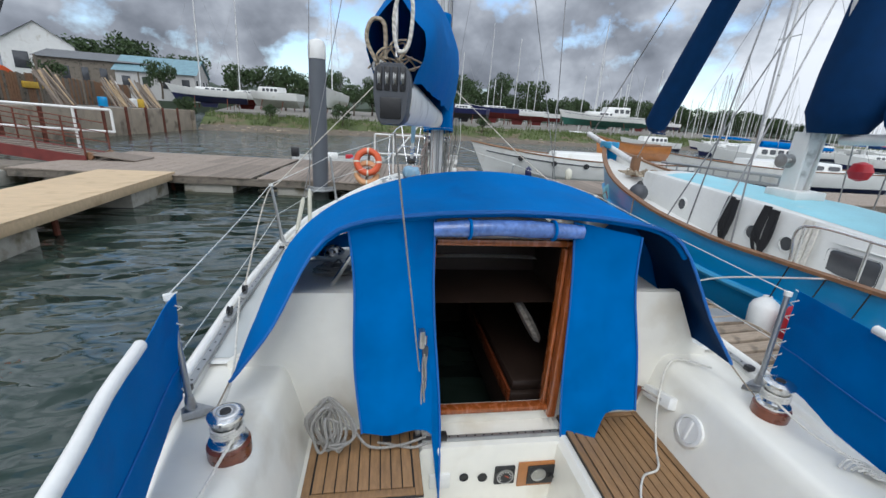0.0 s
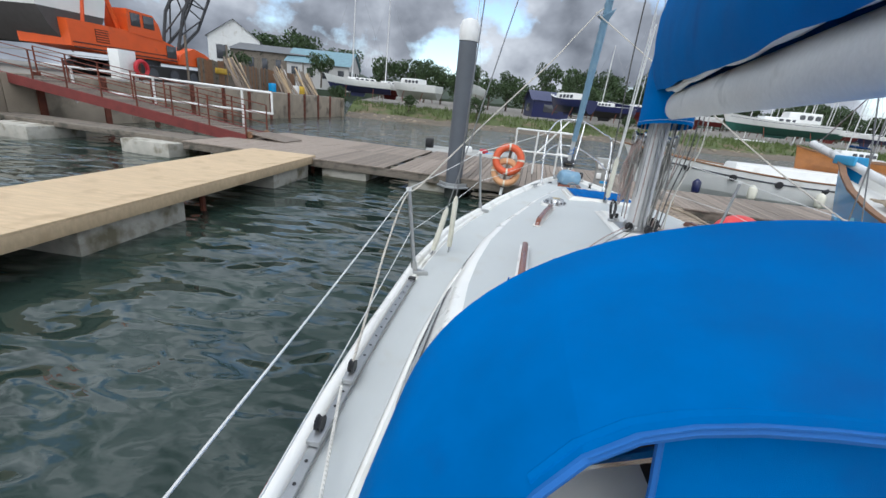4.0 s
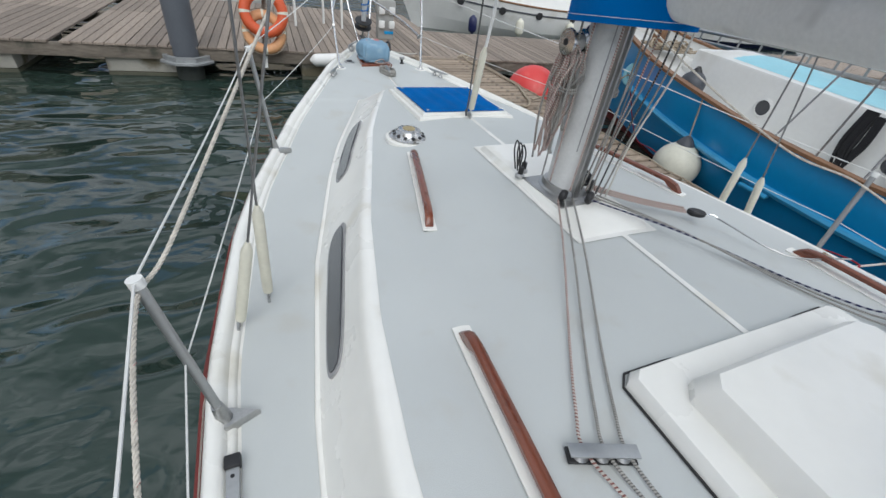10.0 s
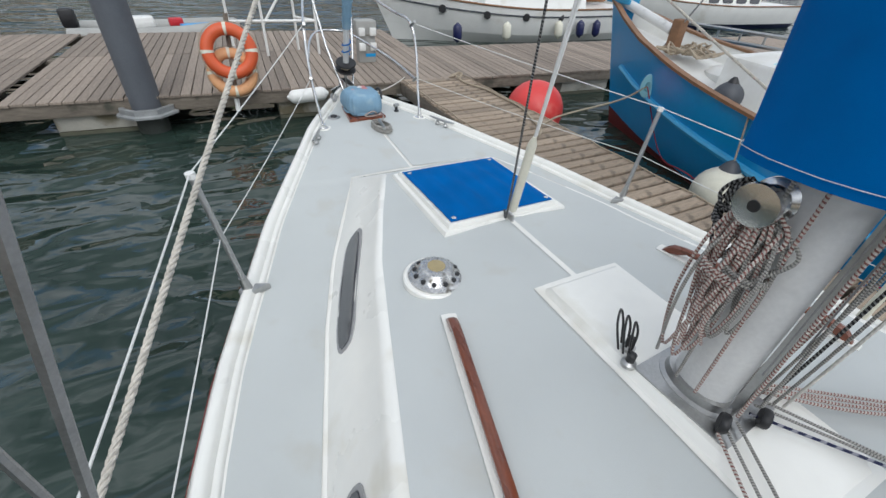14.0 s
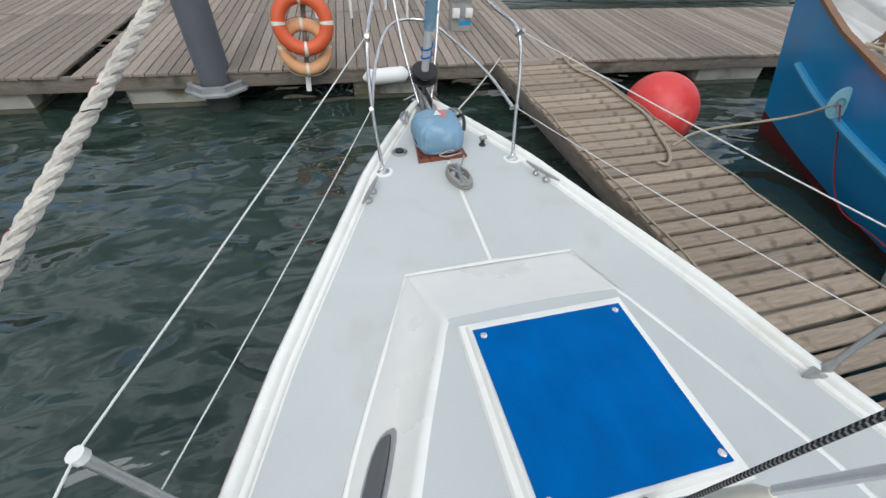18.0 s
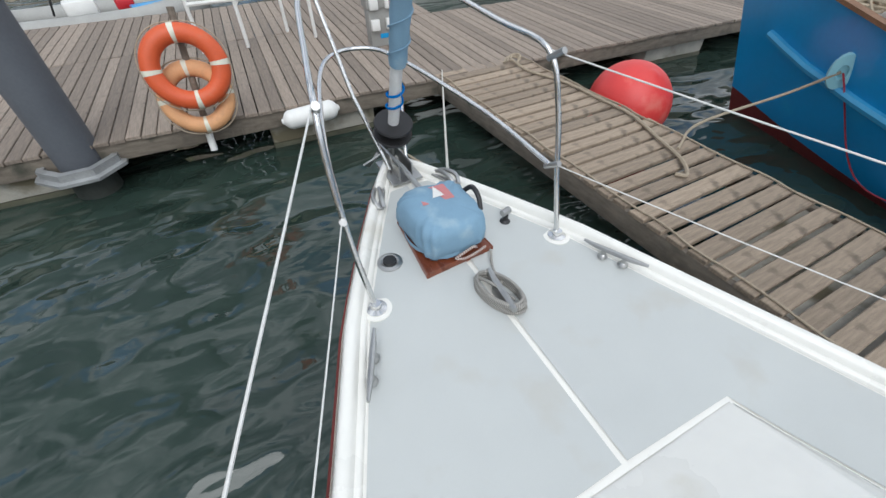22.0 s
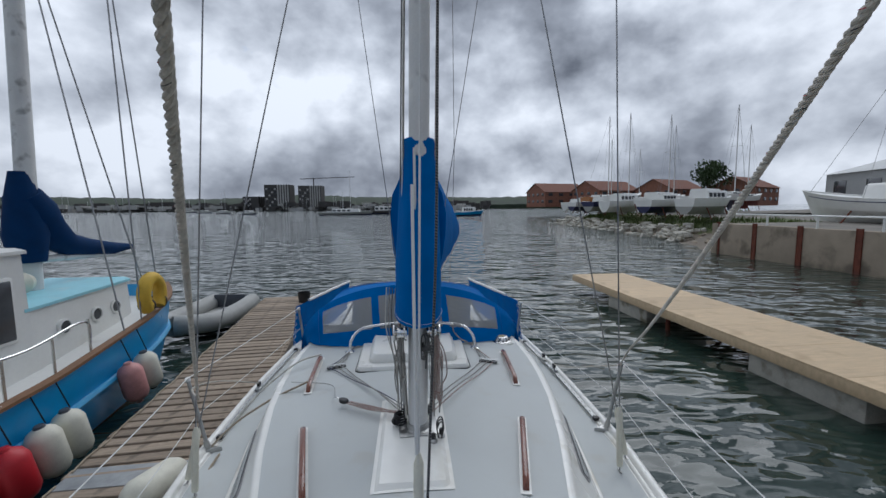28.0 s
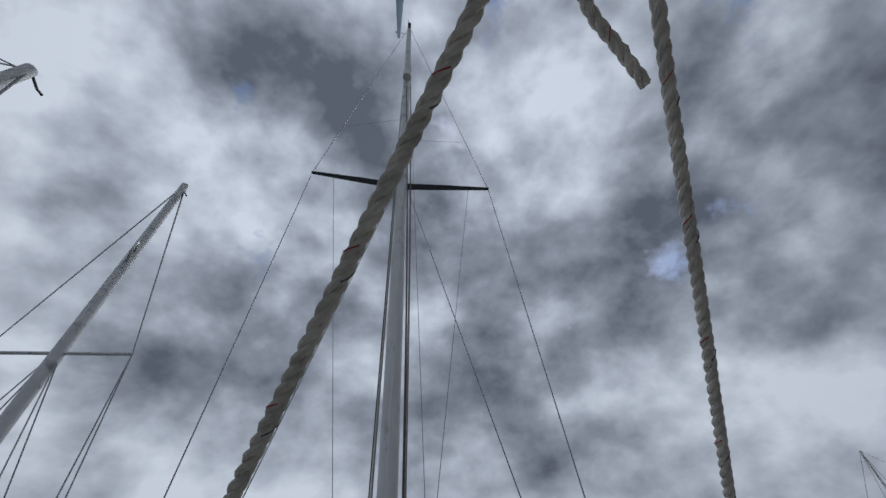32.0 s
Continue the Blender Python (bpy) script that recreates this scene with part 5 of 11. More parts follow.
for s in (-1, 1):
    guard_wire(sag(PUL_TOP[s], ST[s, 2], 0.01, 4) + sag(ST[s, 2], ST[s, 1], 0.012, 6)[1:] + sag(ST[s, 1], ST[s, 0], 0.012, 6)[1:], 0.0034, "white plastic-coated upper guard wire", WIREW)
    mid = [Vector(PUL_MID[s]), Vector((s * 1.28, 1.40, 1.42)), Vector((s * 1.60, -0.49, 1.34)), Vector((s * 1.455, -2.86, 1.29))]
    guard_wire([q for a, b in zip(mid, mid[1:]) for q in sag(a, b, 0.015, 6)], 0.0026, "white plastic-coated lower guard wire", WIREW)


def pulpit():
    root = thing("pulpit", (0, 3.7, 1.2), "polished stainless steel pulpit rail around the bow", "pulpit")
    bm = B()
    pts = [(-0.447, 3.195, 1.18), (-0.47, 3.28, 1.45), (-0.475, 3.36, 1.72), (-0.455, 3.45, 1.93), (-0.40, 3.72, 1.98), (-0.31, 4.12, 2.06), (-0.19, 4.44, 2.12), (0, 4.56, 2.135),
           (0.19, 4.44, 2.12), (0.30, 4.12, 2.06), (0.40, 3.72, 1.98), (0.455, 3.45, 1.93), (0.475, 3.36, 1.72), (0.46, 3.28, 1.45), (0.447, 3.195, 1.18)]
    tube(bm, curve(pts, 5), 0.0115, 12)
    part("top_rail", bm, STEEL, root)
    bm = B()
    pts = [(-0.47, 3.34, 1.55), (-0.40, 3.75, 1.62), (-0.27, 4.25, 1.68), (-0.15, 4.5, 1.70), (0, 4.58, 1.70), (0.15, 4.5, 1.69), (0.27, 4.25, 1.64), (0.40, 3.75, 1.56), (0.45, 3.33, 1.49)]
    tube(bm, curve(pts, 5), 0.0115, 12)
    part("lower_rail", bm, STEEL, root)
    for s in (-1, 1):
        bm = B()
        tube(bm, [(s * 0.05, 4.0, 1.25), (s * 0.13, 4.2, 1.60), (s * 0.2, 4.40, 2.11)], 0.011, 10)
        part("front_leg", bm, STEEL, root)
        bm = B()
        lathe(bm, [(0.042, 0), (0.042, 0.008), (0.022, 0.014), (0.02, 0.035)], 18, Matrix.Translation((s * 0.447, 3.195, 1.178)))
        part("base_flange", bm, STEEL, root, "round stainless base flange")
        bm = B()
        lathe(bm, [(0.062, -0.004), (0.062, 0.006)], 18, Matrix.Translation((s * 0.447, 3.195, 1.176)))
        part("white_patch", bm, GEL, root, "white round patch under the flange")
        for p in (PUL_MID[s], PUL_TOP[s] + Vector((0, -0.03, 0))):
            bm = B()
            tube(bm, [p + Vector((0, 0.02, -0.03)), p + Vector((s * 0.01, -0.05, 0.015))], 0.014, 8)
            part("wire_fitting", bm, STEEL_D, root, "grey wire end fitting")


pulpit()


def bow_gear():
    roller = thing("bow_roller", (0, 4.05, 1.22), "stainless bow roller with forestay fitting at the stem", "bow roller")
    for s in (-1, 1):
        bm = B()
        box(bm, (s * 0.035, 4.06, 1.28), (0.008, 0.34, 0.09), 0, 0.003)
        part("cheek_plate", bm, STEEL_D, roller)
    bm = B()
    box(bm, (0, 4.0, 1.232), (0.17, 0.26, 0.012), 0, 0.003)
    part("base_plate", bm, STEEL_D, roller)
    bm = B()
    lathe(bm, [(0.02, -0.03), (0.03, -0.03), (0.02, 0), (0.03, 0.03), (0.02, 0.03)], 14, Matrix.Translation((0, 4.2, 1.29)) @ Matrix.Rotation(math.pi / 2, 4, "Y"))
    part("roller", bm, BLACKP, roller, "black rubber roller")
    a = thing("anchor", (-0.02, 3.9, 1.24), "galvanised anchor stowed on the bow roller", "anchor")
    bm = B()
    tube(bm, [(0.0, 3.58, 1.28), (-0.01, 3.9, 1.30), (-0.02, 4.25, 1.27)], 0.014, 8)
    part("shank", bm, GALV, a)
    for s in (-1, 1):
        bm = B()
        sheet(bm, [[(0, 4.18, 1.27), (s * 0.06, 4.17, 1.25), (s * 0.14, 4.2, 1.20)], [(0, 4.36, 1.16), (s * 0.05, 4.32, 1.14), (s * 0.09, 4.28, 1.13)]], 0.01)
        part("fluke", bm, GALV, a)
    f = thing("furling_drum", (0, 4.0, 1.40), "black furling drum at the foot of the forestay", "furler")
    axis = Vector((0, -0.373, 1)).normalized()
    m = Matrix.Translation((0, 4.03, 1.43)) @ axis.to_track_quat("Z", "Y").to_matrix().to_4x4()
    for nm, prof, mat in (("lower_flange", [(0.095, 0), (0.1, 0.008), (0.095, 0.016)], BLACKP), ("spool", [(0.045, 0.016), (0.045, 0.07)], BLACKP), ("upper_flange", [(0.095, 0.07), (0.1, 0.078), (0.095, 0.086)], BLACKP),
                          ("extrusion", [(0.028, 0.086), (0.028, 0.42)], ALU_W)):
        bm = B()
        lathe(bm, prof, 24, m)
        part(nm, bm, mat, f)
    bm = B()
    tube(bm, [m @ Vector((0.05 * math.cos(k * 0.7), 0.05 * math.sin(k * 0.7), 0.02 + 0.0014 * k)) for k in range(32)], 0.005, 5)
    part("furling_line", bm, ROPE_T, f, "tan furling line wound on the drum")
    bm = B()
    tube(bm, curve([m @ Vector((0.04 * math.cos(k * 1.1), 0.035 * math.sin(k * 1.1), 0.16 + 0.012 * k)) for k in range(14)], 3), 0.006, 5)
    part("blue_lashing", bm, CANVAS, f, "blue lashing cord")
    bm = B()
    tube(bm, [(0, 4.07, 1.27), (0, 4.035, 1.43)], 0.012, 8)
    part("toggle", bm, STEEL_D, f)
    # furled headsail in its blue sleeve
    h = thing("furled_headsail", (0, 3.8, 1.9), "faded blue sleeve over the furled headsail on the forestay", "sail")
    foot, head = Vector((0, 3.87, 1.83)), Vector((0, 0.12, 11.9))
    bm = B()
    n = 110
    pts = [foot.lerp(head, (i / n) ** 1.25) for i in range(n + 1)]
    tube(bm, pts, [(0.037 + 0.018 * min(1, 6 * i / n) - 0.03 * (i / n) + 0.003 * (i % 2)) for i in range(n + 1)], 16)
    part("sleeve", bm, LBLUE_COVER, h)
    bm = B()
    tube(bm, [(0, 4.03, 1.43), (0, -0.02, 12.35)], 0.006, 6)
    part("forestay", bm, WIRE, h, "steel forestay wire")
    bm = B()
    pts = []
    for i in range(330):
        c = foot.lerp(head, 0.25 * i / 330)
        r = 0.046 + 0.012 * min(1, 6 * 0.25 * i / 330)
        pts.append(c + Vector((r * math.cos(i * 0.42), r * math.sin(i * 0.42), 0)))
    tube(bm, pts, 0.003, 4)
    part("spiral_seam", bm, LBLUE_COVER, h)


bow_gear()


def windlass():
    base = [(-0.205, 3.235), (0.135, 3.255), (0.12, 3.60), (-0.175, 3.62)]
    w = thing("windlass", (-0.03, 3.43, 1.18), "windlass under a faded light blue fabric cover on a wooden base", "windlass")
    bm = B()
    prism(bm, base, 1.176, 1.212, 0.006)
    part("wooden_base", bm, MAHOG, w, "dark varnished wooden base")
    bm = B()
    rings = []
    for z, k, sh in ((1.212, 0.80, 0.0), (1.24, 0.88, 0.004), (1.29, 0.93, 0.006), (1.335, 0.91, 0.008), (1.37, 0.86, 0.008), (1.392, 0.74, 0.006), (1.403, 0.45, 0.004), (1.405, 0.2, 0.002)):
        ring = []
        for i in range(72):
            a = 2 * math.pi * i / 72
            c, s = math.cos(a), math.sin(a)
            x = -0.035 + 0.165 * k * math.copysign(abs(c) ** 0.38, c)
            y = 3.435 + 0.185 * k * math.copysign(abs(s) ** 0.38, s)
            r = 0.022 * noise.noise((x * 14, y * 14, z * 9)) + 2.2 * sh * abs(math.sin(i * 0.55 + 1.5 * noise.noise((i * 0.2, z * 7, 2)))) - 0.008 * abs(noise.noise((i * 0.33, z * 5, 8)))
            ring.append(Vector((x + r * c, y + r * s, z + 0.02 * noise.noise((x * 9, y * 9, 3)))))
        rings.append(ring)
    ring_loft(bm, rings)
    cov = part("cover", bm, LBLUE_COVER, w, sharp=80)
    bm = B()
    ring_loft(bm, [[Vector((-0.035 + 0.16 * math.cos(a) * (1.0 + 0.02 * math.sin(5 * a)), 3.435 + 0.178 * math.sin(a), z + 0.006 * math.sin(7 * a))) for a in np.linspace(0, 6.28, 40)[:-1]] for z in (1.228, 1.25)], True, False)
    part("drawstring_hem", bm, LBLUE_COVER, cov)
    bm = B()
    v = [bm.verts.new(p) for p in ((-0.115, 3.43, 1.408), (0.03, 3.42, 1.408), (0.035, 3.54, 1.404), (-0.095, 3.55, 1.402))]
    bm.faces.new(v)
    bmesh.ops.solidify(bm, geom=bm.faces[:], thickness=0.004)
    lab = part("printed_panel", bm, FADEDRED, cov, "faded red printed emblem panel")
    bm = B()
    v = [bm.verts.new(p) for p in ((-0.06, 3.45, 1.414), (-0.005, 3.45, 1.414), (-0.02, 3.535, 1.411))]
    bm.faces.new(v)
    bmesh.ops.solidify(bm, geom=bm.faces[:], thickness=0.003)
    part("sail_emblem", bm, WHITEP, lab, "small pale triangle emblem")
    bm = B()
    tube(bm, curve([(0.05, 3.26, 1.235), (0.02, 3.245, 1.26), (-0.03, 3.24, 1.25), (-0.06, 3.245, 1.23), (-0.02, 3.235, 1.222), (0.04, 3.24, 1.225), (0.09, 3.25, 1.23)], 5), 0.006, 6)
    part("tie_cord", bm, ROPE_R, cov, "red flecked tie cord")
    bm = B()
    tube(bm, curve([(0.12, 3.50, 1.36), (0.145, 3.47, 1.39), (0.15, 3.42, 1.37), (0.14, 3.38, 1.32)], 5), 0.012, 8)
    part("lever", bm, BLACKP, w, "dark lever at the side")


windlass()


def rope_coil(cx, cy, z, label, turns=9, rx=0.055, ry=0.12, r=0.006, mat=None, rot=20):
    bm = B()
    pts = []
    rnd = random.Random(int(cx * 100 + 7))
    for i in range(turns * 10):
        a = 2 * math.pi * i / 10
        k = 1 + 0.22 * noise.noise((i * 0.13, cx, cy))
        x, y = rx * k * math.cos(a), ry * k * math.sin(a)
        c, s = math.cos(radians(rot)), math.sin(radians(rot))
        pts.append((cx + c * x - s * y, cy + s * x + c * y, z + r + 0.0006 * i + 0.008 * noise.noise((i * 0.31, 1, cy))))
    tube(bm, curve(pts, 2), r, 6)
    return bm


def deck_bits():
    bm = rope_coil(0.015, 3.02, 1.17, "", 9, 0.06, 0.115, 0.0065, rot=15)
    tube(bm, curve([(0.11, 3.24, 1.21), (0.08, 3.18, 1.19), (0.06, 3.12, 1.185), (0.05, 3.06, 1.20)], 5), 0.0065, 6)
    tube(bm, curve([(-0.03, 3.12, 1.215), (0.0, 3.05, 1.225), (0.04, 2.95, 1.21)], 4), 0.0065, 6)
    solo("rope_coil", bm, ROPE_G, "grey flecked rope coiled over the foredeck cleat", "rope")
    c = thing("deck_cleat", (0.015, 3.02, 1.17), "silver foredeck cleat half hidden by a rope coil", "cleat", "bow cleats")
    bm = B()
    tube(bm, [(0.0, 2.90, 1.225), (0.01, 2.97, 1.215), (0.02, 3.07, 1.215), (0.03, 3.13, 1.225)], [0.012, 0.018, 0.018, 0.012], 8)
    part("horn", bm, STEEL_D, c)
    bm = B()
    box(bm, (0.015, 3.02, 1.19), (0.035, 0.07, 0.04), 0, 0.006)
    part("foot", bm, STEEL_D, c)
    for s in (-1, 1):
        a, d = Vector((s * 0.555, 2.95, 1.205)), Vector((-s * 0.42, 0.91, 0))
        c = thing("deck_cleat", a - Vector((0, 0, 0.03)), "silver bow cleat bolted beside the toe rail", "cleat", "bow cleats")
        bm = B()
        tube(bm, [a - d * 0.14 + Vector((0, 0, 0.022)), a - d * 0.07 + Vector((0, 0, 0.016)), a + d * 0.07 + Vector((0, 0, 0.016)), a + d * 0.14 + Vector((0, 0, 0.022))], [0.006, 0.012, 0.012, 0.006], 8)
        part("horn", bm, STEEL_D, c)
        for k in (-0.045, 0.045):
            bm = B()
            lathe(bm, [(0.022, -0.028), (0.02, -0.018), (0.012, -0.01), (0.011, 0.016)], 12, Matrix.Translation(a + d * k))
            part("foot", bm, STEEL_D, c)
        f = thing("fairlead", (s * 0.20, 3.80, 1.2), "cast alloy bow fairlead on the toe rail", "fairlead", "bow fairleads")
        bm = B()
        for k in (-1, 1):
            tube(bm, curve([(s * 0.21 + k * 0.012, 3.72, 1.235), (s * 0.21 + k * 0.02, 3.77, 1.26), (s * 0.19 + k * 0.016, 3.83, 1.262), (s * 0.17 + k * 0.008, 3.88, 1.24)], 4), 0.011, 8)
        part("jaws", bm, STEEL_D, f)
        bm = B()
        box(bm, (s * 0.19, 3.80, 1.232), (0.05, 0.17, 0.012), s * 23, 0.004)
        part("base_plate", bm, STEEL_D, f)
    h = thing("hawse_pipe", (-0.305, 3.40, 1.18), "round steel hawse pipe with a black centre", "deck pipe")
    bm = B()
    lathe(bm, [(0.056, 0), (0.056, 0.01), (0.04, 0.016), (0.03, 0.012)], 24, Matrix.Translation((-0.305, 3.40, 1.183)))
    part("flange", bm, STEEL_D, h)
    bm = B()
    lathe(bm, [(0.031, 0.01), (0.028, 0.024), (0.01, 0.027)], 20, Matrix.Translation((-0.305, 3.40, 1.183)))
    part("plug", bm, BLACKP, h, "black rubber plug")
    p = thing("deck_plug", (0.29, 3.39, 1.18), "small black and chrome deck socket with a cap", "deck fitting")
    bm = B()
    lathe(bm, [(0.026, 0), (0.026, 0.01), (0.014, 0.02), (0.014, 0.05)], 16, Matrix.Translation((0.29, 3.39, 1.182)))
    part("socket", bm, BLACKP, p)
    bm = B()
    tube(bm, [(0.27, 3.39, 1.243), (0.315, 3.40, 1.246)], 0.017, 10)
    part("cap", bm, STEEL_D, p)


deck_bits()


def jib_track(s):
    t = thing("jib_track", (s * 1.53, -1.7, 1.02), "perforated alloy jib track along the toe rail", "track", "jib sheet tracks")
    bm = B()
    ys = np.linspace(-2.74, -0.66, 14)
    xs = lambda y: s * (hb(y) - 0.075)
    ring_loft(bm, [[Vector((xs(y) - 0.017, y, dz(y) + 0.018)), Vector((xs(y) - 0.017, y, dz(y) + 0.034)), Vector((xs(y) + 0.017, y, dz(y) + 0.034)), Vector((xs(y) + 0.017, y, dz(y) + 0.018))] for y in ys])
    part("rail", bm, ALU, t)
    for i in range(24):
        y = -2.68 + i * 0.086
        bm = B()
        lathe(bm, [(0.006, 0), (0.006, 0.0022)], 8, Matrix.Translation((xs(y), y, dz(y) + 0.0338)))
        part("hole", bm, BLACKP, t, "dark pin hole")
    for y in (-2.74, -0.66):
        bm = B()
        box(bm, (xs(y), y, dz(y) + 0.03), (0.045, 0.04, 0.03), 0, 0.005)
        part("end_stop", bm, BLACKP, t)
    for y in ((-1.72, -2.05) if s < 0 else (-1.55,)):
        c = thing("jib_car", (xs(y), y, dz(y) + 0.034), "small block car with a sheave on the jib track", "block")
        bm = B()
        box(bm, (xs(y), y, dz(y) + 0.047), (0.05, 0.12, 0.024), 0, 0.006)
        part("slider", bm, ALU, c)
        bm = B()
        lathe(bm, [(0.024, -0.012), (0.028, -0.012), (0.02, 0), (0.028, 0.012), (0.024, 0.012)], 14, Matrix.Translation((xs(y), y, dz(y) + 0.086)) @ Matrix.Rotation(math.pi / 2, 4, "Y"))
        part("sheave", bm, BLACKP, c)


for s in (-1, 1):
    jib_track(s)

# ---------------------------------------------------------------- mast, boom, standing and running rigging
MX = -0.02
M_TOP = 13.2
LEAN = 0.0175          # the boat lists a little to port


def mx(z):
    return MX - LEAN * (z - 1.45)




def mast():
    root = thing("mast", (MX, 0, 1.44), "weathered silver aluminium mast stepped on the coachroof", "mast")
    bm = B()
    oval = [(0.063 * math.cos(a), 0.086 * math.copysign(abs(math.sin(a)) ** 0.9, math.sin(a))) for a in np.linspace(0, 2 * math.pi, 29)[:-1]]
    ring_loft(bm, [[Vector((mx(z) + x * k, y * k - 0.10 * (z - 1.45) / 11, z)) for x, y in oval] for z, k in ((1.45, 1), (4, 1), (8, 1), (11, 0.95), (M_TOP, 0.75))])
    part("tube", bm, ALU_W, root)
    bm = B()
    for s in (-1, 1):
        box(bm, (MX + s * 0.013, -0.155, 6.9), (0.008, 0.02, 10.9), m=Matrix.Translation((mx(6.9) + s * 0.013, -0.103 - 0.05, 6.9)) @ Matrix.Rotation(0.0091, 4, "X") @ Matrix.Rotation(-LEAN, 4, "Y"))
    part("luff_groove", bm, STEEL_D, root, "dark sail groove")
    bm = B()
    lathe(bm, [(0.112, 0), (0.112, 0.010), (0.098, 0.016), (0.092, 0.04)], 24, Matrix.Translation((MX, 0, 1.449)) @ Matrix.Diagonal((0.85, 1.15, 1, 1)))
    part("step_casting", bm, STEEL_D, root, "grey cast mast step")
    part("step_plate", box(B(), (MX, -0.01, 1.453), (0.25, 0.30, 0.008), 4, 0.002), STEEL_D, root, "stained square step plate")
    for s in (-1, 1):
        w = part("halyard_winch", lathe(B(), [(0.05, 0), (0.05, 0.012), (0.036, 0.02), (0.034, 0.06), (0.05, 0.075), (0.048, 0.085), (0.014, 0.088)], 24, Matrix.Translation((MX + s * 0.06, 0.06, 2.085)) @ Matrix.Rotation(s * math.pi / 2, 4, "Y")), STEEL, root, "chrome halyard winch drum")
        part("socket", lathe(B(), [(0.015, 0.086), (0.013, 0.09)], 12, Matrix.Translation((MX + s * 0.06, 0.06, 2.085)) @ Matrix.Rotation(s * math.pi / 2, 4, "Y")), BLACKP, w, "dark handle socket")
        bm = B()
        tube(bm, [(MX + s * 0.078, 0.05, 1.62), (MX + s * 0.09, 0.05, 1.64), (MX + s * 0.09, 0.05, 1.78), (MX + s * 0.078, 0.05, 1.80)], 0.009, 6)
        part("cleat", bm, STEEL_D, root)
    # spreaders, with the lamp and the masthead gear
    yS = -0.052
    for s in (-1, 1):
        bm = B()
        ring_loft(bm, [[Vector((mx(7.1) + s * x, yS - 0.03 * abs(x) + w * c, z + 0.05 * s * x + 0.5 * w * sn)) for c, sn in ((1, 0), (0.3, 1), (-0.8, 0.6), (-1, 0), (-0.8, -0.6), (0.3, -1))]
                       for x, z, w in ((0.05, 7.02, 0.045), (0.5, 7.09, 0.038), (1.03, 7.17, 0.022), (1.06, 7.18, 0.02))])
        part("spreader", bm, DARKG, root, "dark tapered spreader")
    bm = B()
    lathe(bm, [(0.02, 0), (0.07, 0.02), (0.075, 0.16), (0.05, 0.2), (0.02, 0.22)], 16, Matrix.Translation((mx(9.9), 0.10, 9.9)))
    part("mast_lamp", bm, WHITEP, root, "white steaming lamp")
    bm = B()
    box(bm, (mx(M_TOP), -0.1, M_TOP + 0.03), (0.07, 0.30, 0.07), 0, 0.01)
    tube(bm, [(mx(M_TOP), -0.1, M_TOP), (mx(M_TOP) + 0.02, -0.1, M_TOP + 0.8)], 0.006, 6)
    part("masthead", bm, DARKG, root, "dark masthead fitting with aerial")
    bm = B()
    tube(bm, [(mx(M_TOP), -0.2, M_TOP + 0.06), (mx(M_TOP) + 0.25, -0.2, M_TOP + 0.12)], 0.005, 5)
    tube(bm, [(mx(M_TOP) + 0.22, -0.2, M_TOP + 0.10), (mx(M_TOP) + 0.30, -0.2, M_TOP + 0.13)], 0.015, 6)
    part("wind_vane", bm, BLACKP, root)


mast()


def stay(a, b, r, label, cover=None, mat=None, group="standing rigging"):
    a, b = Vector(a), Vector(b)
    root = thing("shroud", a, label, "rigging wire", group)
    bm = B()
    tube(bm, [a, b], r, 6)
    part("wire", bm, mat or WIRE, root)
    if cover:
        d = (b - a).normalized()
        bm = B()
        tube(bm, [a + d * 0.06, a + d * 0.09, a + d * cover, a + d * (cover + 0.04)], [0.019, 0.021, 0.021, 0.008], 10)
        part("turnbuckle_cover", bm, IVORY, root, "ivory plastic turnbuckle cover")
    bm = B()
    box(bm, a, (0.012, 0.05, 0.06), 0, 0.003)
    part("chainplate", bm, STEEL_D, root, "metal chainplate")


TIP = {s: Vector((mx(7.1) + s * 1.05, -0.085, 7.18 + 0.05 * s)) for s in (-1, 1)}
for s in (-1, 1):
    stay((s * 1.386, 0.02, 1.035), TIP[s], 0.0048, "steel cap shroud with an ivory turnbuckle cover", 0.44)
    stay((s * 1.505, -0.115, 1.035), (mx(6.95) + s * 0.07, -0.05, 6.95), 0.0044, "steel lower shroud with an ivory turnbuckle cover", 0.38)
    bm = B()
    tube(bm, [TIP[s], (mx(M_TOP) + s * 0.04, -0.1, M_TOP)], 0.005, 6)
    solo("cap_shroud_upper", bm, WIRE, "upper part of the steel cap shroud above the spreader", "rigging wire", "standing rigging")
    bm = B()
    tube(bm, [(mx(7.1) + s * 0.80, -0.07, 7.13 + 0.04 * s), (MX + s * 0.085, -0.12, 2.2), (MX + s * 0.085, -0.12, 1.7)], 0.0025, 5)
    solo("flag_halyard", bm, WIRE, "thin flag halyard below the spreader", "line")
    bm = B()
    tube(bm, [(mx(8.5) + s * 0.06, -0.1, 8.5 + s * 0.3), (mx(8.4) + s * 0.80, -0.1, 8.35 + s * 0.1)], 0.002, 4)
    solo("thin_stay", bm, WIRE, "thin cross line high on the mast", "line")
bm = B()
tube(bm, [(mx(M_TOP), -0.25, M_TOP), (0, -5.25, 1.2)], 0.005, 6)
solo("backstay", bm, WIRE, "steel backstay wire to the stern", "rigging wire", "standing rigging")
stay((0, 1.06, 1.42), (mx(6.95), 0.08, 6.95), 0.005, "steel baby stay in an ivory plastic tube", 0.42, ALU_W)
bm = B()
tube(bm, [(0, 0.985, 1.87), (0, 0.80, 2.95)], 0.0068, 10)
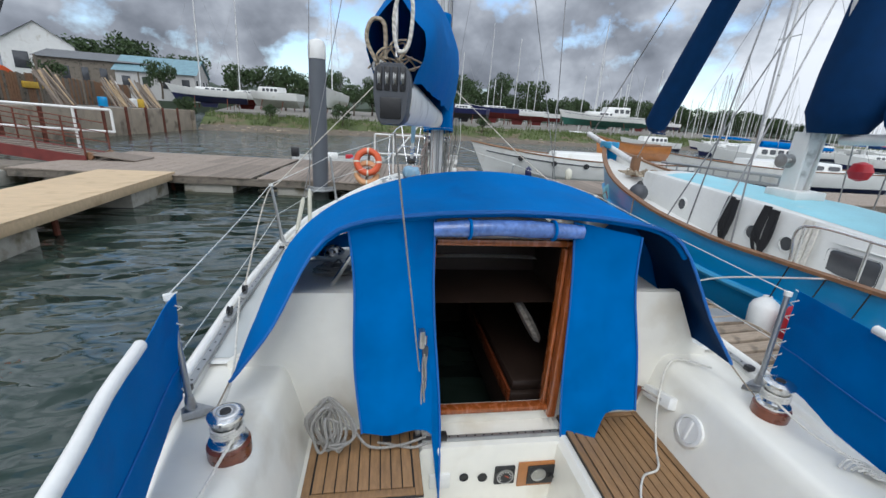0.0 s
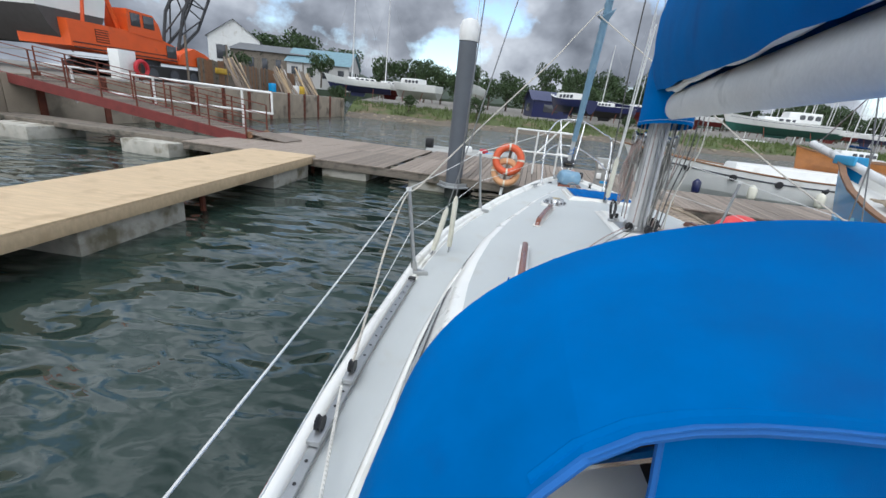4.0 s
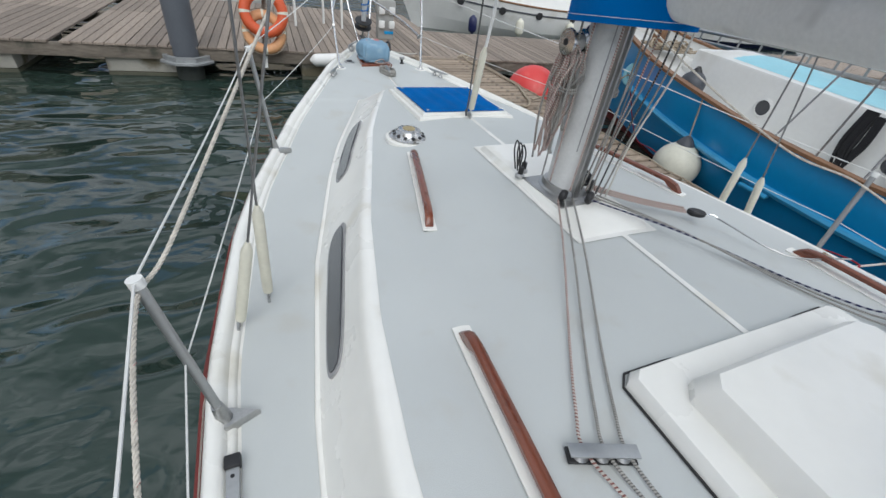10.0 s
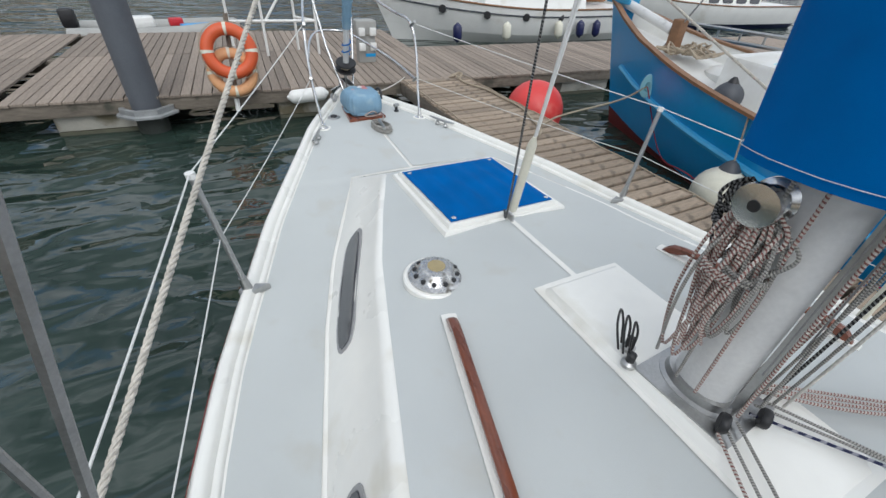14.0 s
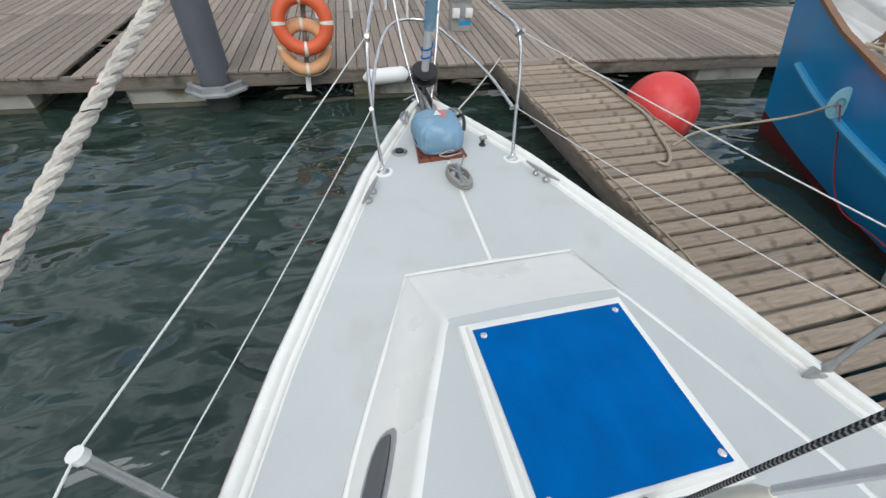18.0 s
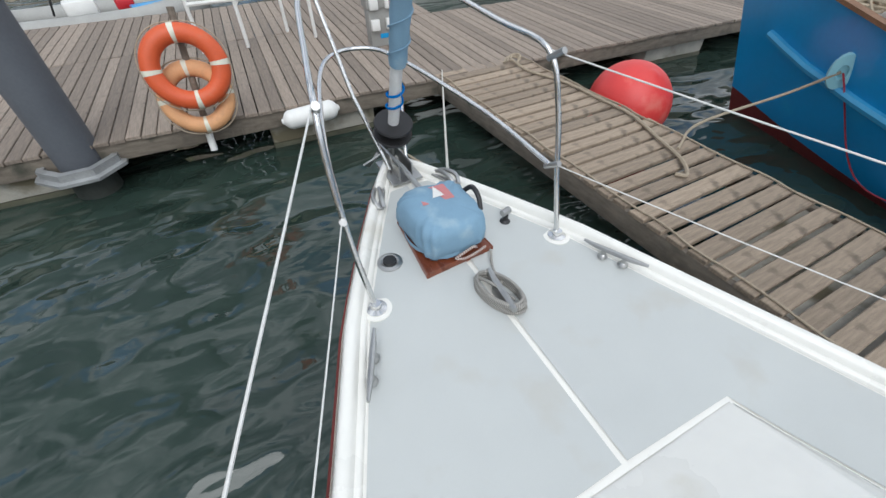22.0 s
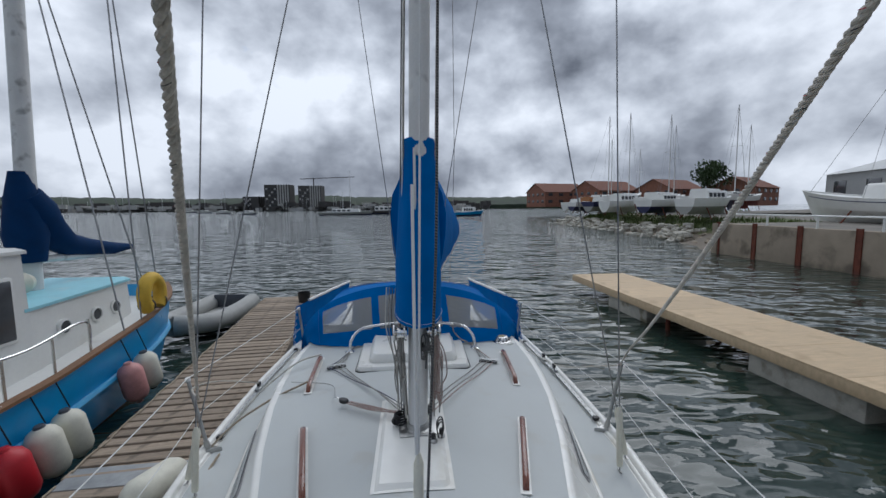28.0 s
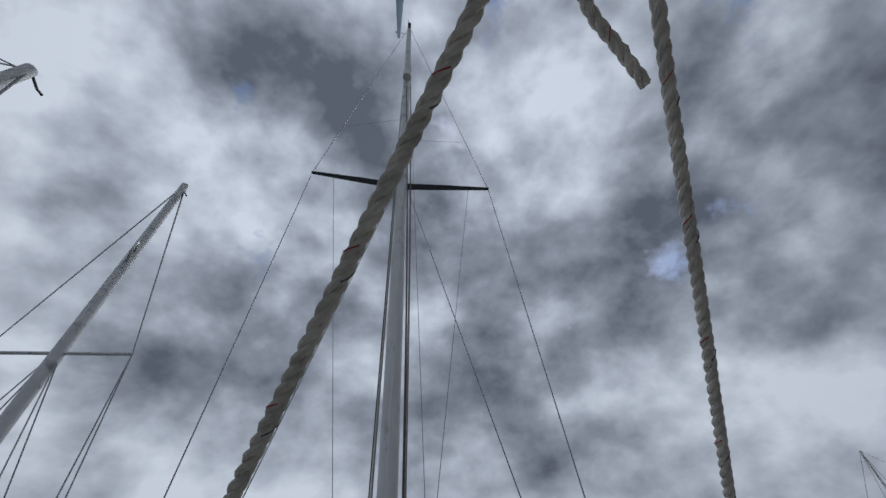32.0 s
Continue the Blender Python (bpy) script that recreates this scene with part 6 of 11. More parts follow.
solo("stay_sleeve", bm, WHITEP, "white plastic sleeve on the baby stay", "sleeve")
bm = B()
tube(bm, curve([(-0.02, 1.09, 1.46), (-0.03, 1.05, 1.5), (-0.07, 0.98, 2.3), (-0.10, 0.9, 3.1), (-0.14, 0.6, 5.5), (mx(9.5), 0.1, 9.5)], 8), 0.0056, 6)
solo("pole_lift", bm, ROPE_B, "black and white braided line beside the baby stay", "rope")


def mast_ropes():
    rnd = random.Random(12)
    mats = [(ROPE_R, "red flecked"), (ROPE_G, "grey flecked"), (ROPE_G, "grey flecked"), (ROPE_W, "white"), (ROPE_B, "black and white")]
    for i, (x, y, top) in enumerate(((-0.10, -0.03, 12.3), (-0.105, 0.03, 12.3), (0.07, -0.02, 12.3), (0.075, 0.04, 9.8), (0.085, 0.0, 12.3), (-0.06, -0.13, 12.2), (0.03, -0.14, 12.2))):
        bm = B()
        m, nm = mats[i % 5]
        tube(bm, curve([(MX + x, y, 1.52), (MX + x * 1.15, y, 2.4), (mx(6.5) + x, y - 0.02, 6.5), (mx(top) + x * 0.4, -0.08, top)], 8), 0.0043, 6)
        solo("halyard", bm, m, nm + " halyard running up the mast", "rope", "halyards")
    for k in range(6):
        m, nm = mats[(1, 0, 2, 4, 1, 3)[k]]
        x, y = MX + 0.075 + 0.014 * k, -0.07 - 0.018 * k
        bm = B()
        tube(bm, curve([(x - 0.01, y, 1.48), (x + 0.012 * math.sin(k * 2.1), y - 0.02, 1.75), (x + 0.02 + 0.008 * k, y - 0.035, 2.05), (x + 0.02 + 0.006 * k, y - 0.05, 2.32)], 6), 0.0042, 6)
        solo("halyard_tail", bm, m, nm + " line led up behind the mast under the cover", "rope", "halyards")
    for k, (x, y, z1) in enumerate(((-0.155, 0.05, 1.66), (-0.14, 0.10, 1.58), (-0.17, 0.0, 1.72))):
        bm = B()
        tube(bm, curve([(MX - 0.10, y * 0.6, 2.06), (MX + x, y, 1.95), (MX + x - 0.01 * k, y + 0.01, 1.8), (MX + x + 0.008 * math.sin(k), y, z1)], 5), 0.0044, 6)
        solo("line_tail", bm, mats[k % 2][0], mats[k % 2][1] + " rope tail hanging beside the mast", "rope", "halyards")
    bm = B()
    tube(bm, curve([(MX + 0.11 + 0.035 * math.cos(k * 0.8), 0.0 + 0.05 * math.sin(k * 0.8), 1.475 + 0.0022 * k) for k in range(30)], 3), 0.006, 6)
    solo("line_coil", bm, ROPE_BK, "small coil of black line at the mast foot", "rope")
    # hanks of spare halyard: loose crossing loops hung over the winches
    for x, y, z0, z1, m, n in ((-0.125, 0.06, 2.10, 1.66, ROPE_R, 12), (-0.115, 0.02, 2.06, 1.74, ROPE_G, 7), (0.11, 0.02, 2.06, 1.70, ROPE_G, 7), (-0.06, 0.115, 2.10, 1.84, ROPE_B, 6)):
        bm = B()
        for k in range(n):
            w, dx, dy = rnd.uniform(0.012, 0.055), rnd.uniform(-0.022, 0.022), rnd.uniform(-0.03, 0.03)
            zb, q = z1 + rnd.uniform(-0.06, 0.20), rnd.uniform(-0.03, 0.03)
            tube(bm, curve([(MX + x * 0.9 + dx * 0.4, y + dy * 0.4 - 0.012, z0 - 0.01), (MX + x + dx + q * 0.4, y + dy - w, z0 - 0.28 * (z0 - zb)), (MX + x + dx * 1.6, y + dy - w * 0.7 + q, z0 - 0.7 * (z0 - zb)),
                            (MX + x + dx + q * 0.3, y + dy + q, zb), (MX + x + dx * 0.6, y + dy + w * 0.9 + q * 0.5, z0 - 0.65 * (z0 - zb)), (MX + x - q * 0.5, y + dy + w * 0.8, z0 - 0.25 * (z0 - zb)), (MX + x * 0.9 + dx * 0.4, y + dy * 0.4 + 0.012, z0)], 5), 0.0046, 5)
        for q in (0.0, 0.012):
            tube(bm, [(MX + x + 0.034 * math.cos(a), y + 0.05 * math.sin(a), (z0 * 1.3 + z1) / 2.3 + q + 0.01 * math.sin(a + 1)) for a in np.linspace(0, 6.3, 14)], 0.005, 5)
        solo("rope_hank", bm, m, "loose hank of flecked halyard hung on the mast winch", "rope", "halyard hanks")
    bm = B()
    for k in range(3):
        tube(bm, curve([(MX - 0.14, 0.16 + k * 0.02, 1.47), (MX - 0.15, 0.17 + k * 0.03, 1.56), (MX - 0.13, 0.19 + k * 0.03, 1.60), (MX - 0.11, 0.18 + k * 0.03, 1.55), (MX - 0.12, 0.17 + k * 0.02, 1.48)], 4), 0.004, 5)
    solo("cable_loop", bm, BLACKP, "loops of black cable at the mast foot", "cable")
    for x, y in ((-0.16, 0.15), (-0.11, 0.20)):
        p = thing("cable_plug", (x, y, 1.45), "grey deck cable gland at the mast foot", "deck fitting", "cable glands")
        part("flange", lathe(B(), [(0.024, 0), (0.024, 0.012), (0.014, 0.02)], 14, Matrix.Translation((x, y, 1.449))), STEEL_D, p)
        part("plug", lathe(B(), [(0.014, 0.018), (0.014, 0.05), (0.008, 0.055)], 12, Matrix.Translation((x, y, 1.449))), BLACKP, p)
    for i, (x, y) in enumerate(((0.11, -0.06), (0.12, 0.0), (-0.10, -0.12), (0.02, -0.16))):
        b = thing("foot_block", (x, y, 1.46), "small black turning block at the mast foot", "block", "mast foot blocks")
        part("shell", lathe(B(), [(0.01, -0.012), (0.026, -0.012), (0.03, -0.006), (0.03, 0.006), (0.026, 0.012), (0.01, 0.012)], 16, Matrix.Translation((x, y, 1.487)) @ Matrix.Rotation(math.pi / 2, 4, "X") @ Matrix.Rotation(0.5, 4, "Y")), BLACKP, b)
        part("shackle", tube(B(), [(x, y, 1.45), (x, y, 1.47)], 0.008, 6), STEEL_D, b)


mast_ropes()


def organiser(s):
    a, b = Vector((s * 0.775, -1.09, 0)), Vector((s * 0.615, -1.15, 0))
    z = roof(0.7, -1.12) + 0.006
    c, d = (a + b) / 2, (b - a).normalized()
    root = thing("deck_organiser", (c.x, c.y, z), "alloy and black three-sheave deck organiser", "deck organiser", "deck organisers")
    ang = math.degrees(math.atan2(d.y, d.x))
    part("base", box(B(), (c.x, c.y, z + 0.006), (0.17, 0.04, 0.008), ang, 0.002), BLACKP, root)
    part("top_plate", box(B(), (c.x, c.y, z + 0.030), (0.17, 0.034, 0.004), ang, 0.001), ALU, root)
    for k in (-0.052, 0, 0.052):
        p = c + d * k
        part("sheave", lathe(B(), [(0.019, 0.008), (0.02, 0.010), (0.014, 0.018), (0.02, 0.026), (0.019, 0.028)], 16, Matrix.Translation((p.x, p.y, z))), STEEL_D, root)
        m = (ROPE_R if k < 0 else ROPE_G) if s < 0 else (ROPE_N if k < 0 else ROPE_G)
        zz = lambda x, y: roof(abs(x), y) + 0.018
        p0 = Vector((MX + s * 0.07 + k * 0.8, -0.12 - 0.2 * abs(k), 1.475))
        pts = [p0, Vector((*(p0.xy.lerp(p.xy, 0.35)), 1.47))] + [Vector((*(p0.xy.lerp(p.xy, t)), zz(*p0.xy.lerp(p.xy, t)))) for t in (0.7, 0.9)] + [Vector((p.x + 0.012, p.y, z + 0.018))]
        e = Vector((s * 0.60 + k * s * 0.2, -1.62, 0))
        pts += [Vector((*(p.xy.lerp(e.xy, t)), zz(*p.xy.lerp(e.xy, t)))) for t in (0.3, 0.65, 1.0)]
        bm = B()
        tube(bm, curve(pts, 5), 0.0043, 6)
        solo("control_line", bm, m, ("red flecked" if m is ROPE_R else "navy" if m is ROPE_N else "grey flecked") + " control line led aft over the coachroof", "rope", "control lines")


for s in (-1, 1):
    organiser(s)


# four-part tackle stretched from the mast foot over the starboard half of the roof
def vang_tackle():
    a, b, c = Vector((0.10, -0.09, 1.485)), Vector((0.47, -0.325, 1.462)), Vector((0.69, -1.10, 1.44))
    t = thing("vang_tackle", a, "flecked rope tackle with black block stretched from the mast foot", "tackle")
    side = Vector((0.53, 0.85, 0))
    for k in range(4):
        o = side * (0.013 * (k - 1.5))
        part("fall", tube(B(), curve([a + o * 0.5 + Vector((0, 0, 0.012 * (k % 2))), a.lerp(b, 0.5) + o * 1.3 + Vector((0, 0, -0.004)), b + o + Vector((0, 0, 0.004 * (k % 2)))], 5), 0.0048, 6), ROPE_R, t)
    m = Matrix.Translation(b.lerp(Vector((0.55, -0.39, 1.46)), 0.5) + Vector((0, 0, 0.002))) @ Matrix.Rotation(math.atan2(-0.06, 0.08), 4, "Z")
    part("block_shell", lathe(B(), [(0.004, -0.013), (0.022, -0.013), (0.027, -0.007), (0.027, 0.007), (0.022, 0.013), (0.004, 0.013)], 16, m @ Matrix.Diagonal((1.6, 1, 1, 1))), BLACKP, t, "black block shell")
    part("shackle", tube(B(), curve([(0.545, -0.385, 1.462), (0.565, -0.40, 1.47), (0.585, -0.42, 1.462)], 4), 0.004, 6), STEEL, t, "steel shackle")
    part("pennant", tube(B(), curve([(0.58, -0.415, 1.462), (0.67, -0.70, 1.44), (1.0, -0.80, 1.43)], 5), 0.004, 6), STEEL_D, t, "thin steel pennant")


vang_tackle()


def boom():
    root = thing("boom", (-0.25, -1.7, 2.2), "grey aluminium boom swung slightly to port", "boom")
    a, b = Vector((MX - 0.02, -0.12, 2.30)), Vector((-0.582, -3.22, 2.36))
    d = (b - a).normalized()
    side = Vector((-d.y, d.x, 0)).normalized()
    oval = [(0.052 * math.cos(t), 0.080 * math.sin(t)) for t in np.linspace(0, 2 * math.pi, 25)[:-1]]
    part("spar", ring_loft(B(), [[p + side * x + Vector((0, 0, z)) for x, z in oval] for p in (a, b)]), ALU_W, root)
    rrect = [(0.048 * math.copysign(min(1, 1.22 * abs(math.cos(t))), math.cos(t)), 0.078 * math.copysign(min(1, 1.22 * abs(math.sin(t))), math.sin(t))) for t in np.linspace(0, 2 * math.pi, 25)[:-1]]
    e = part("end_cap", ring_loft(B(), [[b + d * k + side * x * sc * (0.8 + 0.2 * min(1, (z + 0.078) / 0.08)) + Vector((0, 0, z * sc)) for x, z in rrect] for k, sc in ((-0.05, 0.99), (0.02, 1.03), (0.075, 1.05), (0.085, 1.0))]), DARKG, root, "dark cast boom end fitting")
    fm = Matrix.Translation(b + d * 0.086) @ Matrix((side, Vector((0, 0, 1)), d)).transposed().to_4x4()
    part("hollow", box(B(), ZERO, (0.058, 0.056, 0.006), m=fm @ Matrix.Translation((0, -0.036, 0)), bevel=0.0028), BLACKP, e, "dark hollow of the casting")
    for k in range(4):
        x = 0.0215 * (k - 1.5)
        sl = part("sheave_slot", box(B(), ZERO, (0.016, 0.062, 0.006), m=fm @ Matrix.Translation((x, 0.040, 0)), bevel=0.0025), BLACKP, e, "dark sheave slot")
        part("outhaul_sheave", lathe(B(), [(0.027, -0.0045), (0.023, 0), (0.027, 0.0045)], 16, fm @ Matrix.Translation((x, 0.040, -0.017)) @ Matrix.Rotation(math.pi / 2, 4, "Y")), STEEL_D, sl)
    c = thing("sail_cover", (-0.25, -1.7, 2.3), "bright blue canvas sail cover over the flaked mainsail", "sail cover")
    rings, seam, seam2 = [], [], []
    n = 34
    for i in range(n + 1):
        t = i / n
        p = a.lerp(b, t * 1.0)
        h = 0.62 * (1 - t) ** 0.8 + 0.24 + 0.03 * math.sin(t * 23)
        w = 0.095 * (1 - t) ** 0.5 + 0.085
        ring = []
        for k in range(20):
            ang = -0.3 * math.pi + (1.6 * math.pi) * k / 19
            x = w * math.cos(ang) * (1 if math.sin(ang) < 0.3 else (1.25 - 0.8 * math.sin(ang)))
            z = 0.03 + h * 0.5 + h * 0.55 * math.sin(ang) - 0.0
            z = max(z, -0.02 - 0.05 * (1 - t))
            q = p + side * (x + 0.012 * noise.noise((i * 0.35, k * 0.5, 1))) + Vector((0, 0, z + 0.02 * noise.noise((i * 0.3, k * 0.4, 5))))
            ring.append(q)
        rings.append(ring)
        seam.append(ring[1] + side * 0.004)
    mid = sum(rings[0], Vector()) / len(rings[0])
    bm = B()
    ring_loft(bm, [[mid.lerp(q, 0.05) for q in rings[0]]] + rings, False, False)
    bmesh.ops.solidify(bm, geom=bm.faces[:], thickness=0.004)
    part("boom_cover", bm, CANVAS, c, sharp=80)
    # the collar wrapped round the mast
    rings = []
    for z, w, l in ((2.175, 0.15, 0.225), (2.26, 0.145, 0.225), (2.5, 0.145, 0.25), (2.8, 0.13, 0.21), (3.05, 0.12, 0.16), (3.18, 0.095, 0.125), (3.24, 0.098, 0.13), (3.27, 0.092, 0.12)):
        ring = []
        for k in range(30):
            ang = 2 * math.pi * k / 30
            r = 1 + 0.05 * noise.noise((3 * math.cos(ang), 3 * math.sin(ang), z * 4))
            ring.append(Vector((mx(z) + w * r * math.cos(ang), -0.06 - (0.02 if z < 2.9 else 0) + (l + (0.05 if z < 2.9 else 0)) * r * math.sin(ang), z - (0.028 * math.sin(ang) if z < 2.3 else 0))))
        rings.append(ring)
    bm = B()
    ring_loft(bm, rings, True, False)
    bmesh.ops.solidify(bm, geom=bm.faces[:], thickness=0.004)
    part("mast_collar", bm, CANVAS, c, sharp=80)
    bm = B()
    tube(bm, [rings[0][k % 30] * 0.75 + rings[1][k % 30] * 0.25 + Vector((rings[0][k % 30].x - MX, rings[0][k % 30].y + 0.1, 0)).normalized() * 0.004 for k in range(31)], 0.0011, 4)
    part("stitching", bm, WIREW, c, "white hem stitching")
    bm = B()
    tube(bm, [(MX, 0.17, 2.15), (MX, 0.20, 2.5), (MX, 0.16, 2.8), (MX, 0.09, 3.2)], 0.008, 6)
    part("zip", bm, WIREW, c, "pale front zip")
    bm = B()
    ang = math.degrees(math.atan2(d.y, d.x))
    s_pts = [a.lerp(b, t) + side * -0.058 + Vector((0, 0, 0.085 + 0.02 * noise.noise((t * 9, 0, 0)))) for t in np.linspace(0.06, 0.99, 22)]
    tube(bm, s_pts, [0.019 + 0.010 * noise.noise((i * 0.8, 3, 3)) for i in range(22)], 8)
    solo("mainsail_foot", bm, WHITEP, "folded white sailcloth showing between cover and boom", "sail")
    # boom end gear: mainsheet and topping lift
    bm = B()
    tube(bm, [b + Vector((0, -0.05, 0.1)), b + Vector((0.0, 0.3, 1.2)), (mx(M_TOP), -0.3, M_TOP)], 0.004, 6)
    solo("topping_lift", bm, WIRE, "thin wire topping lift from the boom end", "rigging wire")
    bm = B()
    m0 = b + Vector((0.0, -0.02, -0.10))
    m1 = Vector((-0.385, -2.69, 0.66))
    tube(bm, [m0, m1 + Vector((-0.042, -0.145, 0.49))], 0.0034, 6)
    for k in range(3):
        tube(bm, curve([m1 + Vector((0.009 * math.cos(2.1 * k + 5 * t), 0.009 * math.sin(2.1 * k + 5 * t), 0.5 - 0.42 * t)) for t in np.linspace(0, 1, 12)], 2), 0.0055, 6)
    k_ = thing("sheet_block", m1 + Vector((0, 0, 0.47)), "small grey mainsheet block above the traveller", "block")
    part("shell", box(B(), m1 + Vector((0, 0, 0.51)), (0.030, 0.022, 0.06), 0, 0.008), DARKG, k_)
    part("shackle", tube(B(), [m1 + Vector((0, 0, 0.55)), m1 + Vector((0, 0, 0.60))], 0.007, 6), STEEL, k_)
    solo("mainsheet", bm, ROPE_G, "grey flecked mainsheet from boom end to traveller", "rope")
    g = thing("sheet_snap_shackle", b + Vector((0, 0, 0.1)), "loop of white rope with a red whipping at the boom end", "rope")
    part("loop", tube(B(), curve([b + d * 0.05 + side * 0.02 + Vector((0, 0, z)) + side * x for x, z in ((0, 0.42), (0.015, 0.3), (0.03, 0.22), (0.02, 0.13), (-0.01, 0.12), (-0.02, 0.2), (0, 0.29))], 5), 0.0055, 6), ROPE_W, g)
    part("whipping", tube(B(), [b + d * 0.05 + side * 0.03 + Vector((0, 0, 0.30)), b + d * 0.05 + side * 0.025 + Vector((0, 0, 0.35))], 0.012, 8), REDP, g, "red whipping")
    bm = B()
    rnd = random.Random(6)
    for k in range(9):
        c0 = b + d * rnd.uniform(-0.10, 0.03) - side * rnd.uniform(-0.03, 0.07) + Vector((0, 0, 0.09))
        tube(bm, curve([c0, c0 + Vector((rnd.uniform(-0.05, 0.05), rnd.uniform(-0.04, 0.04), rnd.uniform(0.02, 0.07))), c0 + Vector((rnd.uniform(-0.06, 0.06), rnd.uniform(-0.05, 0.05), rnd.uniform(0.0, 0.05))), c0 + Vector((rnd.uniform(-0.03, 0.03), 0.02, -0.01))], 5), 0.0032, 5)
    tube(bm, curve([b - side * 0.05 + Vector((0, 0, 0.08)), b - side * 0.085 + Vector((0, 0, 0.15)), b - side * 0.07 + Vector((0, 0, 0.20)), b - side * 0.035 + Vector((0, 0, 0.19)), b - side * 0.03 + Vector((0, 0, 0.10))], 6), 0.006, 6)
    solo("outhaul_lashing", bm, ROPE_T, "tangle of tan outhaul line at the boom end", "rope")


boom()


def laid_rope(pts, r, label, name="jib_sheet"):
    """Three strands twisted round a smooth path."""
    pts = curve(pts, 14)
    root = thing(name, pts[0], label, "rope", "jib sheets")
    d, run = [0.0], 0.0
    for p, q in zip(pts, pts[1:]):
        run += (q - p).length
        d.append(run)
    n = int(run / 0.0045)
    dense = []
    for i in range(n + 1):
        s = run * i / n
        k = min(len(d) - 2, max(0, int(np.searchsorted(d, s)) - 1))
        t = (s - d[k]) / max(1e-6, d[k + 1] - d[k])
        dense.append(pts[k].lerp(pts[k + 1], t))
    side = None
    frames = []
    for i, p in enumerate(dense):
        t = (dense[min(i + 1, n)] - dense[max(i - 1, 0)]).normalized()
        side = t.orthogonal().normalized() if side is None else (side - t * side.dot(t)).normalized()
        frames.append((p, side.copy(), t.cross(side)))
    for j in range(3):
        st = []
        for i, (p, u, v) in enumerate(frames):
            a = 2 * math.pi * (j / 3 + i * 0.0045 / 0.040)
            st.append(p + 0.53 * r * (math.cos(a) * u + math.sin(a) * v))
        part("strand", tube(B(), st, 0.54 * r, 7), STRAND, root)
    # coloured marker yarns that show here and there on two of the strands
    for j, mat, word, first in ((0, ROPE_RED, "red marker yarn", 0), (1, BLACKP, "black marker yarn", 4)):
        bm = B()
        for i0 in range(first, n - 4, 27):
            seg = []
            for i in range(i0, i0 + 3):
                p, u, v = frames[i]
                a = 2 * math.pi * (j / 3 + i * 0.0045 / 0.040)
                seg.append(p + 1.05 * r * (math.cos(a) * u + math.sin(a) * v))
            tube(bm, seg, 0.10 * r, 4)
        part("marker_yarn", bm, mat, root, word)["kind"] = "stuff"


CLEW = Vector((-0.137, 2.839, 3.387))
laid_rope([CLEW + Vector((0, 0, 0.06)), (-0.19, 2.72, 3.385), (-0.231, 2.628, 3.337), (-0.307, 2.458, 3.236), (-0.382, 2.29, 3.137), (-0.501, 2.026, 2.978), (-0.69, 1.60, 2.72), (-1.03, 0.851, 2.315), (-1.30, 0.23, 1.99), (-1.568, -0.36, 1.655), (-1.645, -0.52, 1.58), (-1.632, -0.95, 1.40), (-1.59, -1.35, 1.235), (-1.545, -1.72, 1.115)], 0.0060, "thick white three-strand jib sheet on the port side")
laid_rope([CLEW, (0.192, 2.204, 2.995), (0.684, 1.252, 2.409), (1.094, 0.459, 1.92), (1.40, -0.13, 1.63), (1.60, -0.47, 1.56), (1.62, -0.95, 1.40), (1.545, -1.55, 1.115)], 0.0060, "thick white three-strand jib sheet on the starboard side")
laid_rope([CLEW + Vector((0.015, -0.10, 0.06)), (-0.166, 2.669, 3.408), (-0.199, 2.642, 3.388), (-0.228, 2.619, 3.365)], 0.0060, "short tail of the thick jib sheet below the clew")
c_ = thing("sail_clew", CLEW, "white clew patch of the furled headsail with a steel ring", "sail")
part("patch", sheet(B(), [[CLEW + Vector((-0.04, 0.0, 0.0)), CLEW + Vector((0.04, 0.0, 0.0))], [CLEW + Vector((0.10, 0.10, -0.08)), CLEW + Vector((0.20, 0.12, 0.12))]], 0.006), LBLUE_COVER, c_)
part("ring", tube(B(), [CLEW + Vector((0.025 * math.cos(a), 0, 0.025 * math.sin(a))) for a in np.linspace(0, 6.28, 14)], 0.006, 6), STEEL, c_)


# ---------------------------------------------------------------- cockpit fittings
def sheet_winch(x, y, z):
    m = Matrix.Translation((x, y, z))
    w = thing("sheet_winch", (x, y, z), "chrome sheet winch on a round wooden base", "winch", "cockpit winches")
    part("wooden_base", lathe(B(), [(0.078, -0.02), (0.08, 0.0), (0.08, 0.04), (0.072, 0.045)], 28, m), MAHOG, w, "round varnished wooden base")
    d = part("drum", lathe(B(), [(0.07, 0.045), (0.072, 0.06), (0.055, 0.068), (0.047, 0.09), (0.046, 0.125), (0.058, 0.15), (0.066, 0.16), (0.066, 0.172), (0.05, 0.182), (0.03, 0.186), (0.02, 0.182)], 32, m), STEEL, w, "polished chrome drum")
    part("handle_socket", lathe(B(), [(0.02, 0.17), (0.02, 0.1865), (0.012, 0.188)], 12, m), BLACKP, d, "dark handle socket")
    bm = B()
    tube(bm, curve([m @ Vector((0.055 * math.cos(k * 0.55), 0.055 * math.sin(k * 0.55), 0.085 + 0.0011 * k)) for k in range(34)], 2), 0.0065, 6)
    part("rope_winding", bm, ROPE_W, w, "turns of white rope on the drum")


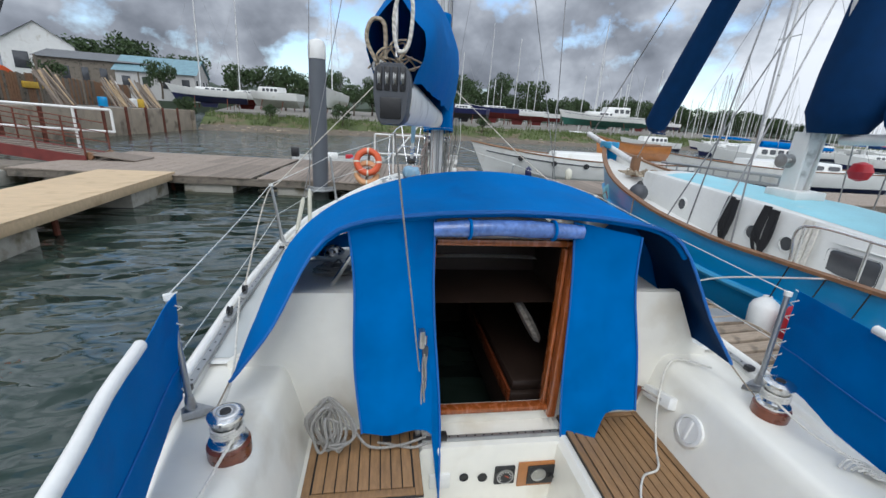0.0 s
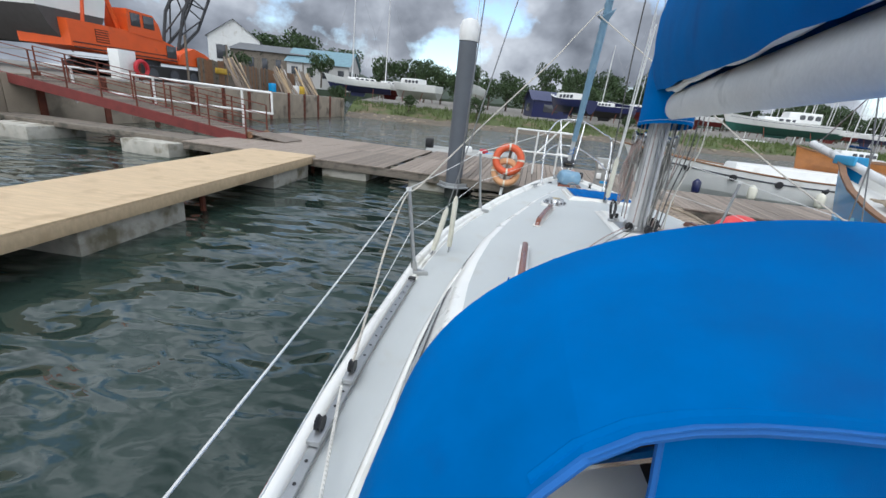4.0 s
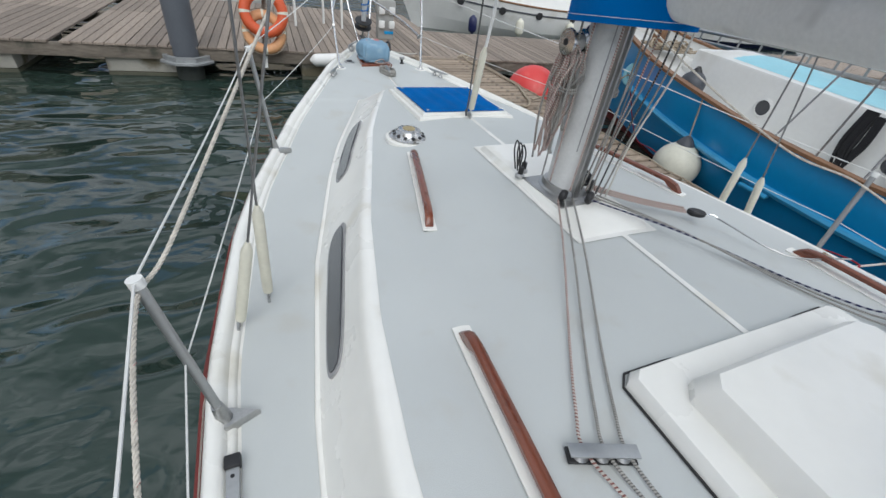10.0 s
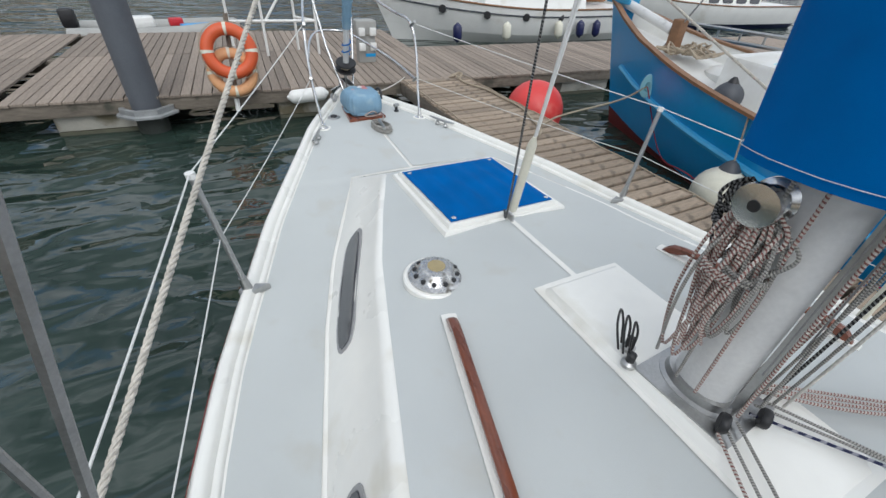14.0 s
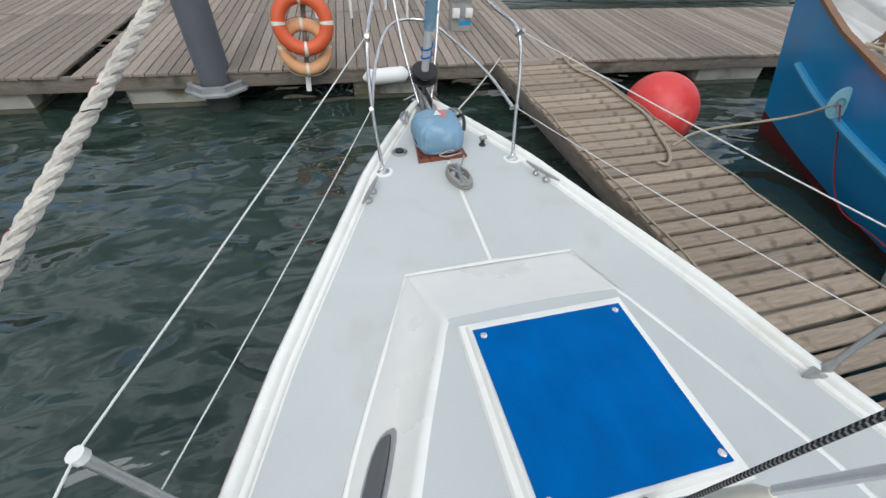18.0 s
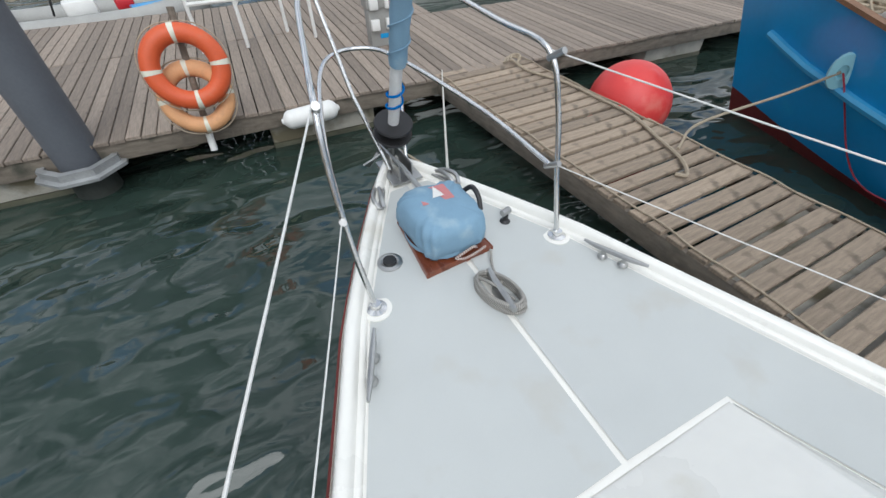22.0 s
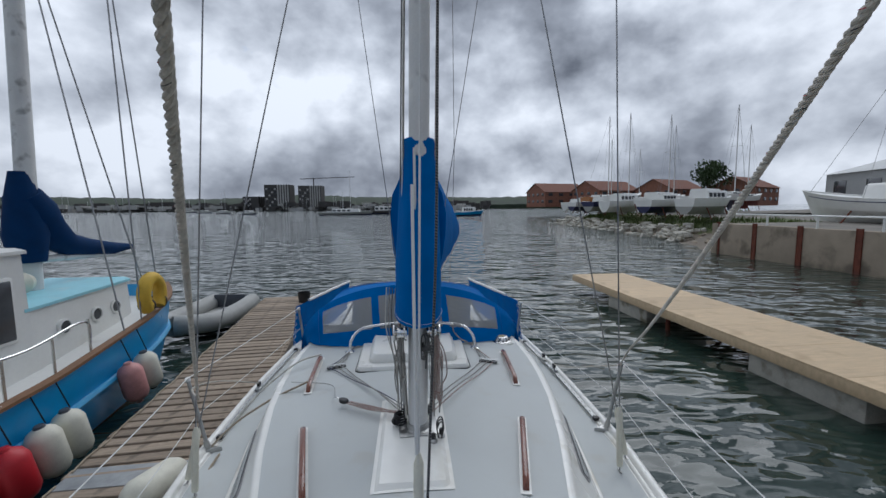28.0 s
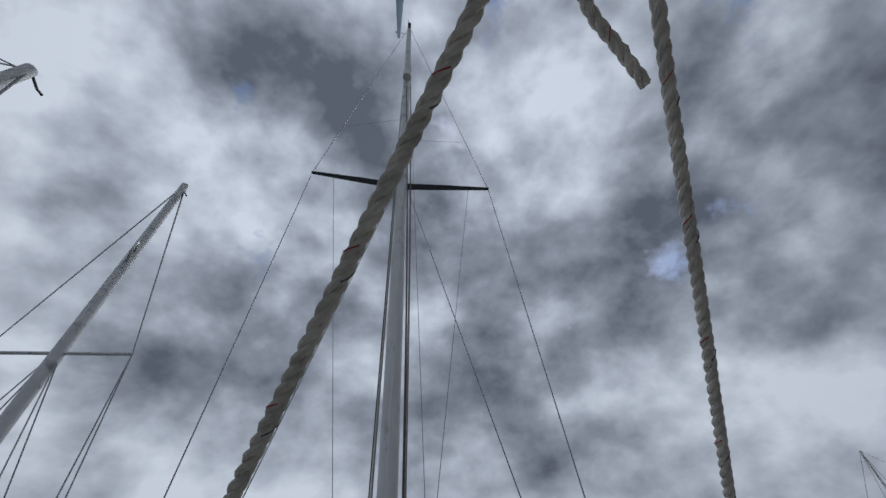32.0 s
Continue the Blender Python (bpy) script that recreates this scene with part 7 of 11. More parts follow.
sheet_winch(-1.195, -3.12, 1.015)
sheet_winch(1.30, -3.08, 1.015)
bm = B()
tube(bm, curve([(-1.25, -3.1, 1.12), (-1.3, -2.75, 1.09), (-1.42, -2.3, 1.07), (-1.54, -1.85, 1.10)], 5), 0.006, 6)
solo("winch_sheet", bm, ROPE_W, "white jib sheet led to the port winch", "rope")
bm = B()
tube(bm, curve([(-1.16, -3.17, 1.11), (-1.2, -3.3, 1.06), (-1.24, -3.55, 1.015), (-1.2, -3.8, 1.01)], 5), 0.006, 6)
solo("sheet_tail", bm, ROPE_W, "white tail of the sheet from the port winch", "rope")
bm = B()
tube(bm, curve([(1.26, -3.12, 1.11), (1.3, -3.3, 1.06), (1.42, -3.5, 1.02), (1.45, -3.8, 1.01)], 5), 0.006, 6)
for k in range(6):
    tube(bm, curve([(1.28 + 0.02 * k, -3.42 - 0.01 * k, 1.02), (1.36, -3.40 - 0.02 * k, 1.035), (1.44, -3.46 - 0.01 * k, 1.02), (1.37, -3.50 + 0.01 * k, 1.028)], 4), 0.0055, 5)
solo("cleated_rope", bm, ROPE_W, "white rope made fast on the coaming cleat", "rope")
bm = B()
tube(bm, curve([(1.28, -2.72, 1.03), (1.1, -2.62, 1.02), (0.99, -2.72, 0.8), (0.93, -2.85, 0.625), (0.84, -3.0, 0.62), (0.72, -3.05, 0.62), (0.6, -3.25, 0.62), (0.55, -3.6, 0.62)], 7), 0.006, 6)
solo("loose_line", bm, ROPE_W, "loose white line trailing over the starboard seat", "rope")

# coiled sheet hung on the port side of the bulkhead
rnd = random.Random(21)
pts = []
for k in range(11):
    w, dx, zb = rnd.uniform(0.035, 0.10), rnd.uniform(-0.05, 0.05), rnd.uniform(0.585, 0.70)
    y = -2.68 - rnd.uniform(0.0, 0.07)
    pts += [(-0.87 + dx * 0.4, y, 0.89 + rnd.uniform(-0.02, 0.03)), (-0.87 + dx - w, y - 0.01, 0.80), (-0.87 + dx - w * 0.5, y - 0.03, 0.69), (-0.86 + dx, y - 0.05, zb), (-0.87 + dx + w, y - 0.03, 0.70 + rnd.uniform(-0.02, 0.05)), (-0.87 + dx + w * 0.7, y, 0.82)]
pts += [(-0.86, -2.72, 0.80), (-0.75, -2.73, 0.74), (-0.66, -2.76, 0.65), (-0.50, -2.75, 0.64), (-0.36, -2.70, 0.64)]
bm = tube(B(), curve(pts, 4), 0.0075, 6)
solo("coiled_sheet", bm, ROPE_G, "coil of grey flecked rope hanging against the bulkhead", "rope")

# traveller track on the bridge deck
tr = thing("traveller", (0.03, -2.66, 0.58), "alloy mainsheet traveller track across the bridge deck", "traveller")
part("track", box(B(), (0.03, -2.665, 0.585), (1.26, 0.03, 0.024), 0, 0.003), ALU, tr)
for i in range(22):
    part("hole", lathe(B(), [(0.005, 0), (0.005, 0.0018)], 8, Matrix.Translation((-0.52 + i * 0.05, -2.665, 0.5975))), BLACKP, tr, "dark pin hole")
for x in (-0.57, -0.40, -0.26, 0.64):
    part("stop", box(B(), (x, -2.665, 0.605), (0.05, 0.05, 0.035), 0, 0.006), BLACKP, tr, "black plunger stop")
bl = thing("mainsheet_block", (-0.40, -2.66, 0.62), "stainless mainsheet block on the traveller car", "block")
for s in (-1, 1):
    part("cheek", lathe(B(), [(0.004, -0.004), (0.03, -0.003), (0.03, 0.003), (0.004, 0.004)], 16, Matrix.Translation((-0.40 + s * 0.018, -2.66, 0.68)) @ Matrix.Rotation(math.pi / 2, 4, "Y")), STEEL_D, bl)
part("sheave", lathe(B(), [(0.026, -0.012), (0.018, 0), (0.026, 0.012)], 16, Matrix.Translation((-0.40, -2.66, 0.68)) @ Matrix.Rotation(math.pi / 2, 4, "Y")), BLACKP, bl)
part("strap", box(B(), (-0.40, -2.66, 0.64), (0.03, 0.02, 0.06), 0, 0.004), STEEL_D, bl)
bl = thing("mainsheet_block", (-0.41, -2.68, 1.2), "upper mainsheet block with a cam", "block")
part("shell", box(B(), (-0.405, -2.685, 1.24), (0.03, 0.05, 0.10), 0, 0.01), STEEL_D, bl)
bm = B()
tube(bm, curve([(-0.36, -2.74, 0.63), (-0.44, -2.75, 0.62), (-0.55, -2.72, 0.62), (-0.62, -2.7, 0.62)], 5), 0.0075, 6)
solo("mainsheet_tail", bm, ROPE_G, "grey flecked mainsheet tail lying on the seat", "rope")


def dial(x, z, r, label, square=0.0):
    d = thing("instrument_dial", (x, -2.735, z), label, "gauge", "cockpit instruments")
    m = Matrix.Translation((x, -2.722, z)) @ Matrix.Rotation(math.pi / 2, 4, "X")
    if square:
        part("housing", box(B(), (x, -2.728, z), (square, 0.02, square), 0, 0.006), BLACKP, d)
        m = Matrix.Translation((x, -2.737, z)) @ Matrix.Rotation(math.pi / 2, 4, "X")
    part("bezel", lathe(B(), [(r, 0), (r, 0.008), (r * 0.86, 0.010), (r * 0.84, 0.005)], 24, m), STEEL_D if square else BLACKP, d)
    part("face", lathe(B(), [(r * 0.86, 0.004), (r * 0.86, 0.006)], 24, m), BLACKP, d)
    if square:
        for k in range(10):
            a = radians(-130 + 26 * k)
            part("tick", box(B(), (x + r * 0.66 * math.sin(a), -2.745, z + r * 0.66 * math.cos(a)), (0.004, 0.002, 0.009), m=Matrix.Translation((x + r * 0.66 * math.sin(a), -2.745, z + r * 0.66 * math.cos(a))) @ Matrix.Rotation(a, 4, "Y")), WHITEP, d, "white dial tick")
        part("needle", box(B(), (x, -2.746, z), (0.03, 0.002, 0.003), m=Matrix.Translation((x + 0.008, -2.746, z + 0.004)) @ Matrix.Rotation(0.6, 4, "Y")), ORANGE, d, "orange needle")


dial(-0.13, 0.36, 0.026, "small dark round gauge in the bridge deck")
dial(-0.02, 0.35, 0.028, "small dark round gauge in the bridge deck")
dial(0.11, 0.36, 0.05, "black square instrument with a round white-marked dial", 0.12)
w = thing("wooden_instrument_console", (0.31, -2.73, 0.35), "varnished wooden instrument panel with a black dial", "panel")
part("board", box(B(), (0.31, -2.727, 0.355), (0.24, 0.014, 0.17), 0, 0.004), VARNISH, w)
part("dark_plate", box(B(), (0.33, -2.737, 0.355), (0.17, 0.01, 0.13), 0, 0.004), BLACKP, w)
part("dial_ring", lathe(B(), [(0.045, 0), (0.045, 0.006), (0.036, 0.008), (0.034, 0.003)], 24, Matrix.Translation((0.31, -2.743, 0.36)) @ Matrix.Rotation(math.pi / 2, 4, "X")), STEEL_D, w)
part("knob", lathe(B(), [(0.014, 0), (0.014, 0.02), (0.010, 0.022)], 14, Matrix.Translation((0.385, -2.743, 0.355)) @ Matrix.Rotation(math.pi / 2, 4, "X")), BLACKP, w)
w = thing("switch_box", (-0.27, -2.73, 0.34), "small white plastic cover plate", "cover plate")
part("plate", box(B(), (-0.27, -2.727, 0.35), (0.12, 0.02, 0.10), 0, 0.006), WHITEP, w)

# starboard coaming: winch handle pocket and round hatch
nrm = Vector((-0.93, 0, 0.25)).normalized()
mt = Matrix.Translation((1.045, -2.92, 0.78)) @ nrm.to_track_quat("Z", "Y").to_matrix().to_4x4()
a = thing("access_hatch", (1.045, -2.92, 0.7), "round white plastic inspection hatch in the coaming", "hatch")
part("ring", lathe(B(), [(0.085, -0.01), (0.085, 0.008), (0.068, 0.012), (0.066, 0.004)], 30, mt), WHITEP, a)
part("lid", lathe(B(), [(0.065, 0.0), (0.065, 0.008), (0.01, 0.009)], 30, mt), WHITEP, a)
part("grip", box(B(), (0, 0, 0), (0.02, 0.11, 0.012), m=mt @ Matrix.Translation((0, 0, 0.012)), bevel=0.003), WHITEP, a)
k = thing("winch_handle_pocket", (1.05, -2.66, 0.72), "cream plastic winch handle pocket with a handle inside", "pocket")
mp_ = Matrix.Translation((1.055, -2.67, 0.80)) @ nrm.to_track_quat("Z", "Y").to_matrix().to_4x4() @ Matrix.Rotation(0.25, 4, "Z")
part("pocket", box(B(), (0, 0, 0), (0.22, 0.075, 0.06), m=mp_ @ Matrix.Translation((0, 0, 0.02)), bevel=0.012), WHITEP, k)
part("handle_grip", tube(B(), [mp_ @ Vector((-0.10, 0.0, 0.03)), mp_ @ Vector((-0.135, 0.0, 0.05)), mp_ @ Vector((-0.135, -0.08, 0.06))], 0.014, 10), MAHOG, k, "brown winch handle grip")
part("handle_arm", tube(B(), [mp_ @ Vector((0.05, 0.0, 0.05)), mp_ @ Vector((-0.12, 0.0, 0.045))], 0.009, 8), STEEL, k, "chrome winch handle arm")
j = thing("rope_jammer", (-1.2, -3.55, 1.0), "black fairlead on the port coaming", "fairlead")
part("body", box(B(), (-1.26, -3.42, 1.018), (0.05, 0.10, 0.035), 15, 0.01), BLACKP, j)

# things inside the cabin
c = thing("cushion", (0.35, -1.35, 0.9), "pale patterned cushion leaning in the cabin", "cushion")
part("pillow", lathe(B(), [(0.01, -0.04), (0.15, -0.03), (0.17, 0), (0.15, 0.03), (0.01, 0.04)], 24, Matrix.Translation((0.33, -1.5, 1.12)) @ Matrix.Rotation(radians(70), 4, "X") @ Matrix.Diagonal((1, 0.9, 1, 1))), CUSHION, c)
c = thing("cushion", (0.4, -2.0, 0.8), "pale round cushion on the cabin berth", "cushion")
part("pillow", lathe(B(), [(0.01, -0.03), (0.13, -0.025), (0.15, 0), (0.13, 0.025), (0.01, 0.03)], 24, Matrix.Translation((0.42, -2.0, 0.98)) @ Matrix.Rotation(radians(60), 4, "Y") @ Matrix.Diagonal((1.3, 1, 1, 1))), CUSHION, c)
b = thing("cabin_berth", (0.4, -1.7, 0.4), "cushioned berth inside the cabin, coloured near-black for its shade", "berth")
# base and cushion share the cabin's painted-in shade
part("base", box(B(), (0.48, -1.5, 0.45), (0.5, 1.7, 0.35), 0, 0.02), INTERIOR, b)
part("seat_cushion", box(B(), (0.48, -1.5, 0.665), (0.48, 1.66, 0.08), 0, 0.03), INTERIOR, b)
part("fiddle_board", box(B(), (0.225, -1.5, 0.60), (0.018, 1.68, 0.10), 0, 0.004), MAHOG, b, "mahogany fiddle board")


# ---------------------------------------------------------------- weather cloths
def weather_cloth(s):
    d = thing("weather_cloth", (s * 1.47, -3.9, 1.05), "blue canvas weather cloth with a white padded top edge", "dodger", "weather cloths")
    rows = []
    for j in range(9):
        t = j / 8
        r = []
        for i in range(26):
            y = -2.86 - 2.0 * i / 25
            x = s * ((1.44 if s < 0 else 1.51) + 0.05 * t - 0.20 * max(0, -y - 2.9))
            top = 1.57 - 0.05 * i / 25
            r.append(Vector((x + 0.014 * noise.noise((y * 3, t * 2, s)), y + (0.04 * t if i == 0 else 0), top + (1.04 - top) * t - (0.05 * math.sin(math.pi * i / 25) * (t if t > 0.8 else 0)))))
        rows.append(r)
    part("cloth", sheet(B(), rows, 0.003), CANVAS, d, sharp=70)
    part("padded_top", tube(B(), [p + Vector((0, 0, 0.01)) for p in rows[0][5:]], 0.02, 10), WHITEP, d, "white padded tube along the top")
    part("lacing", tube(B(), [rows[0][0].lerp(rows[-1][0], t) + Vector((s * 0.02 * math.sin(t * 40), 0.02 * math.cos(t * 40), 0)) for t in np.linspace(0, 1, 60)], 0.003, 5), WIREW, d, "white lacing cord")
    part("seam", tube(B(), [rows[5][i] + Vector((-s * 0.006, 0, 0)) for i in range(26)], 0.004, 5), PIPING, d)


for s in (-1, 1):
    weather_cloth(s)


# ---------------------------------------------------------------- sea hood, grab hoop
def sea_hood():
    r = thing("sea_hood", (0, -1.6, 1.44), "white moulded sea hood over the sliding hatch", "hatch hood")
    bm = B()
    outer = [(-0.50, -0.99), (-0.47, -0.965), (0.47, -0.965), (0.50, -0.99), (0.52, -1.905), (-0.52, -1.905)]
    prism(bm, outer, 1.40, 1.462, 0.02)
    part("flange", bm, GEL, r)
    inner = [(-0.40, -1.10), (-0.36, -1.06), (0.36, -1.06), (0.40, -1.10), (0.42, -1.905), (-0.42, -1.905)]
    prism(bm := B(), inner, 1.455, 1.535, 0.045)
    part("top", bm, GEL, r)
    bm = B()
    tube(bm, [(x * 1.004, y * 1.002, roof(abs(x), y) + 0.009) for x, y in ((-0.515, -1.90), (-0.508, -0.99), (-0.475, -0.955), (0.475, -0.955), (0.508, -0.99), (0.515, -1.90))], 0.004, 5)
    part("sealant_line", bm, CAULK, r, "dark sealant line round the flange")
    for s in (-1, 1):
        for y in (-1.05, -1.4, -1.75):
            part("screw", lathe(B(), [(0.007, 0), (0.005, 0.003)], 8, Matrix.Translation((s * 0.47, y, 1.455))), STEEL_D, r)
    h = thing("grab_hoop", (0, -1.5, 1.44), "polished stainless grab hoop arching over the sea hood", "handrail")
    pts = [(-0.63, -1.50, 1.43), (-0.62, -1.53, 1.52), (-0.56, -1.58, 1.60), (-0.45, -1.62, 1.635), (-0.2, -1.65, 1.655), (0, -1.66, 1.66), (0.2, -1.65, 1.655), (0.45, -1.62, 1.635), (0.56, -1.58, 1.60), (0.62, -1.53, 1.52), (0.63, -1.50, 1.43)]
    part("tube", tube(B(), curve(pts, 6), 0.0145, 14), STEEL, h)
    for s in (-1, 1):
        part("flange", lathe(B(), [(0.045, 0), (0.045, 0.006), (0.03, 0.012), (0.02, 0.03)], 20, Matrix.Translation((s * 0.63, -1.50, roof(0.63, -1.5) + 0.004))), STEEL, h, "round stainless flange")
    part("leather_wrap", tube(B(), [(-0.50, -1.605, 1.622), (-0.43, -1.625, 1.638)], 0.020, 12), GREYFR, h, "grey tape wrapping")
    bm = B()
    tube(bm, curve([(-0.42, -1.63, 1.625), (-0.43, -1.64, 1.55), (-0.5, -1.60, 1.48), (-0.56, -1.56, 1.46), (-0.5, -1.66, 1.465)], 5), 0.006, 6)
    solo("tie_line", bm, ROPE_T, "grey tie line hanging from the grab hoop", "rope")


sea_hood()


def tangle(name, cx, cy, rx, ry, n, mat, label, seed, r=0.006, up=0.05):
    """A loose heap of line on the cabin top."""
    rnd = random.Random(seed)
    bm = B()
    pts = []
    for k in range(n):
        a = k * 1.9 + rnd.uniform(-0.5, 0.5)
        x, y = cx + rx * math.cos(a) * rnd.uniform(0.35, 1), cy + ry * math.sin(a) * rnd.uniform(0.35, 1)
        pts.append((x, y, roof(min(abs(x), edge(y)), y) + r + 0.004 + rnd.uniform(0, up)))
    tube(bm, curve(pts, 5), r, 6)
    return solo(name, bm, mat, label, "rope", "lines under the sprayhood")


tangle("loose_rope", -0.88, -2.18, 0.14, 0.12, 34, ROPE_G, "heap of dark grey line on the cabin top under the hood", 4)
tangle("loose_rope", 0.80, -2.16, 0.16, 0.14, 36, ROPE_G, "heap of flecked line on the cabin top under the hood", 9)
for s in (-1, 1):
    w = thing("cabin_top_winch", (s * 0.70, -2.20, roof(0.7, -2.2)), "small black cabin top winch under the hood", "winch", "cabin top winches")
    part("drum", lathe(B(), [(0.05, 0), (0.05, 0.015), (0.036, 0.025), (0.034, 0.07), (0.046, 0.085), (0.044, 0.095), (0.015, 0.098)], 22, Matrix.Translation((s * 0.70, -2.20, roof(0.7, -2.2)))), BLACKP, w)
    part("cap", lathe(B(), [(0.02, 0.096), (0.018, 0.104)], 14, Matrix.Translation((s * 0.70, -2.20, roof(0.7, -2.2)))), STEEL, w, "steel winch cap")


# ---------------------------------------------------------------- things on the pontoons
def pt(x, y, z):
    """A place on the pontoon: along it, away from the yacht, above its deck."""
    return PONT @ Vector((x, y, z))


def lifebuoy(c, R, r, tilt, mat, strap, label):
    m = Matrix.Translation(c) @ Matrix.Rotation(radians(-3), 4, "Z") @ Matrix.Rotation(radians(90 + tilt), 4, "X")
    root = thing("lifebuoy", Vector(c) - Vector((0, 0, R)), label, "lifebuoy", "lifebuoys")
    bm = B()
    n, k = 44, 14
    vs = [[bm.verts.new(m @ Vector(((R + r * math.cos(b)) * math.cos(a), (R + r * math.cos(b)) * math.sin(a), r * 0.85 * math.sin(b)))) for b in np.linspace(0, 2 * math.pi, k + 1)[:-1]] for a in np.linspace(0, 2 * math.pi, n + 1)[:-1]]
    for i in range(n):
        for j in range(k):
            bm.faces.new((vs[i][j], vs[(i + 1) % n][j], vs[(i + 1) % n][(j + 1) % k], vs[i][(j + 1) % k]))
    part("ring", bm, mat, root)
    for q in range(4):
        a0 = radians(45 + 90 * q - 45)
        bm = B()
        rows = [[m @ Vector(((R + r * 1.03 * math.cos(b)) * math.cos(a), (R + r * 1.03 * math.cos(b)) * math.sin(a), r * 0.88 * math.sin(b))) for b in np.linspace(0, 2 * math.pi, 15)] for a in (a0 - 0.07, a0, a0 + 0.07)]
        surface(bm, rows)
        part("reflective_band", bm, strap, root, "pale reflective band")
    bm = B()
    pts = []
    for i in range(49):
        a = 2 * math.pi * i / 48
        b = R + r * (1.05 + 0.22 * abs(math.sin(2 * a)))
        pts.append(m @ Vector((b * math.cos(a), b * math.sin(a), 0)))
    tube(bm, pts, 0.006, 5)
    part("grab_line", bm, ROPE_T, root, "thin grab line round the ring")


lifebuoy((-0.96, 6.80, 1.10), 0.29, 0.084, -14, ORANGE, IVORY, "bright orange lifebuoy with pale bands on a post")
lifebuoy((-0.985, 6.86, 0.80), 0.265, 0.078, -20, PEACH, IVORY, "faded orange lifebuoy hung behind the brighter one")
lp = thing("lifebuoy_post", (-1.02, 6.88, 0.3), "grey timber post holding the lifebuoys", "post")
part("post", tube(B(), [(-1.03, 6.84, 0.30), (-0.98, 6.92, 0.80), (-0.90, 7.03, 1.55)], 0.032, 8), BEAM, lp)
part("white_foot", tube(B(), [(-1.035, 6.83, 0.24), (-1.02, 6.86, 0.42)], 0.036, 8), WHITEP, lp, "white painted foot")


def frame_rail():
    r = thing("white_guard_rail", pt(-0.2, 2.4, 0), "white painted tubular guard rail on the pontoon", "railing")
    x0, x1, y = -0.95, 0.65, 2.35
    for x in (x0, -0.35, x1 - 0.35, x1):
        part("post", tube(B(), [pt(x, y + (0.5 if x > 0.2 and x < 0.6 else 0), 0), pt(x, y + (0.5 if 0.2 < x < 0.6 else 0), 1.22)], 0.026, 8), WHITEP, r)
    for z in (0.62, 1.22):
        part("rail", tube(B(), [pt(x0, y, z), pt(x1, y, z)], 0.026, 8), WHITEP, r)
        part("rail", tube(B(), [pt(x1, y, z), pt(x1 - 0.35, y + 0.5, z)], 0.026, 8), WHITEP, r)
    part("brace", tube(B(), [pt(-0.35, y, 0.55), pt(0.45, y + 0.3, 1.55)], 0.024, 8), WHITEP, r)


frame_rail()


def pedestal():
    c = pt(1.45, 1.55, 0)
    r = thing("power_pedestal", c, "grey plastic shore power pedestal with white sockets", "power pedestal")
    part("column", box(B(), c + Vector((0, 0, 0.36)), (0.34, 0.22, 0.72), -3, 0.02), GREYRIB, r)
    part("head", box(B(), c + Vector((0, 0, 0.62)), (0.40, 0.28, 0.26), -3, 0.03), GREYRIB, r, "pale grey top housing")
    for dx in (-0.11, 0.11):
        for z in (0.56, 0.30):
            s = part("socket_cover", box(B(), c + Vector((dx, -0.15, z)), (0.12, 0.07, 0.14), -3, 0.015), WHITEP, r, "white socket cover")
    part("label_plate", box(B(), c + Vector((0.06, -0.115, 0.14)), (0.2, 0.01, 0.06), -3, 0.003), BBLUE, r, "blue label plate")


pedestal()


def fender(c, axis, L, R, mat, label, group="boat fenders", tip=None):
    c, axis = Vector(c), Vector(axis).normalized()
    m = Matrix.Translation(c) @ axis.to_track_quat("Z", "Y").to_matrix().to_4x4()
    r = thing("fender", c - Vector((0, 0, R)), label, "fender", group)
    part("body", lathe(B(), [(0.012, -L / 2 - R * 0.55), (R * 0.35, -L / 2 - R * 0.45), (R * 0.8, -L / 2 - R * 0.12), (R, -L / 2 + R * 0.3), (R, L / 2 - R * 0.3), (R * 0.8, L / 2 + R * 0.12), (R * 0.35, L / 2 + R * 0.45), (0.012, L / 2 + R * 0.55)], 24, m), mat, r)
    for s in (-1, 1):
        part("eye_end", lathe(B(), [(R * 0.36, s * (L / 2 + R * 0.42)), (R * 0.28, s * (L / 2 + R * 0.62)), (0.01, s * (L / 2 + R * 0.66))], 14, m), tip or mat, r, "moulded eye end")
    return r


def ball_fender(c, R, mat, tipmat, label, group="ball fenders"):
    c = Vector(c)
    r = thing("ball_fender", c - Vector((0, 0, R)), label, "fender", group)
    part("body", lathe(B(), [(0.01, -R)] + [(R * math.cos(a), R * math.sin(a)) for a in np.linspace(-1.4, 0.9, 12)] + [(R * 0.4, R * 0.95), (R * 0.25, R * 1.1)], 26, Matrix.Translation(c)), mat, r)
    part("neck", lathe(B(), [(R * 0.42, R * 0.86), (R * 0.36, R * 1.02), (R * 0.2, R * 1.25), (0.02, R * 1.35)], 18, Matrix.Translation(c)), tipmat, r, "dark moulded neck")
    return r


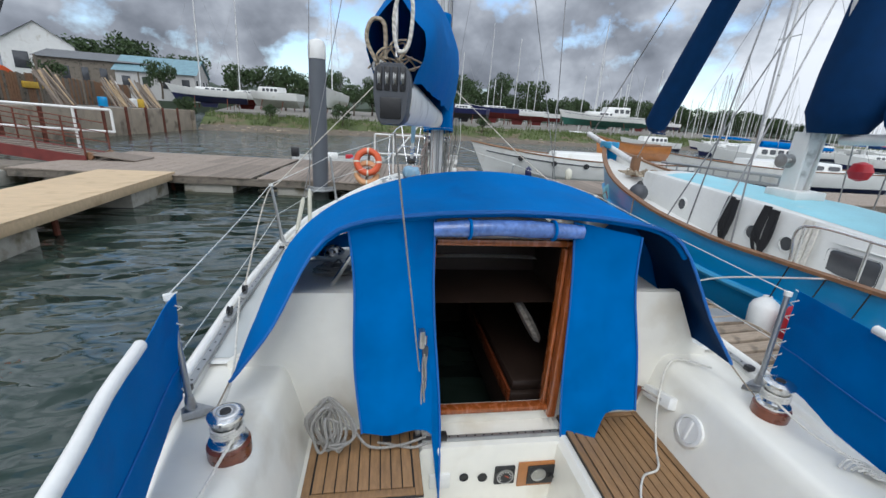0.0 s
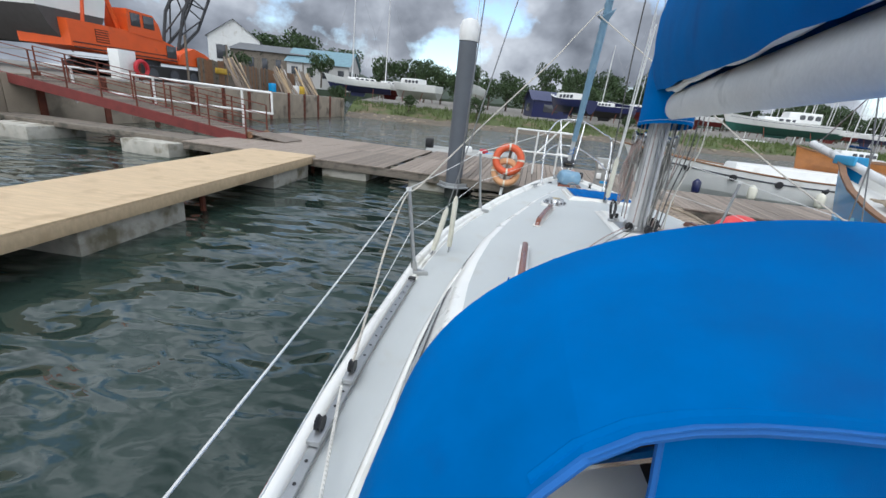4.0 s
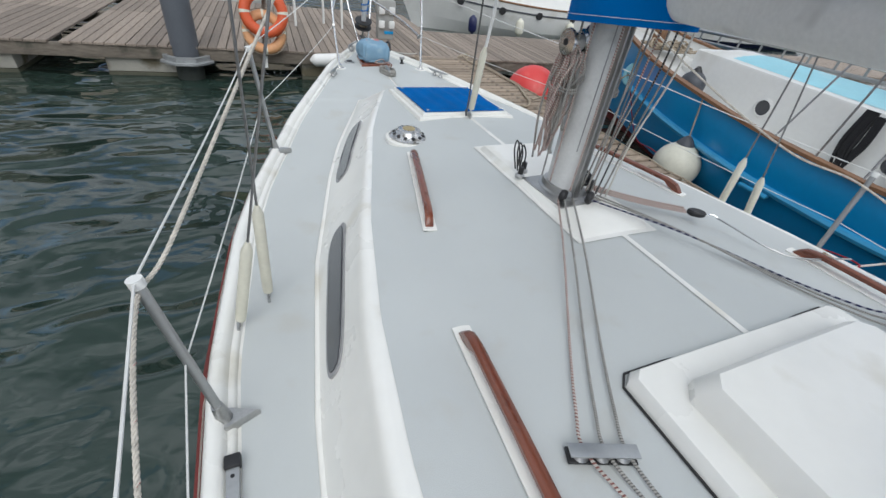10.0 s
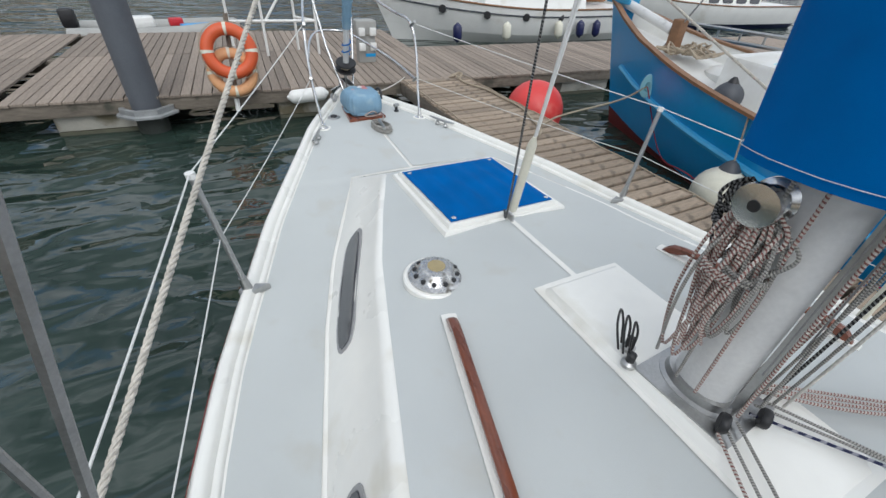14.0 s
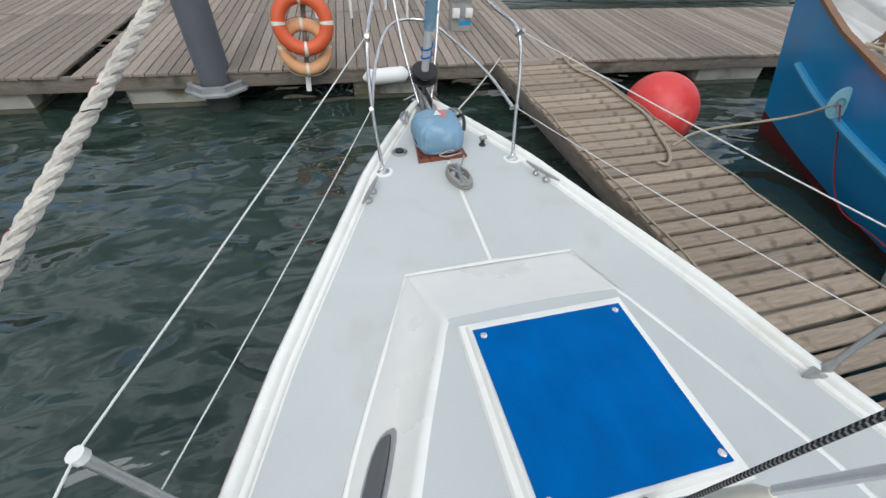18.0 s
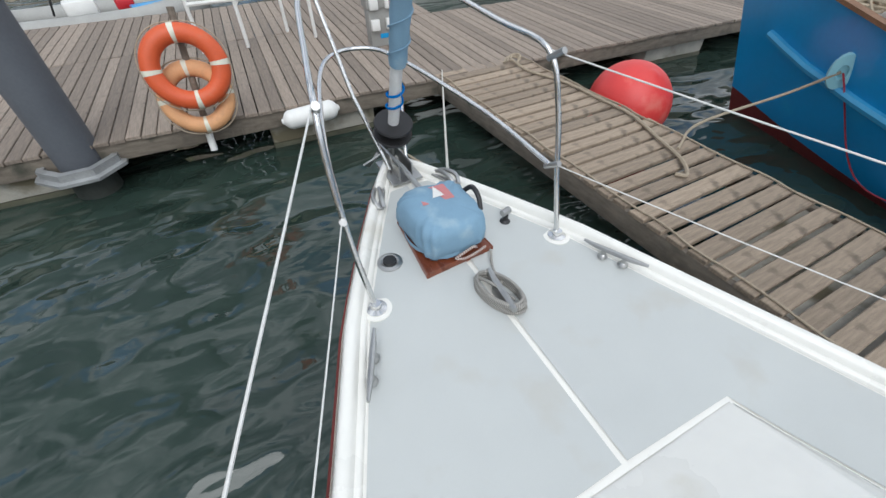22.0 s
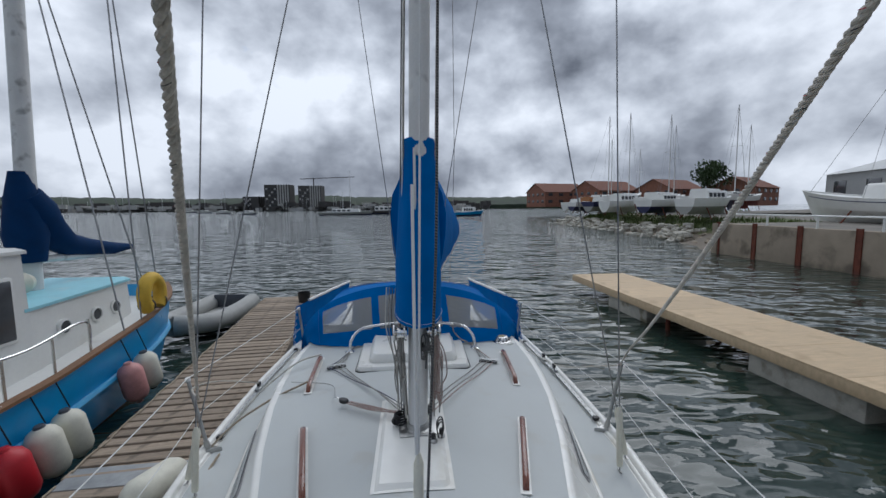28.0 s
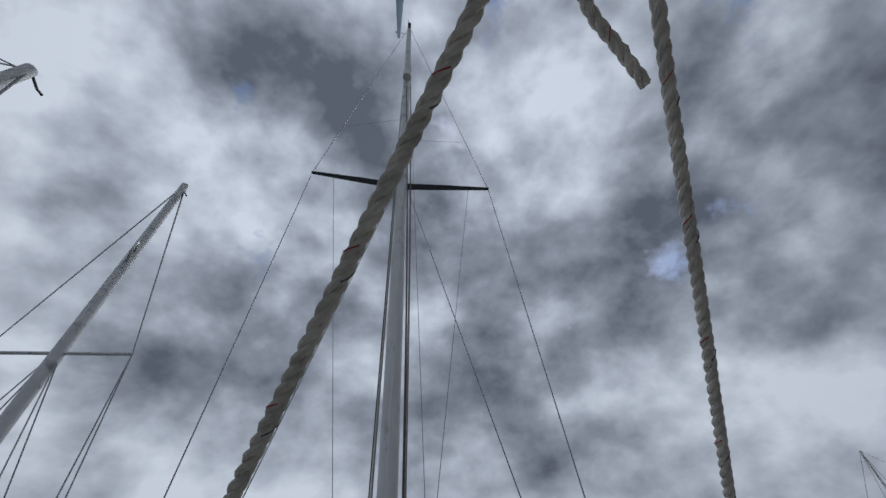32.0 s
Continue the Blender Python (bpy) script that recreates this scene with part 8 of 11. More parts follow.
fender(pt(0.05, -0.10, -0.10), (1, -0.05, 0.06), 0.52, 0.105, WHITEP, "white cylindrical fender hung along the pontoon edge")
fender((2.06, -0.70, 0.665), (0.22, 1, 0.12), 0.42, 0.14, IVORY, "cream fender between the yacht and the finger pontoon")
buoy = solo("mooring_buoy", lathe(B(), [(0.01, -0.5)] + [(0.5 * math.cos(a), 0.5 * math.sin(a)) for a in np.linspace(-1.45, 1.45, 26)] + [(0.05, 0.502), (0.01, 0.503)], 36, Matrix.Translation((3.72, 5.55, 0.19)) @ Matrix.Rotation(0.5, 4, "X")), REDBUOY, "large faded red inflatable buoy floating beside the finger", "buoy")


def mooring(pts, r, mat, label, k=6):
    bm = B()
    tube(bm, curve(pts, k), r, 6)
    return solo("mooring_line", bm, mat, label, "rope", "mooring lines")


mooring([pt(2.7, -0.05, 0.06), pt(2.72, -0.4, 0.03), pt(2.9, -0.9, 0.03), pt(2.95, -1.4, 0.03), pt(2.98, -1.9, 0.03), pt(2.85, -2.4, 0.03), pt(2.75, -2.75, 0.03), pt(2.6, -2.95, 0.03), pt(2.52, -2.9, 0.03)], 0.017, ROPE_T, "thick tan mooring rope lying along the finger edge")
for i in range(3):
    mooring([pt(2.6 + 0.05 * i, -0.02, 0.03), pt(2.72 + 0.03 * i, 0.08, 0.05 + 0.01 * i), pt(2.85, 0.0, 0.04 + 0.02 * i), pt(2.75, -0.1, 0.03)], 0.014, ROPE_T, "coil of tan mooring rope at the pontoon corner")
mooring(sag((0.20, 3.80, 1.25), pt(1.75, 0.06, 0.05), 0.03, 8), 0.008, ROPE_W, "white bow line to the pontoon corner")
mooring(sag((0.03, 4.15, 1.30), (1.75, 1.9, 0.55), 0.10, 8), 0.007, ROPE_T, "tan bow spring led back to the finger")
mooring(sag((1.42, -0.4, 1.08), (1.75, 1.6, 0.56), 0.04, 8), 0.009, ROPE_T, "tan spring line to the finger pontoon")
mooring([(1.5, 0.9, 1.05), (1.75, 0.8, 0.65), (1.85, 0.9, 0.57), (2.05, 0.7, 0.56), (1.95, 0.3, 0.55), (1.9, -0.3, 0.55), (2.0, -0.9, 0.56)], 0.012, ROPE_T, "tangled tan line along the finger edge")
mooring([(0.88, -1.35, 1.46), (1.1, -1.2, 1.42), (1.45, -0.95, 1.15), (1.75, -0.4, 0.75), (1.95, 0.2, 0.56)], 0.009, ROPE_W, "white line from the grab rail to the finger")
mooring([(0.86, -0.75, 1.45), (1.2, -0.7, 1.3), (1.5, -0.55, 1.1), (1.8, -0.1, 0.7), (1.92, 0.5, 0.56)], 0.008, ROPE_T, "tan line from the grab rail to the finger")
bm = rope_coil(1.93, -0.9, 0.55, "", 6, 0.09, 0.2, 0.012, rot=10)
solo("rope_coil", bm, ROPE_T, "tangle of tan mooring rope on the finger edge", "rope")
bm = rope_coil(3.02, -0.35, 0.52, "", 6, 0.08, 0.10, 0.012, rot=30)
solo("rope_coil", bm, ROPE_RED, "coil of red rope on the finger pontoon", "rope")
b_ = thing("bucket", pt(2.3, -14.7, 0), "black bucket standing at the end of the finger", "bucket")
part("body", lathe(B(), [(0.12, 0), (0.15, 0.24), (0.165, 0.25), (0.16, 0.26), (0.14, 0.25)], 20, Matrix.Translation(pt(2.3, -14.7, 0.005))), BLACKP, b_)
part("handle", tube(B(), [pt(2.3, -14.7, 0.25) + Vector((0.15 * math.cos(a), 0, 0.12 * math.sin(a))) for a in np.linspace(0, math.pi, 10)], 0.006, 5), STEEL_D, b_)


# ---------------------------------------------------------------- boats in general
def hull_rings(L, beam, free, draft, sheer=0.25, stern=0.7, rake=0.5, flare=0.2):
    """Sections of a hull along y, bow at +L/2, z 0 at the waterline."""
    rings = []
    for i in range(19):
        u = i / 18
        y = -L / 2 + L * u
        w = beam / 2 * (stern + (1 - stern) * math.sin(min(1, u / 0.5) * math.pi / 2)) * (1 - max(0, (u - 0.45) / 0.55) ** 2.1)
        w = max(w, 0.012)
        top = free + sheer * (max(0, u - 0.35) / 0.65) ** 2 * free * 2 + 0.12 * sheer * (1 - u)
        bow = max(0, (u - 0.5) / 0.5)
        row = []
        for s in (-1, 1):
            col = []
            for f in (0, 0.06, 0.25, 0.5, 0.75, 1.0):
                z = top - f * (top + draft)
                ww = w * (1 - f ** (1.6 + 1.2 * (1 - bow)) * (0.75 + 0.2 * bow)) * (1 - flare * bow * f)
                col.append(Vector((s * ww, y - rake * bow**1.6 * f * (top + draft), z)))
            row += col if s < 0 else col[::-1]
        rings.append(row)
    return rings


def craft(name, pos, heading, L, beam, free, mats, label, group="", draft=0.35, stripe=None, mast=0.0, cabin=None, wheel=None, keel=0.0, sheer=0.25, stern=0.7, rake=0.5, tilt=0, boomcover=None, windows=4, rig=True, props=False, portholes=0, mastpos=0.08):
    """A moored or stored boat: hull, bottom, deck, cabin, windows, mast and rigging as parts."""
    m = Matrix.Translation(pos) @ Matrix.Rotation(radians(heading), 4, "Z") @ Matrix.Rotation(radians(tilt), 4, "Y")
    root = thing(name, Vector(pos) - Vector((0, 0, draft + keel)), label, "boat", group)
    rings = hull_rings(L, beam, free, draft, sheer, stern, rake)
    top, bot = B(), B()
    for bm, sel in ((top, (0, 1, 2, 3)), (bot, (3, 4, 5))):
        for side in (0, 1):
            idx = [k if side == 0 else 11 - k for k in sel]
            ring_loft(bm, [[m @ r[k] for k in idx] for r in rings], False, False)
        if bm is top:
            bm.faces.new([bm.verts.new(m @ rings[0][k]) for k in (0, 1, 2, 3, 8, 9, 10, 11)])
        else:
            bm.faces.new([bm.verts.new(m @ rings[0][k]) for k in (3, 4, 5, 6, 7, 8)])
    part("hull", top, mats[0], root, sharp=60)
    part("bottom", bot, mats[1], root, "painted bottom below the waterline", sharp=60)
    part("deck", surface(B(), [[m @ (r[0] + Vector((0.02, 0, -0.06))), m @ Vector((0, r[0].y, r[0].z - 0.02)), m @ (r[11] + Vector((-0.02, 0, -0.06)))] for r in rings]), mats[2], root)
    for k in (0, 11):
        part("gunwale", tube(B(), [m @ (r[k] + Vector((0, 0, 0.01))) for r in rings], 0.03, 6), mats[3], root, "rubbing strake along the gunwale")
    if stripe:
        for k in (1, 10):
            part("stripe", tube(B(), [m @ (r[k].lerp(r[k + (1 if k == 1 else -1)], 0.4) + Vector((-0.0 if k == 1 else 0.0, 0, 0))) for r in rings[:-1]], 0.028, 5), stripe, root, "painted stripe")
    if keel:
        part("keel", ring_loft(B(), [[m @ Vector((x, y * k, z)) for x, y in ((-0.07, -L * 0.13), (0.07, -L * 0.13), (0.07, L * 0.11), (-0.07, L * 0.11))] for z, k in ((-draft + 0.06, 1), (-draft - keel, 0.75))]), mats[1], root)
    zdeck = free - 0.05

    def house(y0, y1, w, h, mat, nm, nwin, wmat=SMOKE, base=0.0):
        hb_ = [(-w, y0), (w, y0), (w, y0 + (y1 - y0) * 0.75), (w * 0.7, y1), (-w * 0.7, y1), (-w, y0 + (y1 - y0) * 0.75)]
        rr = []
        for z, k, dy in ((base + zdeck - 0.1, 1, 0), (base + zdeck + h * 0.85, 0.88, -0.12 * h), (base + zdeck + h, 0.74, -0.2 * h)):
            rr.append([m @ Vector((x * k, y + (dy if y > (y0 + y1) / 2 else 0), z)) for x, y in hb_])
        p = part(nm, ring_loft(B(), rr), mat, root)
        for s in (-1, 1):
            for k in range(nwin):
                yy = y0 + (y1 - y0) * 0.72 * (k + 0.5) / nwin
                ww = (y1 - y0) * 0.72 / nwin * 0.36
                x = w * (1 - 0.12 * 0.55) + 0.012
                q = B()
                ring = [(yy + ww * math.copysign(abs(math.cos(a)) ** 0.5, math.cos(a)), base + zdeck + h * (0.5 + 0.24 * math.copysign(abs(math.sin(a)) ** 0.5, math.sin(a)))) for a in np.linspace(0, 2 * math.pi, 13)[:-1]]
                ring_loft(q, [[m @ Vector((s * (x + o - 0.08 * (z - base - zdeck - h * 0.5)), y, z)) for y, z in ring] for o in (-0.03, 0.012)])
                part("window", q, wmat, p, "dark window")
    if cabin:
        house(*cabin, mats[2], "cabin", windows)
    if wheel:
        house(*wheel, mats[2], "wheelhouse", 3, base=wheel_base(cabin))
    for k in range(portholes):
        yy = -L * 0.12 + k * L * 0.55 / max(1, portholes)
        i = min(17, max(0, int((yy + L / 2) / L * 18)))
        for s, k0 in ((-1, 1), (1, 10)):
            c = rings[i][k0].lerp(rings[i][k0 + (1 if s < 0 else -1)], 0.45)
            part("porthole", lathe(B(), [(0.11, -0.02), (0.11, 0.03), (0.02, 0.032)], 14, m @ Matrix.Translation((c.x, yy, c.z)) @ Matrix.Rotation(s * math.pi / 2, 4, "Y")), BLACKP, root, "round dark porthole")
    if mast:
        my = L * mastpos
        base = m @ Vector((0, my, zdeck + (cabin[3] if cabin else 0)))
        head = m @ Vector((0, my - 0.2, zdeck + mast))
        part("mast", tube(B(), [base, head], [0.07, 0.05], 8), ALU_W, root)
        if rig:
            part("spreader", tube(B(), [m @ Vector((-0.7, my - 0.1, zdeck + mast * 0.55)), m @ Vector((0.7, my - 0.1, zdeck + mast * 0.55))], 0.025, 5), ALU_W, root)
            for a in ((0, L * 0.48, zdeck + 0.2), (0, -L * 0.49, zdeck), (beam * 0.45, my, zdeck), (-beam * 0.45, my, zdeck)):
                part("stay", tube(B(), [m @ Vector(a), head], 0.010, 4), WIRE, root)
        if boomcover:
            part("boom_cover", tube(B(), [m @ Vector((0, my - 0.15 - t * L * 0.34, zdeck + (cabin[3] if cabin else 0) + 0.75 - 0.1 * t)) for t in (0, 0.3, 0.7, 1)], [0.16, 0.17, 0.13, 0.07], 10), boomcover, root, "fabric boom cover")
    if props:
        for s in (-1, 1):
            for yy in (-L * 0.25, L * 0.15):
                top_ = m @ Vector((s * beam * 0.34, yy, free * 0.35))
                foot = m @ Vector((s * beam * 0.55, yy, 0))
                foot.z = pos[2] - draft - keel - 0.15
                part("prop", tube(B(), [foot, top_], 0.045, 6), RUST, root, "steel cradle prop")
    return root


def wheel_base(cabin):
    return cabin[3] * 0.4 if cabin else 0.0


# ---------------------------------------------------------------- the blue ketch beside the finger
def ketch():
    ax = lambda y: 5.35 - 0.05 * y                       # centreline, nearly along the finger
    root = thing("blue_ketch", (5.4, 0, -0.3), "bright blue wooden motor ketch with white cabins and red bottom", "boat")
    BT = [(-5.7, 0.9), (-5.2, 1.25), (-4, 1.5), (-2, 1.62), (0, 1.62), (1.5, 1.55), (2.6, 1.32), (3.6, 1.0), (4.4, 0.66), (5.0, 0.38), (5.45, 0.12), (5.62, 0.04)]
    ZT = [(-5.7, 1.42), (-4.6, 1.22), (-2, 1.03), (0, 0.99), (1, 1.05), (2, 1.16), (3.2, 1.30), (4.4, 1.52), (5.6, 1.88)]
    ys = np.linspace(-5.7, 5.62, 36)

    def side(y, s, f):
        b, top = lerp(y, BT), lerp(y, ZT)
        bow = max(0, (y - 1.0) / 4.6)
        z = top - f * (top + 0.55)
        w = b * (1 - f**2.0 * (0.34 + 0.5 * bow)) - 0.10 * bow * f * b
        yy = y - 0.75 * bow**2 * f + 0.5 * max(0, (-y - 4.5)) * f
        return Vector((ax(yy) + s * max(0.02, w), yy, z))
    fr = [0, 0.12, 0.28, 0.42, 0.56, 0.66, 0.80, 1.0]
    for nm, sel, mat, lab in (("side_planking", (0, 1, 2, 3, 4, 5), BBLUE, "bright blue painted topsides"), ("bottom", (5, 6, 7), ANTIFOUL, "dull red antifouled bottom")):
        bm = B()
        for s in (-1, 1):
            ring_loft(bm, [[side(y, s, fr[k]) for k in sel] for y in ys], False, False)
        bm.faces.new([bm.verts.new(side(-5.7, -1, fr[k])) for k in sel] + [bm.verts.new(side(-5.7, 1, fr[k])) for k in reversed(sel)])
        part(nm, bm, mat, root, lab, sharp=60)
    for s in (-1, 1):
        part("strake", tube(B(), [side(y, s, 0.30) + Vector((s * 0.02, 0, 0)) for y in ys[:-2]], 0.045, 8), BBLUE_L, root, "lighter blue raised strake")
        part("cap_rail", ring_loft(B(), [[side(y, s, 0) + Vector((s * a, 0, b)) for a, b in ((-0.06, 0.0), (-0.06, 0.035), (0.05, 0.035), (0.05, 0.0))] for y in ys]), WOODTRIM, root, "worn timber cap rail")
        part("bulwark_inside", surface(B(), [[side(y, s, 0) + Vector((-s * 0.05, 0, 0.0)), side(y, s, 0) + Vector((-s * 0.06, 0, -0.30))] for y in ys[:-1]]), WHITEHULL, root, "white inside of the bulwark")
    part("deck", surface(B(), [[Vector((ax(y) - max(0.01, lerp(y, BT) - 0.05), y, lerp(y, ZT) - 0.24)), Vector((ax(y), y, lerp(y, ZT) - 0.18)), Vector((ax(y) + max(0.01, lerp(y, BT) - 0.05), y, lerp(y, ZT) - 0.24))] for y in ys[:-1]]), WHITEHULL, root, "white painted deck")
    for s in (-1, 1):
        c = side(3.92, s, 0.22)
        part("hawse_eye", lathe(B(), [(0.13, -0.02), (0.12, 0.02), (0.05, 0.03), (0.04, 0.0)], 18, Matrix.Translation(c + Vector((s * 0.03, 0, 0))) @ Matrix.Rotation(s * math.pi / 2, 4, "Y") @ Matrix.Rotation(0.5, 4, "X") @ Matrix.Diagonal((1.3, 0.8, 1, 1))), DECKBLUE, root, "pale blue hawse eye")
        for yy in (1.0, -3.6):
            c = side(yy, s, 0.34)
            part("step_plate", box(B(), c + Vector((s * 0.05, 0, 0)), (0.10, 0.34, 0.05), 0, 0.02), BBLUE_L, root, "blue painted rubbing pad")

    def house(nm, y0, y1, w0, w1, z0, z1, mat, roofmat, front=0.25):
        poly = [(-w0, y0), (w0, y0), (w1, y1), (-w1, y1)]
        p = part(nm, ring_loft(B(), [[Vector((ax(y) + x * k, y - (front * (z - z0) if y == y1 else 0), z)) for x, y in poly] for z, k in ((z0, 1), (z1, 0.94))]), mat, root)
        poly2 = [(-w0 - 0.04, y0 - 0.04), (w0 + 0.04, y0 - 0.04), (w1 + 0.03, y1 - front * (z1 - z0) + 0.06), (-w1 - 0.03, y1 - front * (z1 - z0) + 0.06)]
        part("roof", ring_loft(B(), [[Vector((ax(y) + x * k, y, z)) for x, y in poly2] for z, k in ((z1, 0.94), (z1 + 0.04, 0.94), (z1 + 0.07, 0.80))]), roofmat, p)
        return p

    def port(par, y, z, r, x, deep=SMOKE):
        for s in (-1, 1):
            m = Matrix.Translation((ax(y) + s * x, y, z)) @ Matrix.Rotation(s * math.pi / 2, 4, "Y")
            q = part("porthole", lathe(B(), [(r * 1.3, -0.02), (r * 1.3, 0.02), (r * 1.02, 0.03), (r, 0.012)], 20, m), WHITEHULL, par, "round white-rimmed porthole")
            part("porthole_glass", lathe(B(), [(r, -0.01), (r, 0.014)], 18, m), deep, par, "dark porthole glass")
    # long fore cabin, its top falling towards the wheelhouse, with a rounded white edge round a pale blue roof
    FW = lambda y: 0.82 - 0.055 * max(0.0, y - 0.2) ** 1.3
    FZ = lambda y: lerp(y, [(-1.2, 1.34), (-0.5, 1.40), (0.4, 1.47), (1.3, 1.50), (2.9, 1.56)])
    fy = list(np.linspace(-1.2, 2.9, 14))
    fore = part("fore_cabin", ring_loft(B(), [[Vector((ax(y) + s * (FW(y) - a), y + 0.18 * (b < 0.1) * (y > 2.8), FZ(y) + b - (0 if b > -0.5 else FZ(y) - 1.26))) for s in (-1, 1) for a, b in (((-0.02, -0.6), (0.0, -0.06), (0.02, -0.012), (0.06, 0.0)) if s < 0 else ((0.06, 0.0), (0.02, -0.012), (0.0, -0.06), (-0.02, -0.6)))] for y in fy]), WHITEHULL, root, sharp=50)
    part("roof", surface(B(), [[Vector((ax(y) + k * (FW(y) - 0.11), y, FZ(y) + 0.006 + 0.05 * (1 - k * k))) for k in (-1, -0.6, 0, 0.6, 1)] for y in fy[:-1]]), DECKBLUE, fore, "pale blue painted cabin roof")
    part("roof_crown", surface(B(), [[Vector((ax(y) + k * (FW(y) - 0.06), y, FZ(y) - 0.002 + 0.045 * (1 - k * k))) for k in (-1, -0.6, 0, 0.6, 1)] for y in fy]), WHITEHULL, fore)
    for y, z in ((1.81, 1.15), (0.34, 1.06), (-0.17, 1.04)):
        port(fore, y, z, 0.09, FW(y))
    for s in (-1, 1):
        part("window_frame", box(B(), (ax(-0.93) + s * 0.82, -0.93, 1.0), (0.05, 0.70, 0.42), -2.9, 0.06), WHITEHULL, fore)
        part("window", box(B(), (ax(-0.93) + s * 0.835, -0.93, 1.0), (0.05, 0.58, 0.30), -2.9, 0.05), SMOKE, fore, "dark cabin window")
    mid = house("wheelhouse", -2.75, -1.15, 0.86, 0.82, 0.8, 2.33, WHITEHULL, WHITEHULL, 0.22)
    for s in (-1, 1):
        for y0, y1, z0, z1 in ((-2.5, -2.05, 1.35, 2.05), (-1.9, -1.55, 1.5, 2.05)):
            ym = (y0 + y1) / 2
            part("window_frame", box(B(), (ax(ym) + s * 0.83, ym, (z0 + z1) / 2), (0.05, y1 - y0 + 0.08, z1 - z0 + 0.08), -2.9, 0.03), WHITEHULL, mid)
            part("window", box(B(), (ax(ym) + s * 0.842, ym, (z0 + z1) / 2), (0.05, y1 - y0, z1 - z0), -2.9, 0.02), SMOKE, mid, "dark wheelhouse window")
    aft = house("aft_cabin", -4.9, -2.75, 0.72, 0.86, 0.85, 1.62, WHITEHULL, DECKBLUE, 0.0)
    for y, w in ((-3.27, 0.82), (-3.96, 0.77), (-4.45, 0.735)):
        port(aft, y, 1.28, 0.085, w)
    part("stowed_buoy", lathe(B(), [(0.02, -0.13), (0.10, -0.11), (0.15, 0.0), (0.10, 0.11), (0.02, 0.13)], 16, Matrix.Translation((ax(-3.4) - 0.2, -3.45, 1.86)) @ Matrix.Rotation(math.pi / 2, 4, "X")), IVORY, root, "cream fender stowed on the aft cabin")
    # tabernacle, hand winch and a red buoy at the main mast
    for s in (-1, 1):
        part("tabernacle_cheek", box(B(), (ax(0.65) + s * 0.12, 0.65, 1.95), (0.04, 0.24, 0.95), 0, 0.01), WHITEHULL, root, "white tabernacle cheek")
    part("tabernacle_base", box(B(), (ax(0.65), 0.62, 1.56), (0.5, 0.5, 0.14), 0, 0.02), WHITEHULL, root)
    part("hand_winch", lathe(B(), [(0.02, -0.09), (0.10, -0.08), (0.10, -0.06), (0.05, -0.05), (0.05, 0.05), (0.10, 0.06), (0.10, 0.08), (0.02, 0.09)], 16, Matrix.Translation((ax(0.65) - 0.2, 0.72, 2.02)) @ Matrix.Rotation(math.pi / 2, 4, "Y")), STEEL_D, root, "grey hand winch on the tabernacle")
    part("mast_buoy", lathe(B(), [(0.02, -0.13), (0.10, -0.10), (0.14, 0.0), (0.10, 0.10), (0.02, 0.13)], 16, Matrix.Translation((ax(0.3) + 0.55, 0.3, 1.95))), REDP, root, "red ball buoy hung beside the mast")
    # masts, sail bags and rigging
    for nm, y, h, rake in (("main_mast", 0.68, 9.3, -0.75), ("mizzen_mast", -3.85, 12.3, -0.3)):
        x = ax(y)
        z0 = 1.55
        part(nm, tube(B(), [Vector((x, y, z0)), Vector((x - 0.2, y + rake, h))], [0.125, 0.09], 12), ALU_W, root, "silver mast")
        sp = 7.2 if h > 10 else 5.6
        at = lambda z: Vector((x - 0.2 * (z - z0) / (h - z0), y + rake * (z - z0) / (h - z0), z))
        part("crosstree", tube(B(), [at(sp) - Vector((1.15, 0, 0)), at(sp) + Vector((1.15, 0, 0))], 0.03, 6), ALU_W, root)
        part("masthead_light", tube(B(), [at(h), at(h) + Vector((0.1, -0.3, 0.05)), at(h) + Vector((0.12, -0.42, 0.1))], 0.02, 6), BLACKP, root)
        part("radar_bracket", tube(B(), curve([at(h - 2.7), at(h - 2.5) + Vector((-0.12, 0.22, 0)), at(h - 2.8) + Vector((-0.14, 0.26, 0)), at(h - 3.0)], 4), 0.025, 6), STEEL_D, root)
        for s in (-1, 1):
            for dy, top in ((0.0, h - 0.1), (0.45, sp), (-0.45, sp), (-0.8, h - 0.2)):
                foot = Vector((ax(y + dy) + s * (lerp(y + dy, BT) - 0.03), y + dy, lerp(y + dy, ZT)))
                pts = [foot] + ([at(sp) + Vector((s * 1.15, 0, 0))] if top > sp + 1 else []) + [at(top) + Vector((s * 0.05, 0, 0))]
                part("shroud", tube(B(), pts, 0.011, 5), WIRE, root)
    bm = B()
    x, y = ax(0.55), 0.42
    rings = []
    for z, w, l in ((2.42, 0.24, 0.34), (2.7, 0.30, 0.50), (3.2, 0.27, 0.44), (3.9, 0.2, 0.32), (4.6, 0.14, 0.2), (4.9, 0.12, 0.14)):
        rings.append([Vector((x + w * math.cos(a) * (1 + 0.1 * noise.noise((z * 2, a, 1))), y - 0.25 * (l / 0.5) * 0.5 + l * math.sin(a), z)) for a in np.linspace(0, 2 * math.pi, 21)[:-1]])
    part("main_sail_bag", ring_loft(bm, rings), CANVAS_DK, root, "navy canvas bag round the main mast", sharp=80)
    part("main_boom", tube(B(), [Vector((x, y - 0.2, 2.35)), Vector((ax(-3.3), -3.2, 2.5))], 0.07, 10), ALU_W, root)
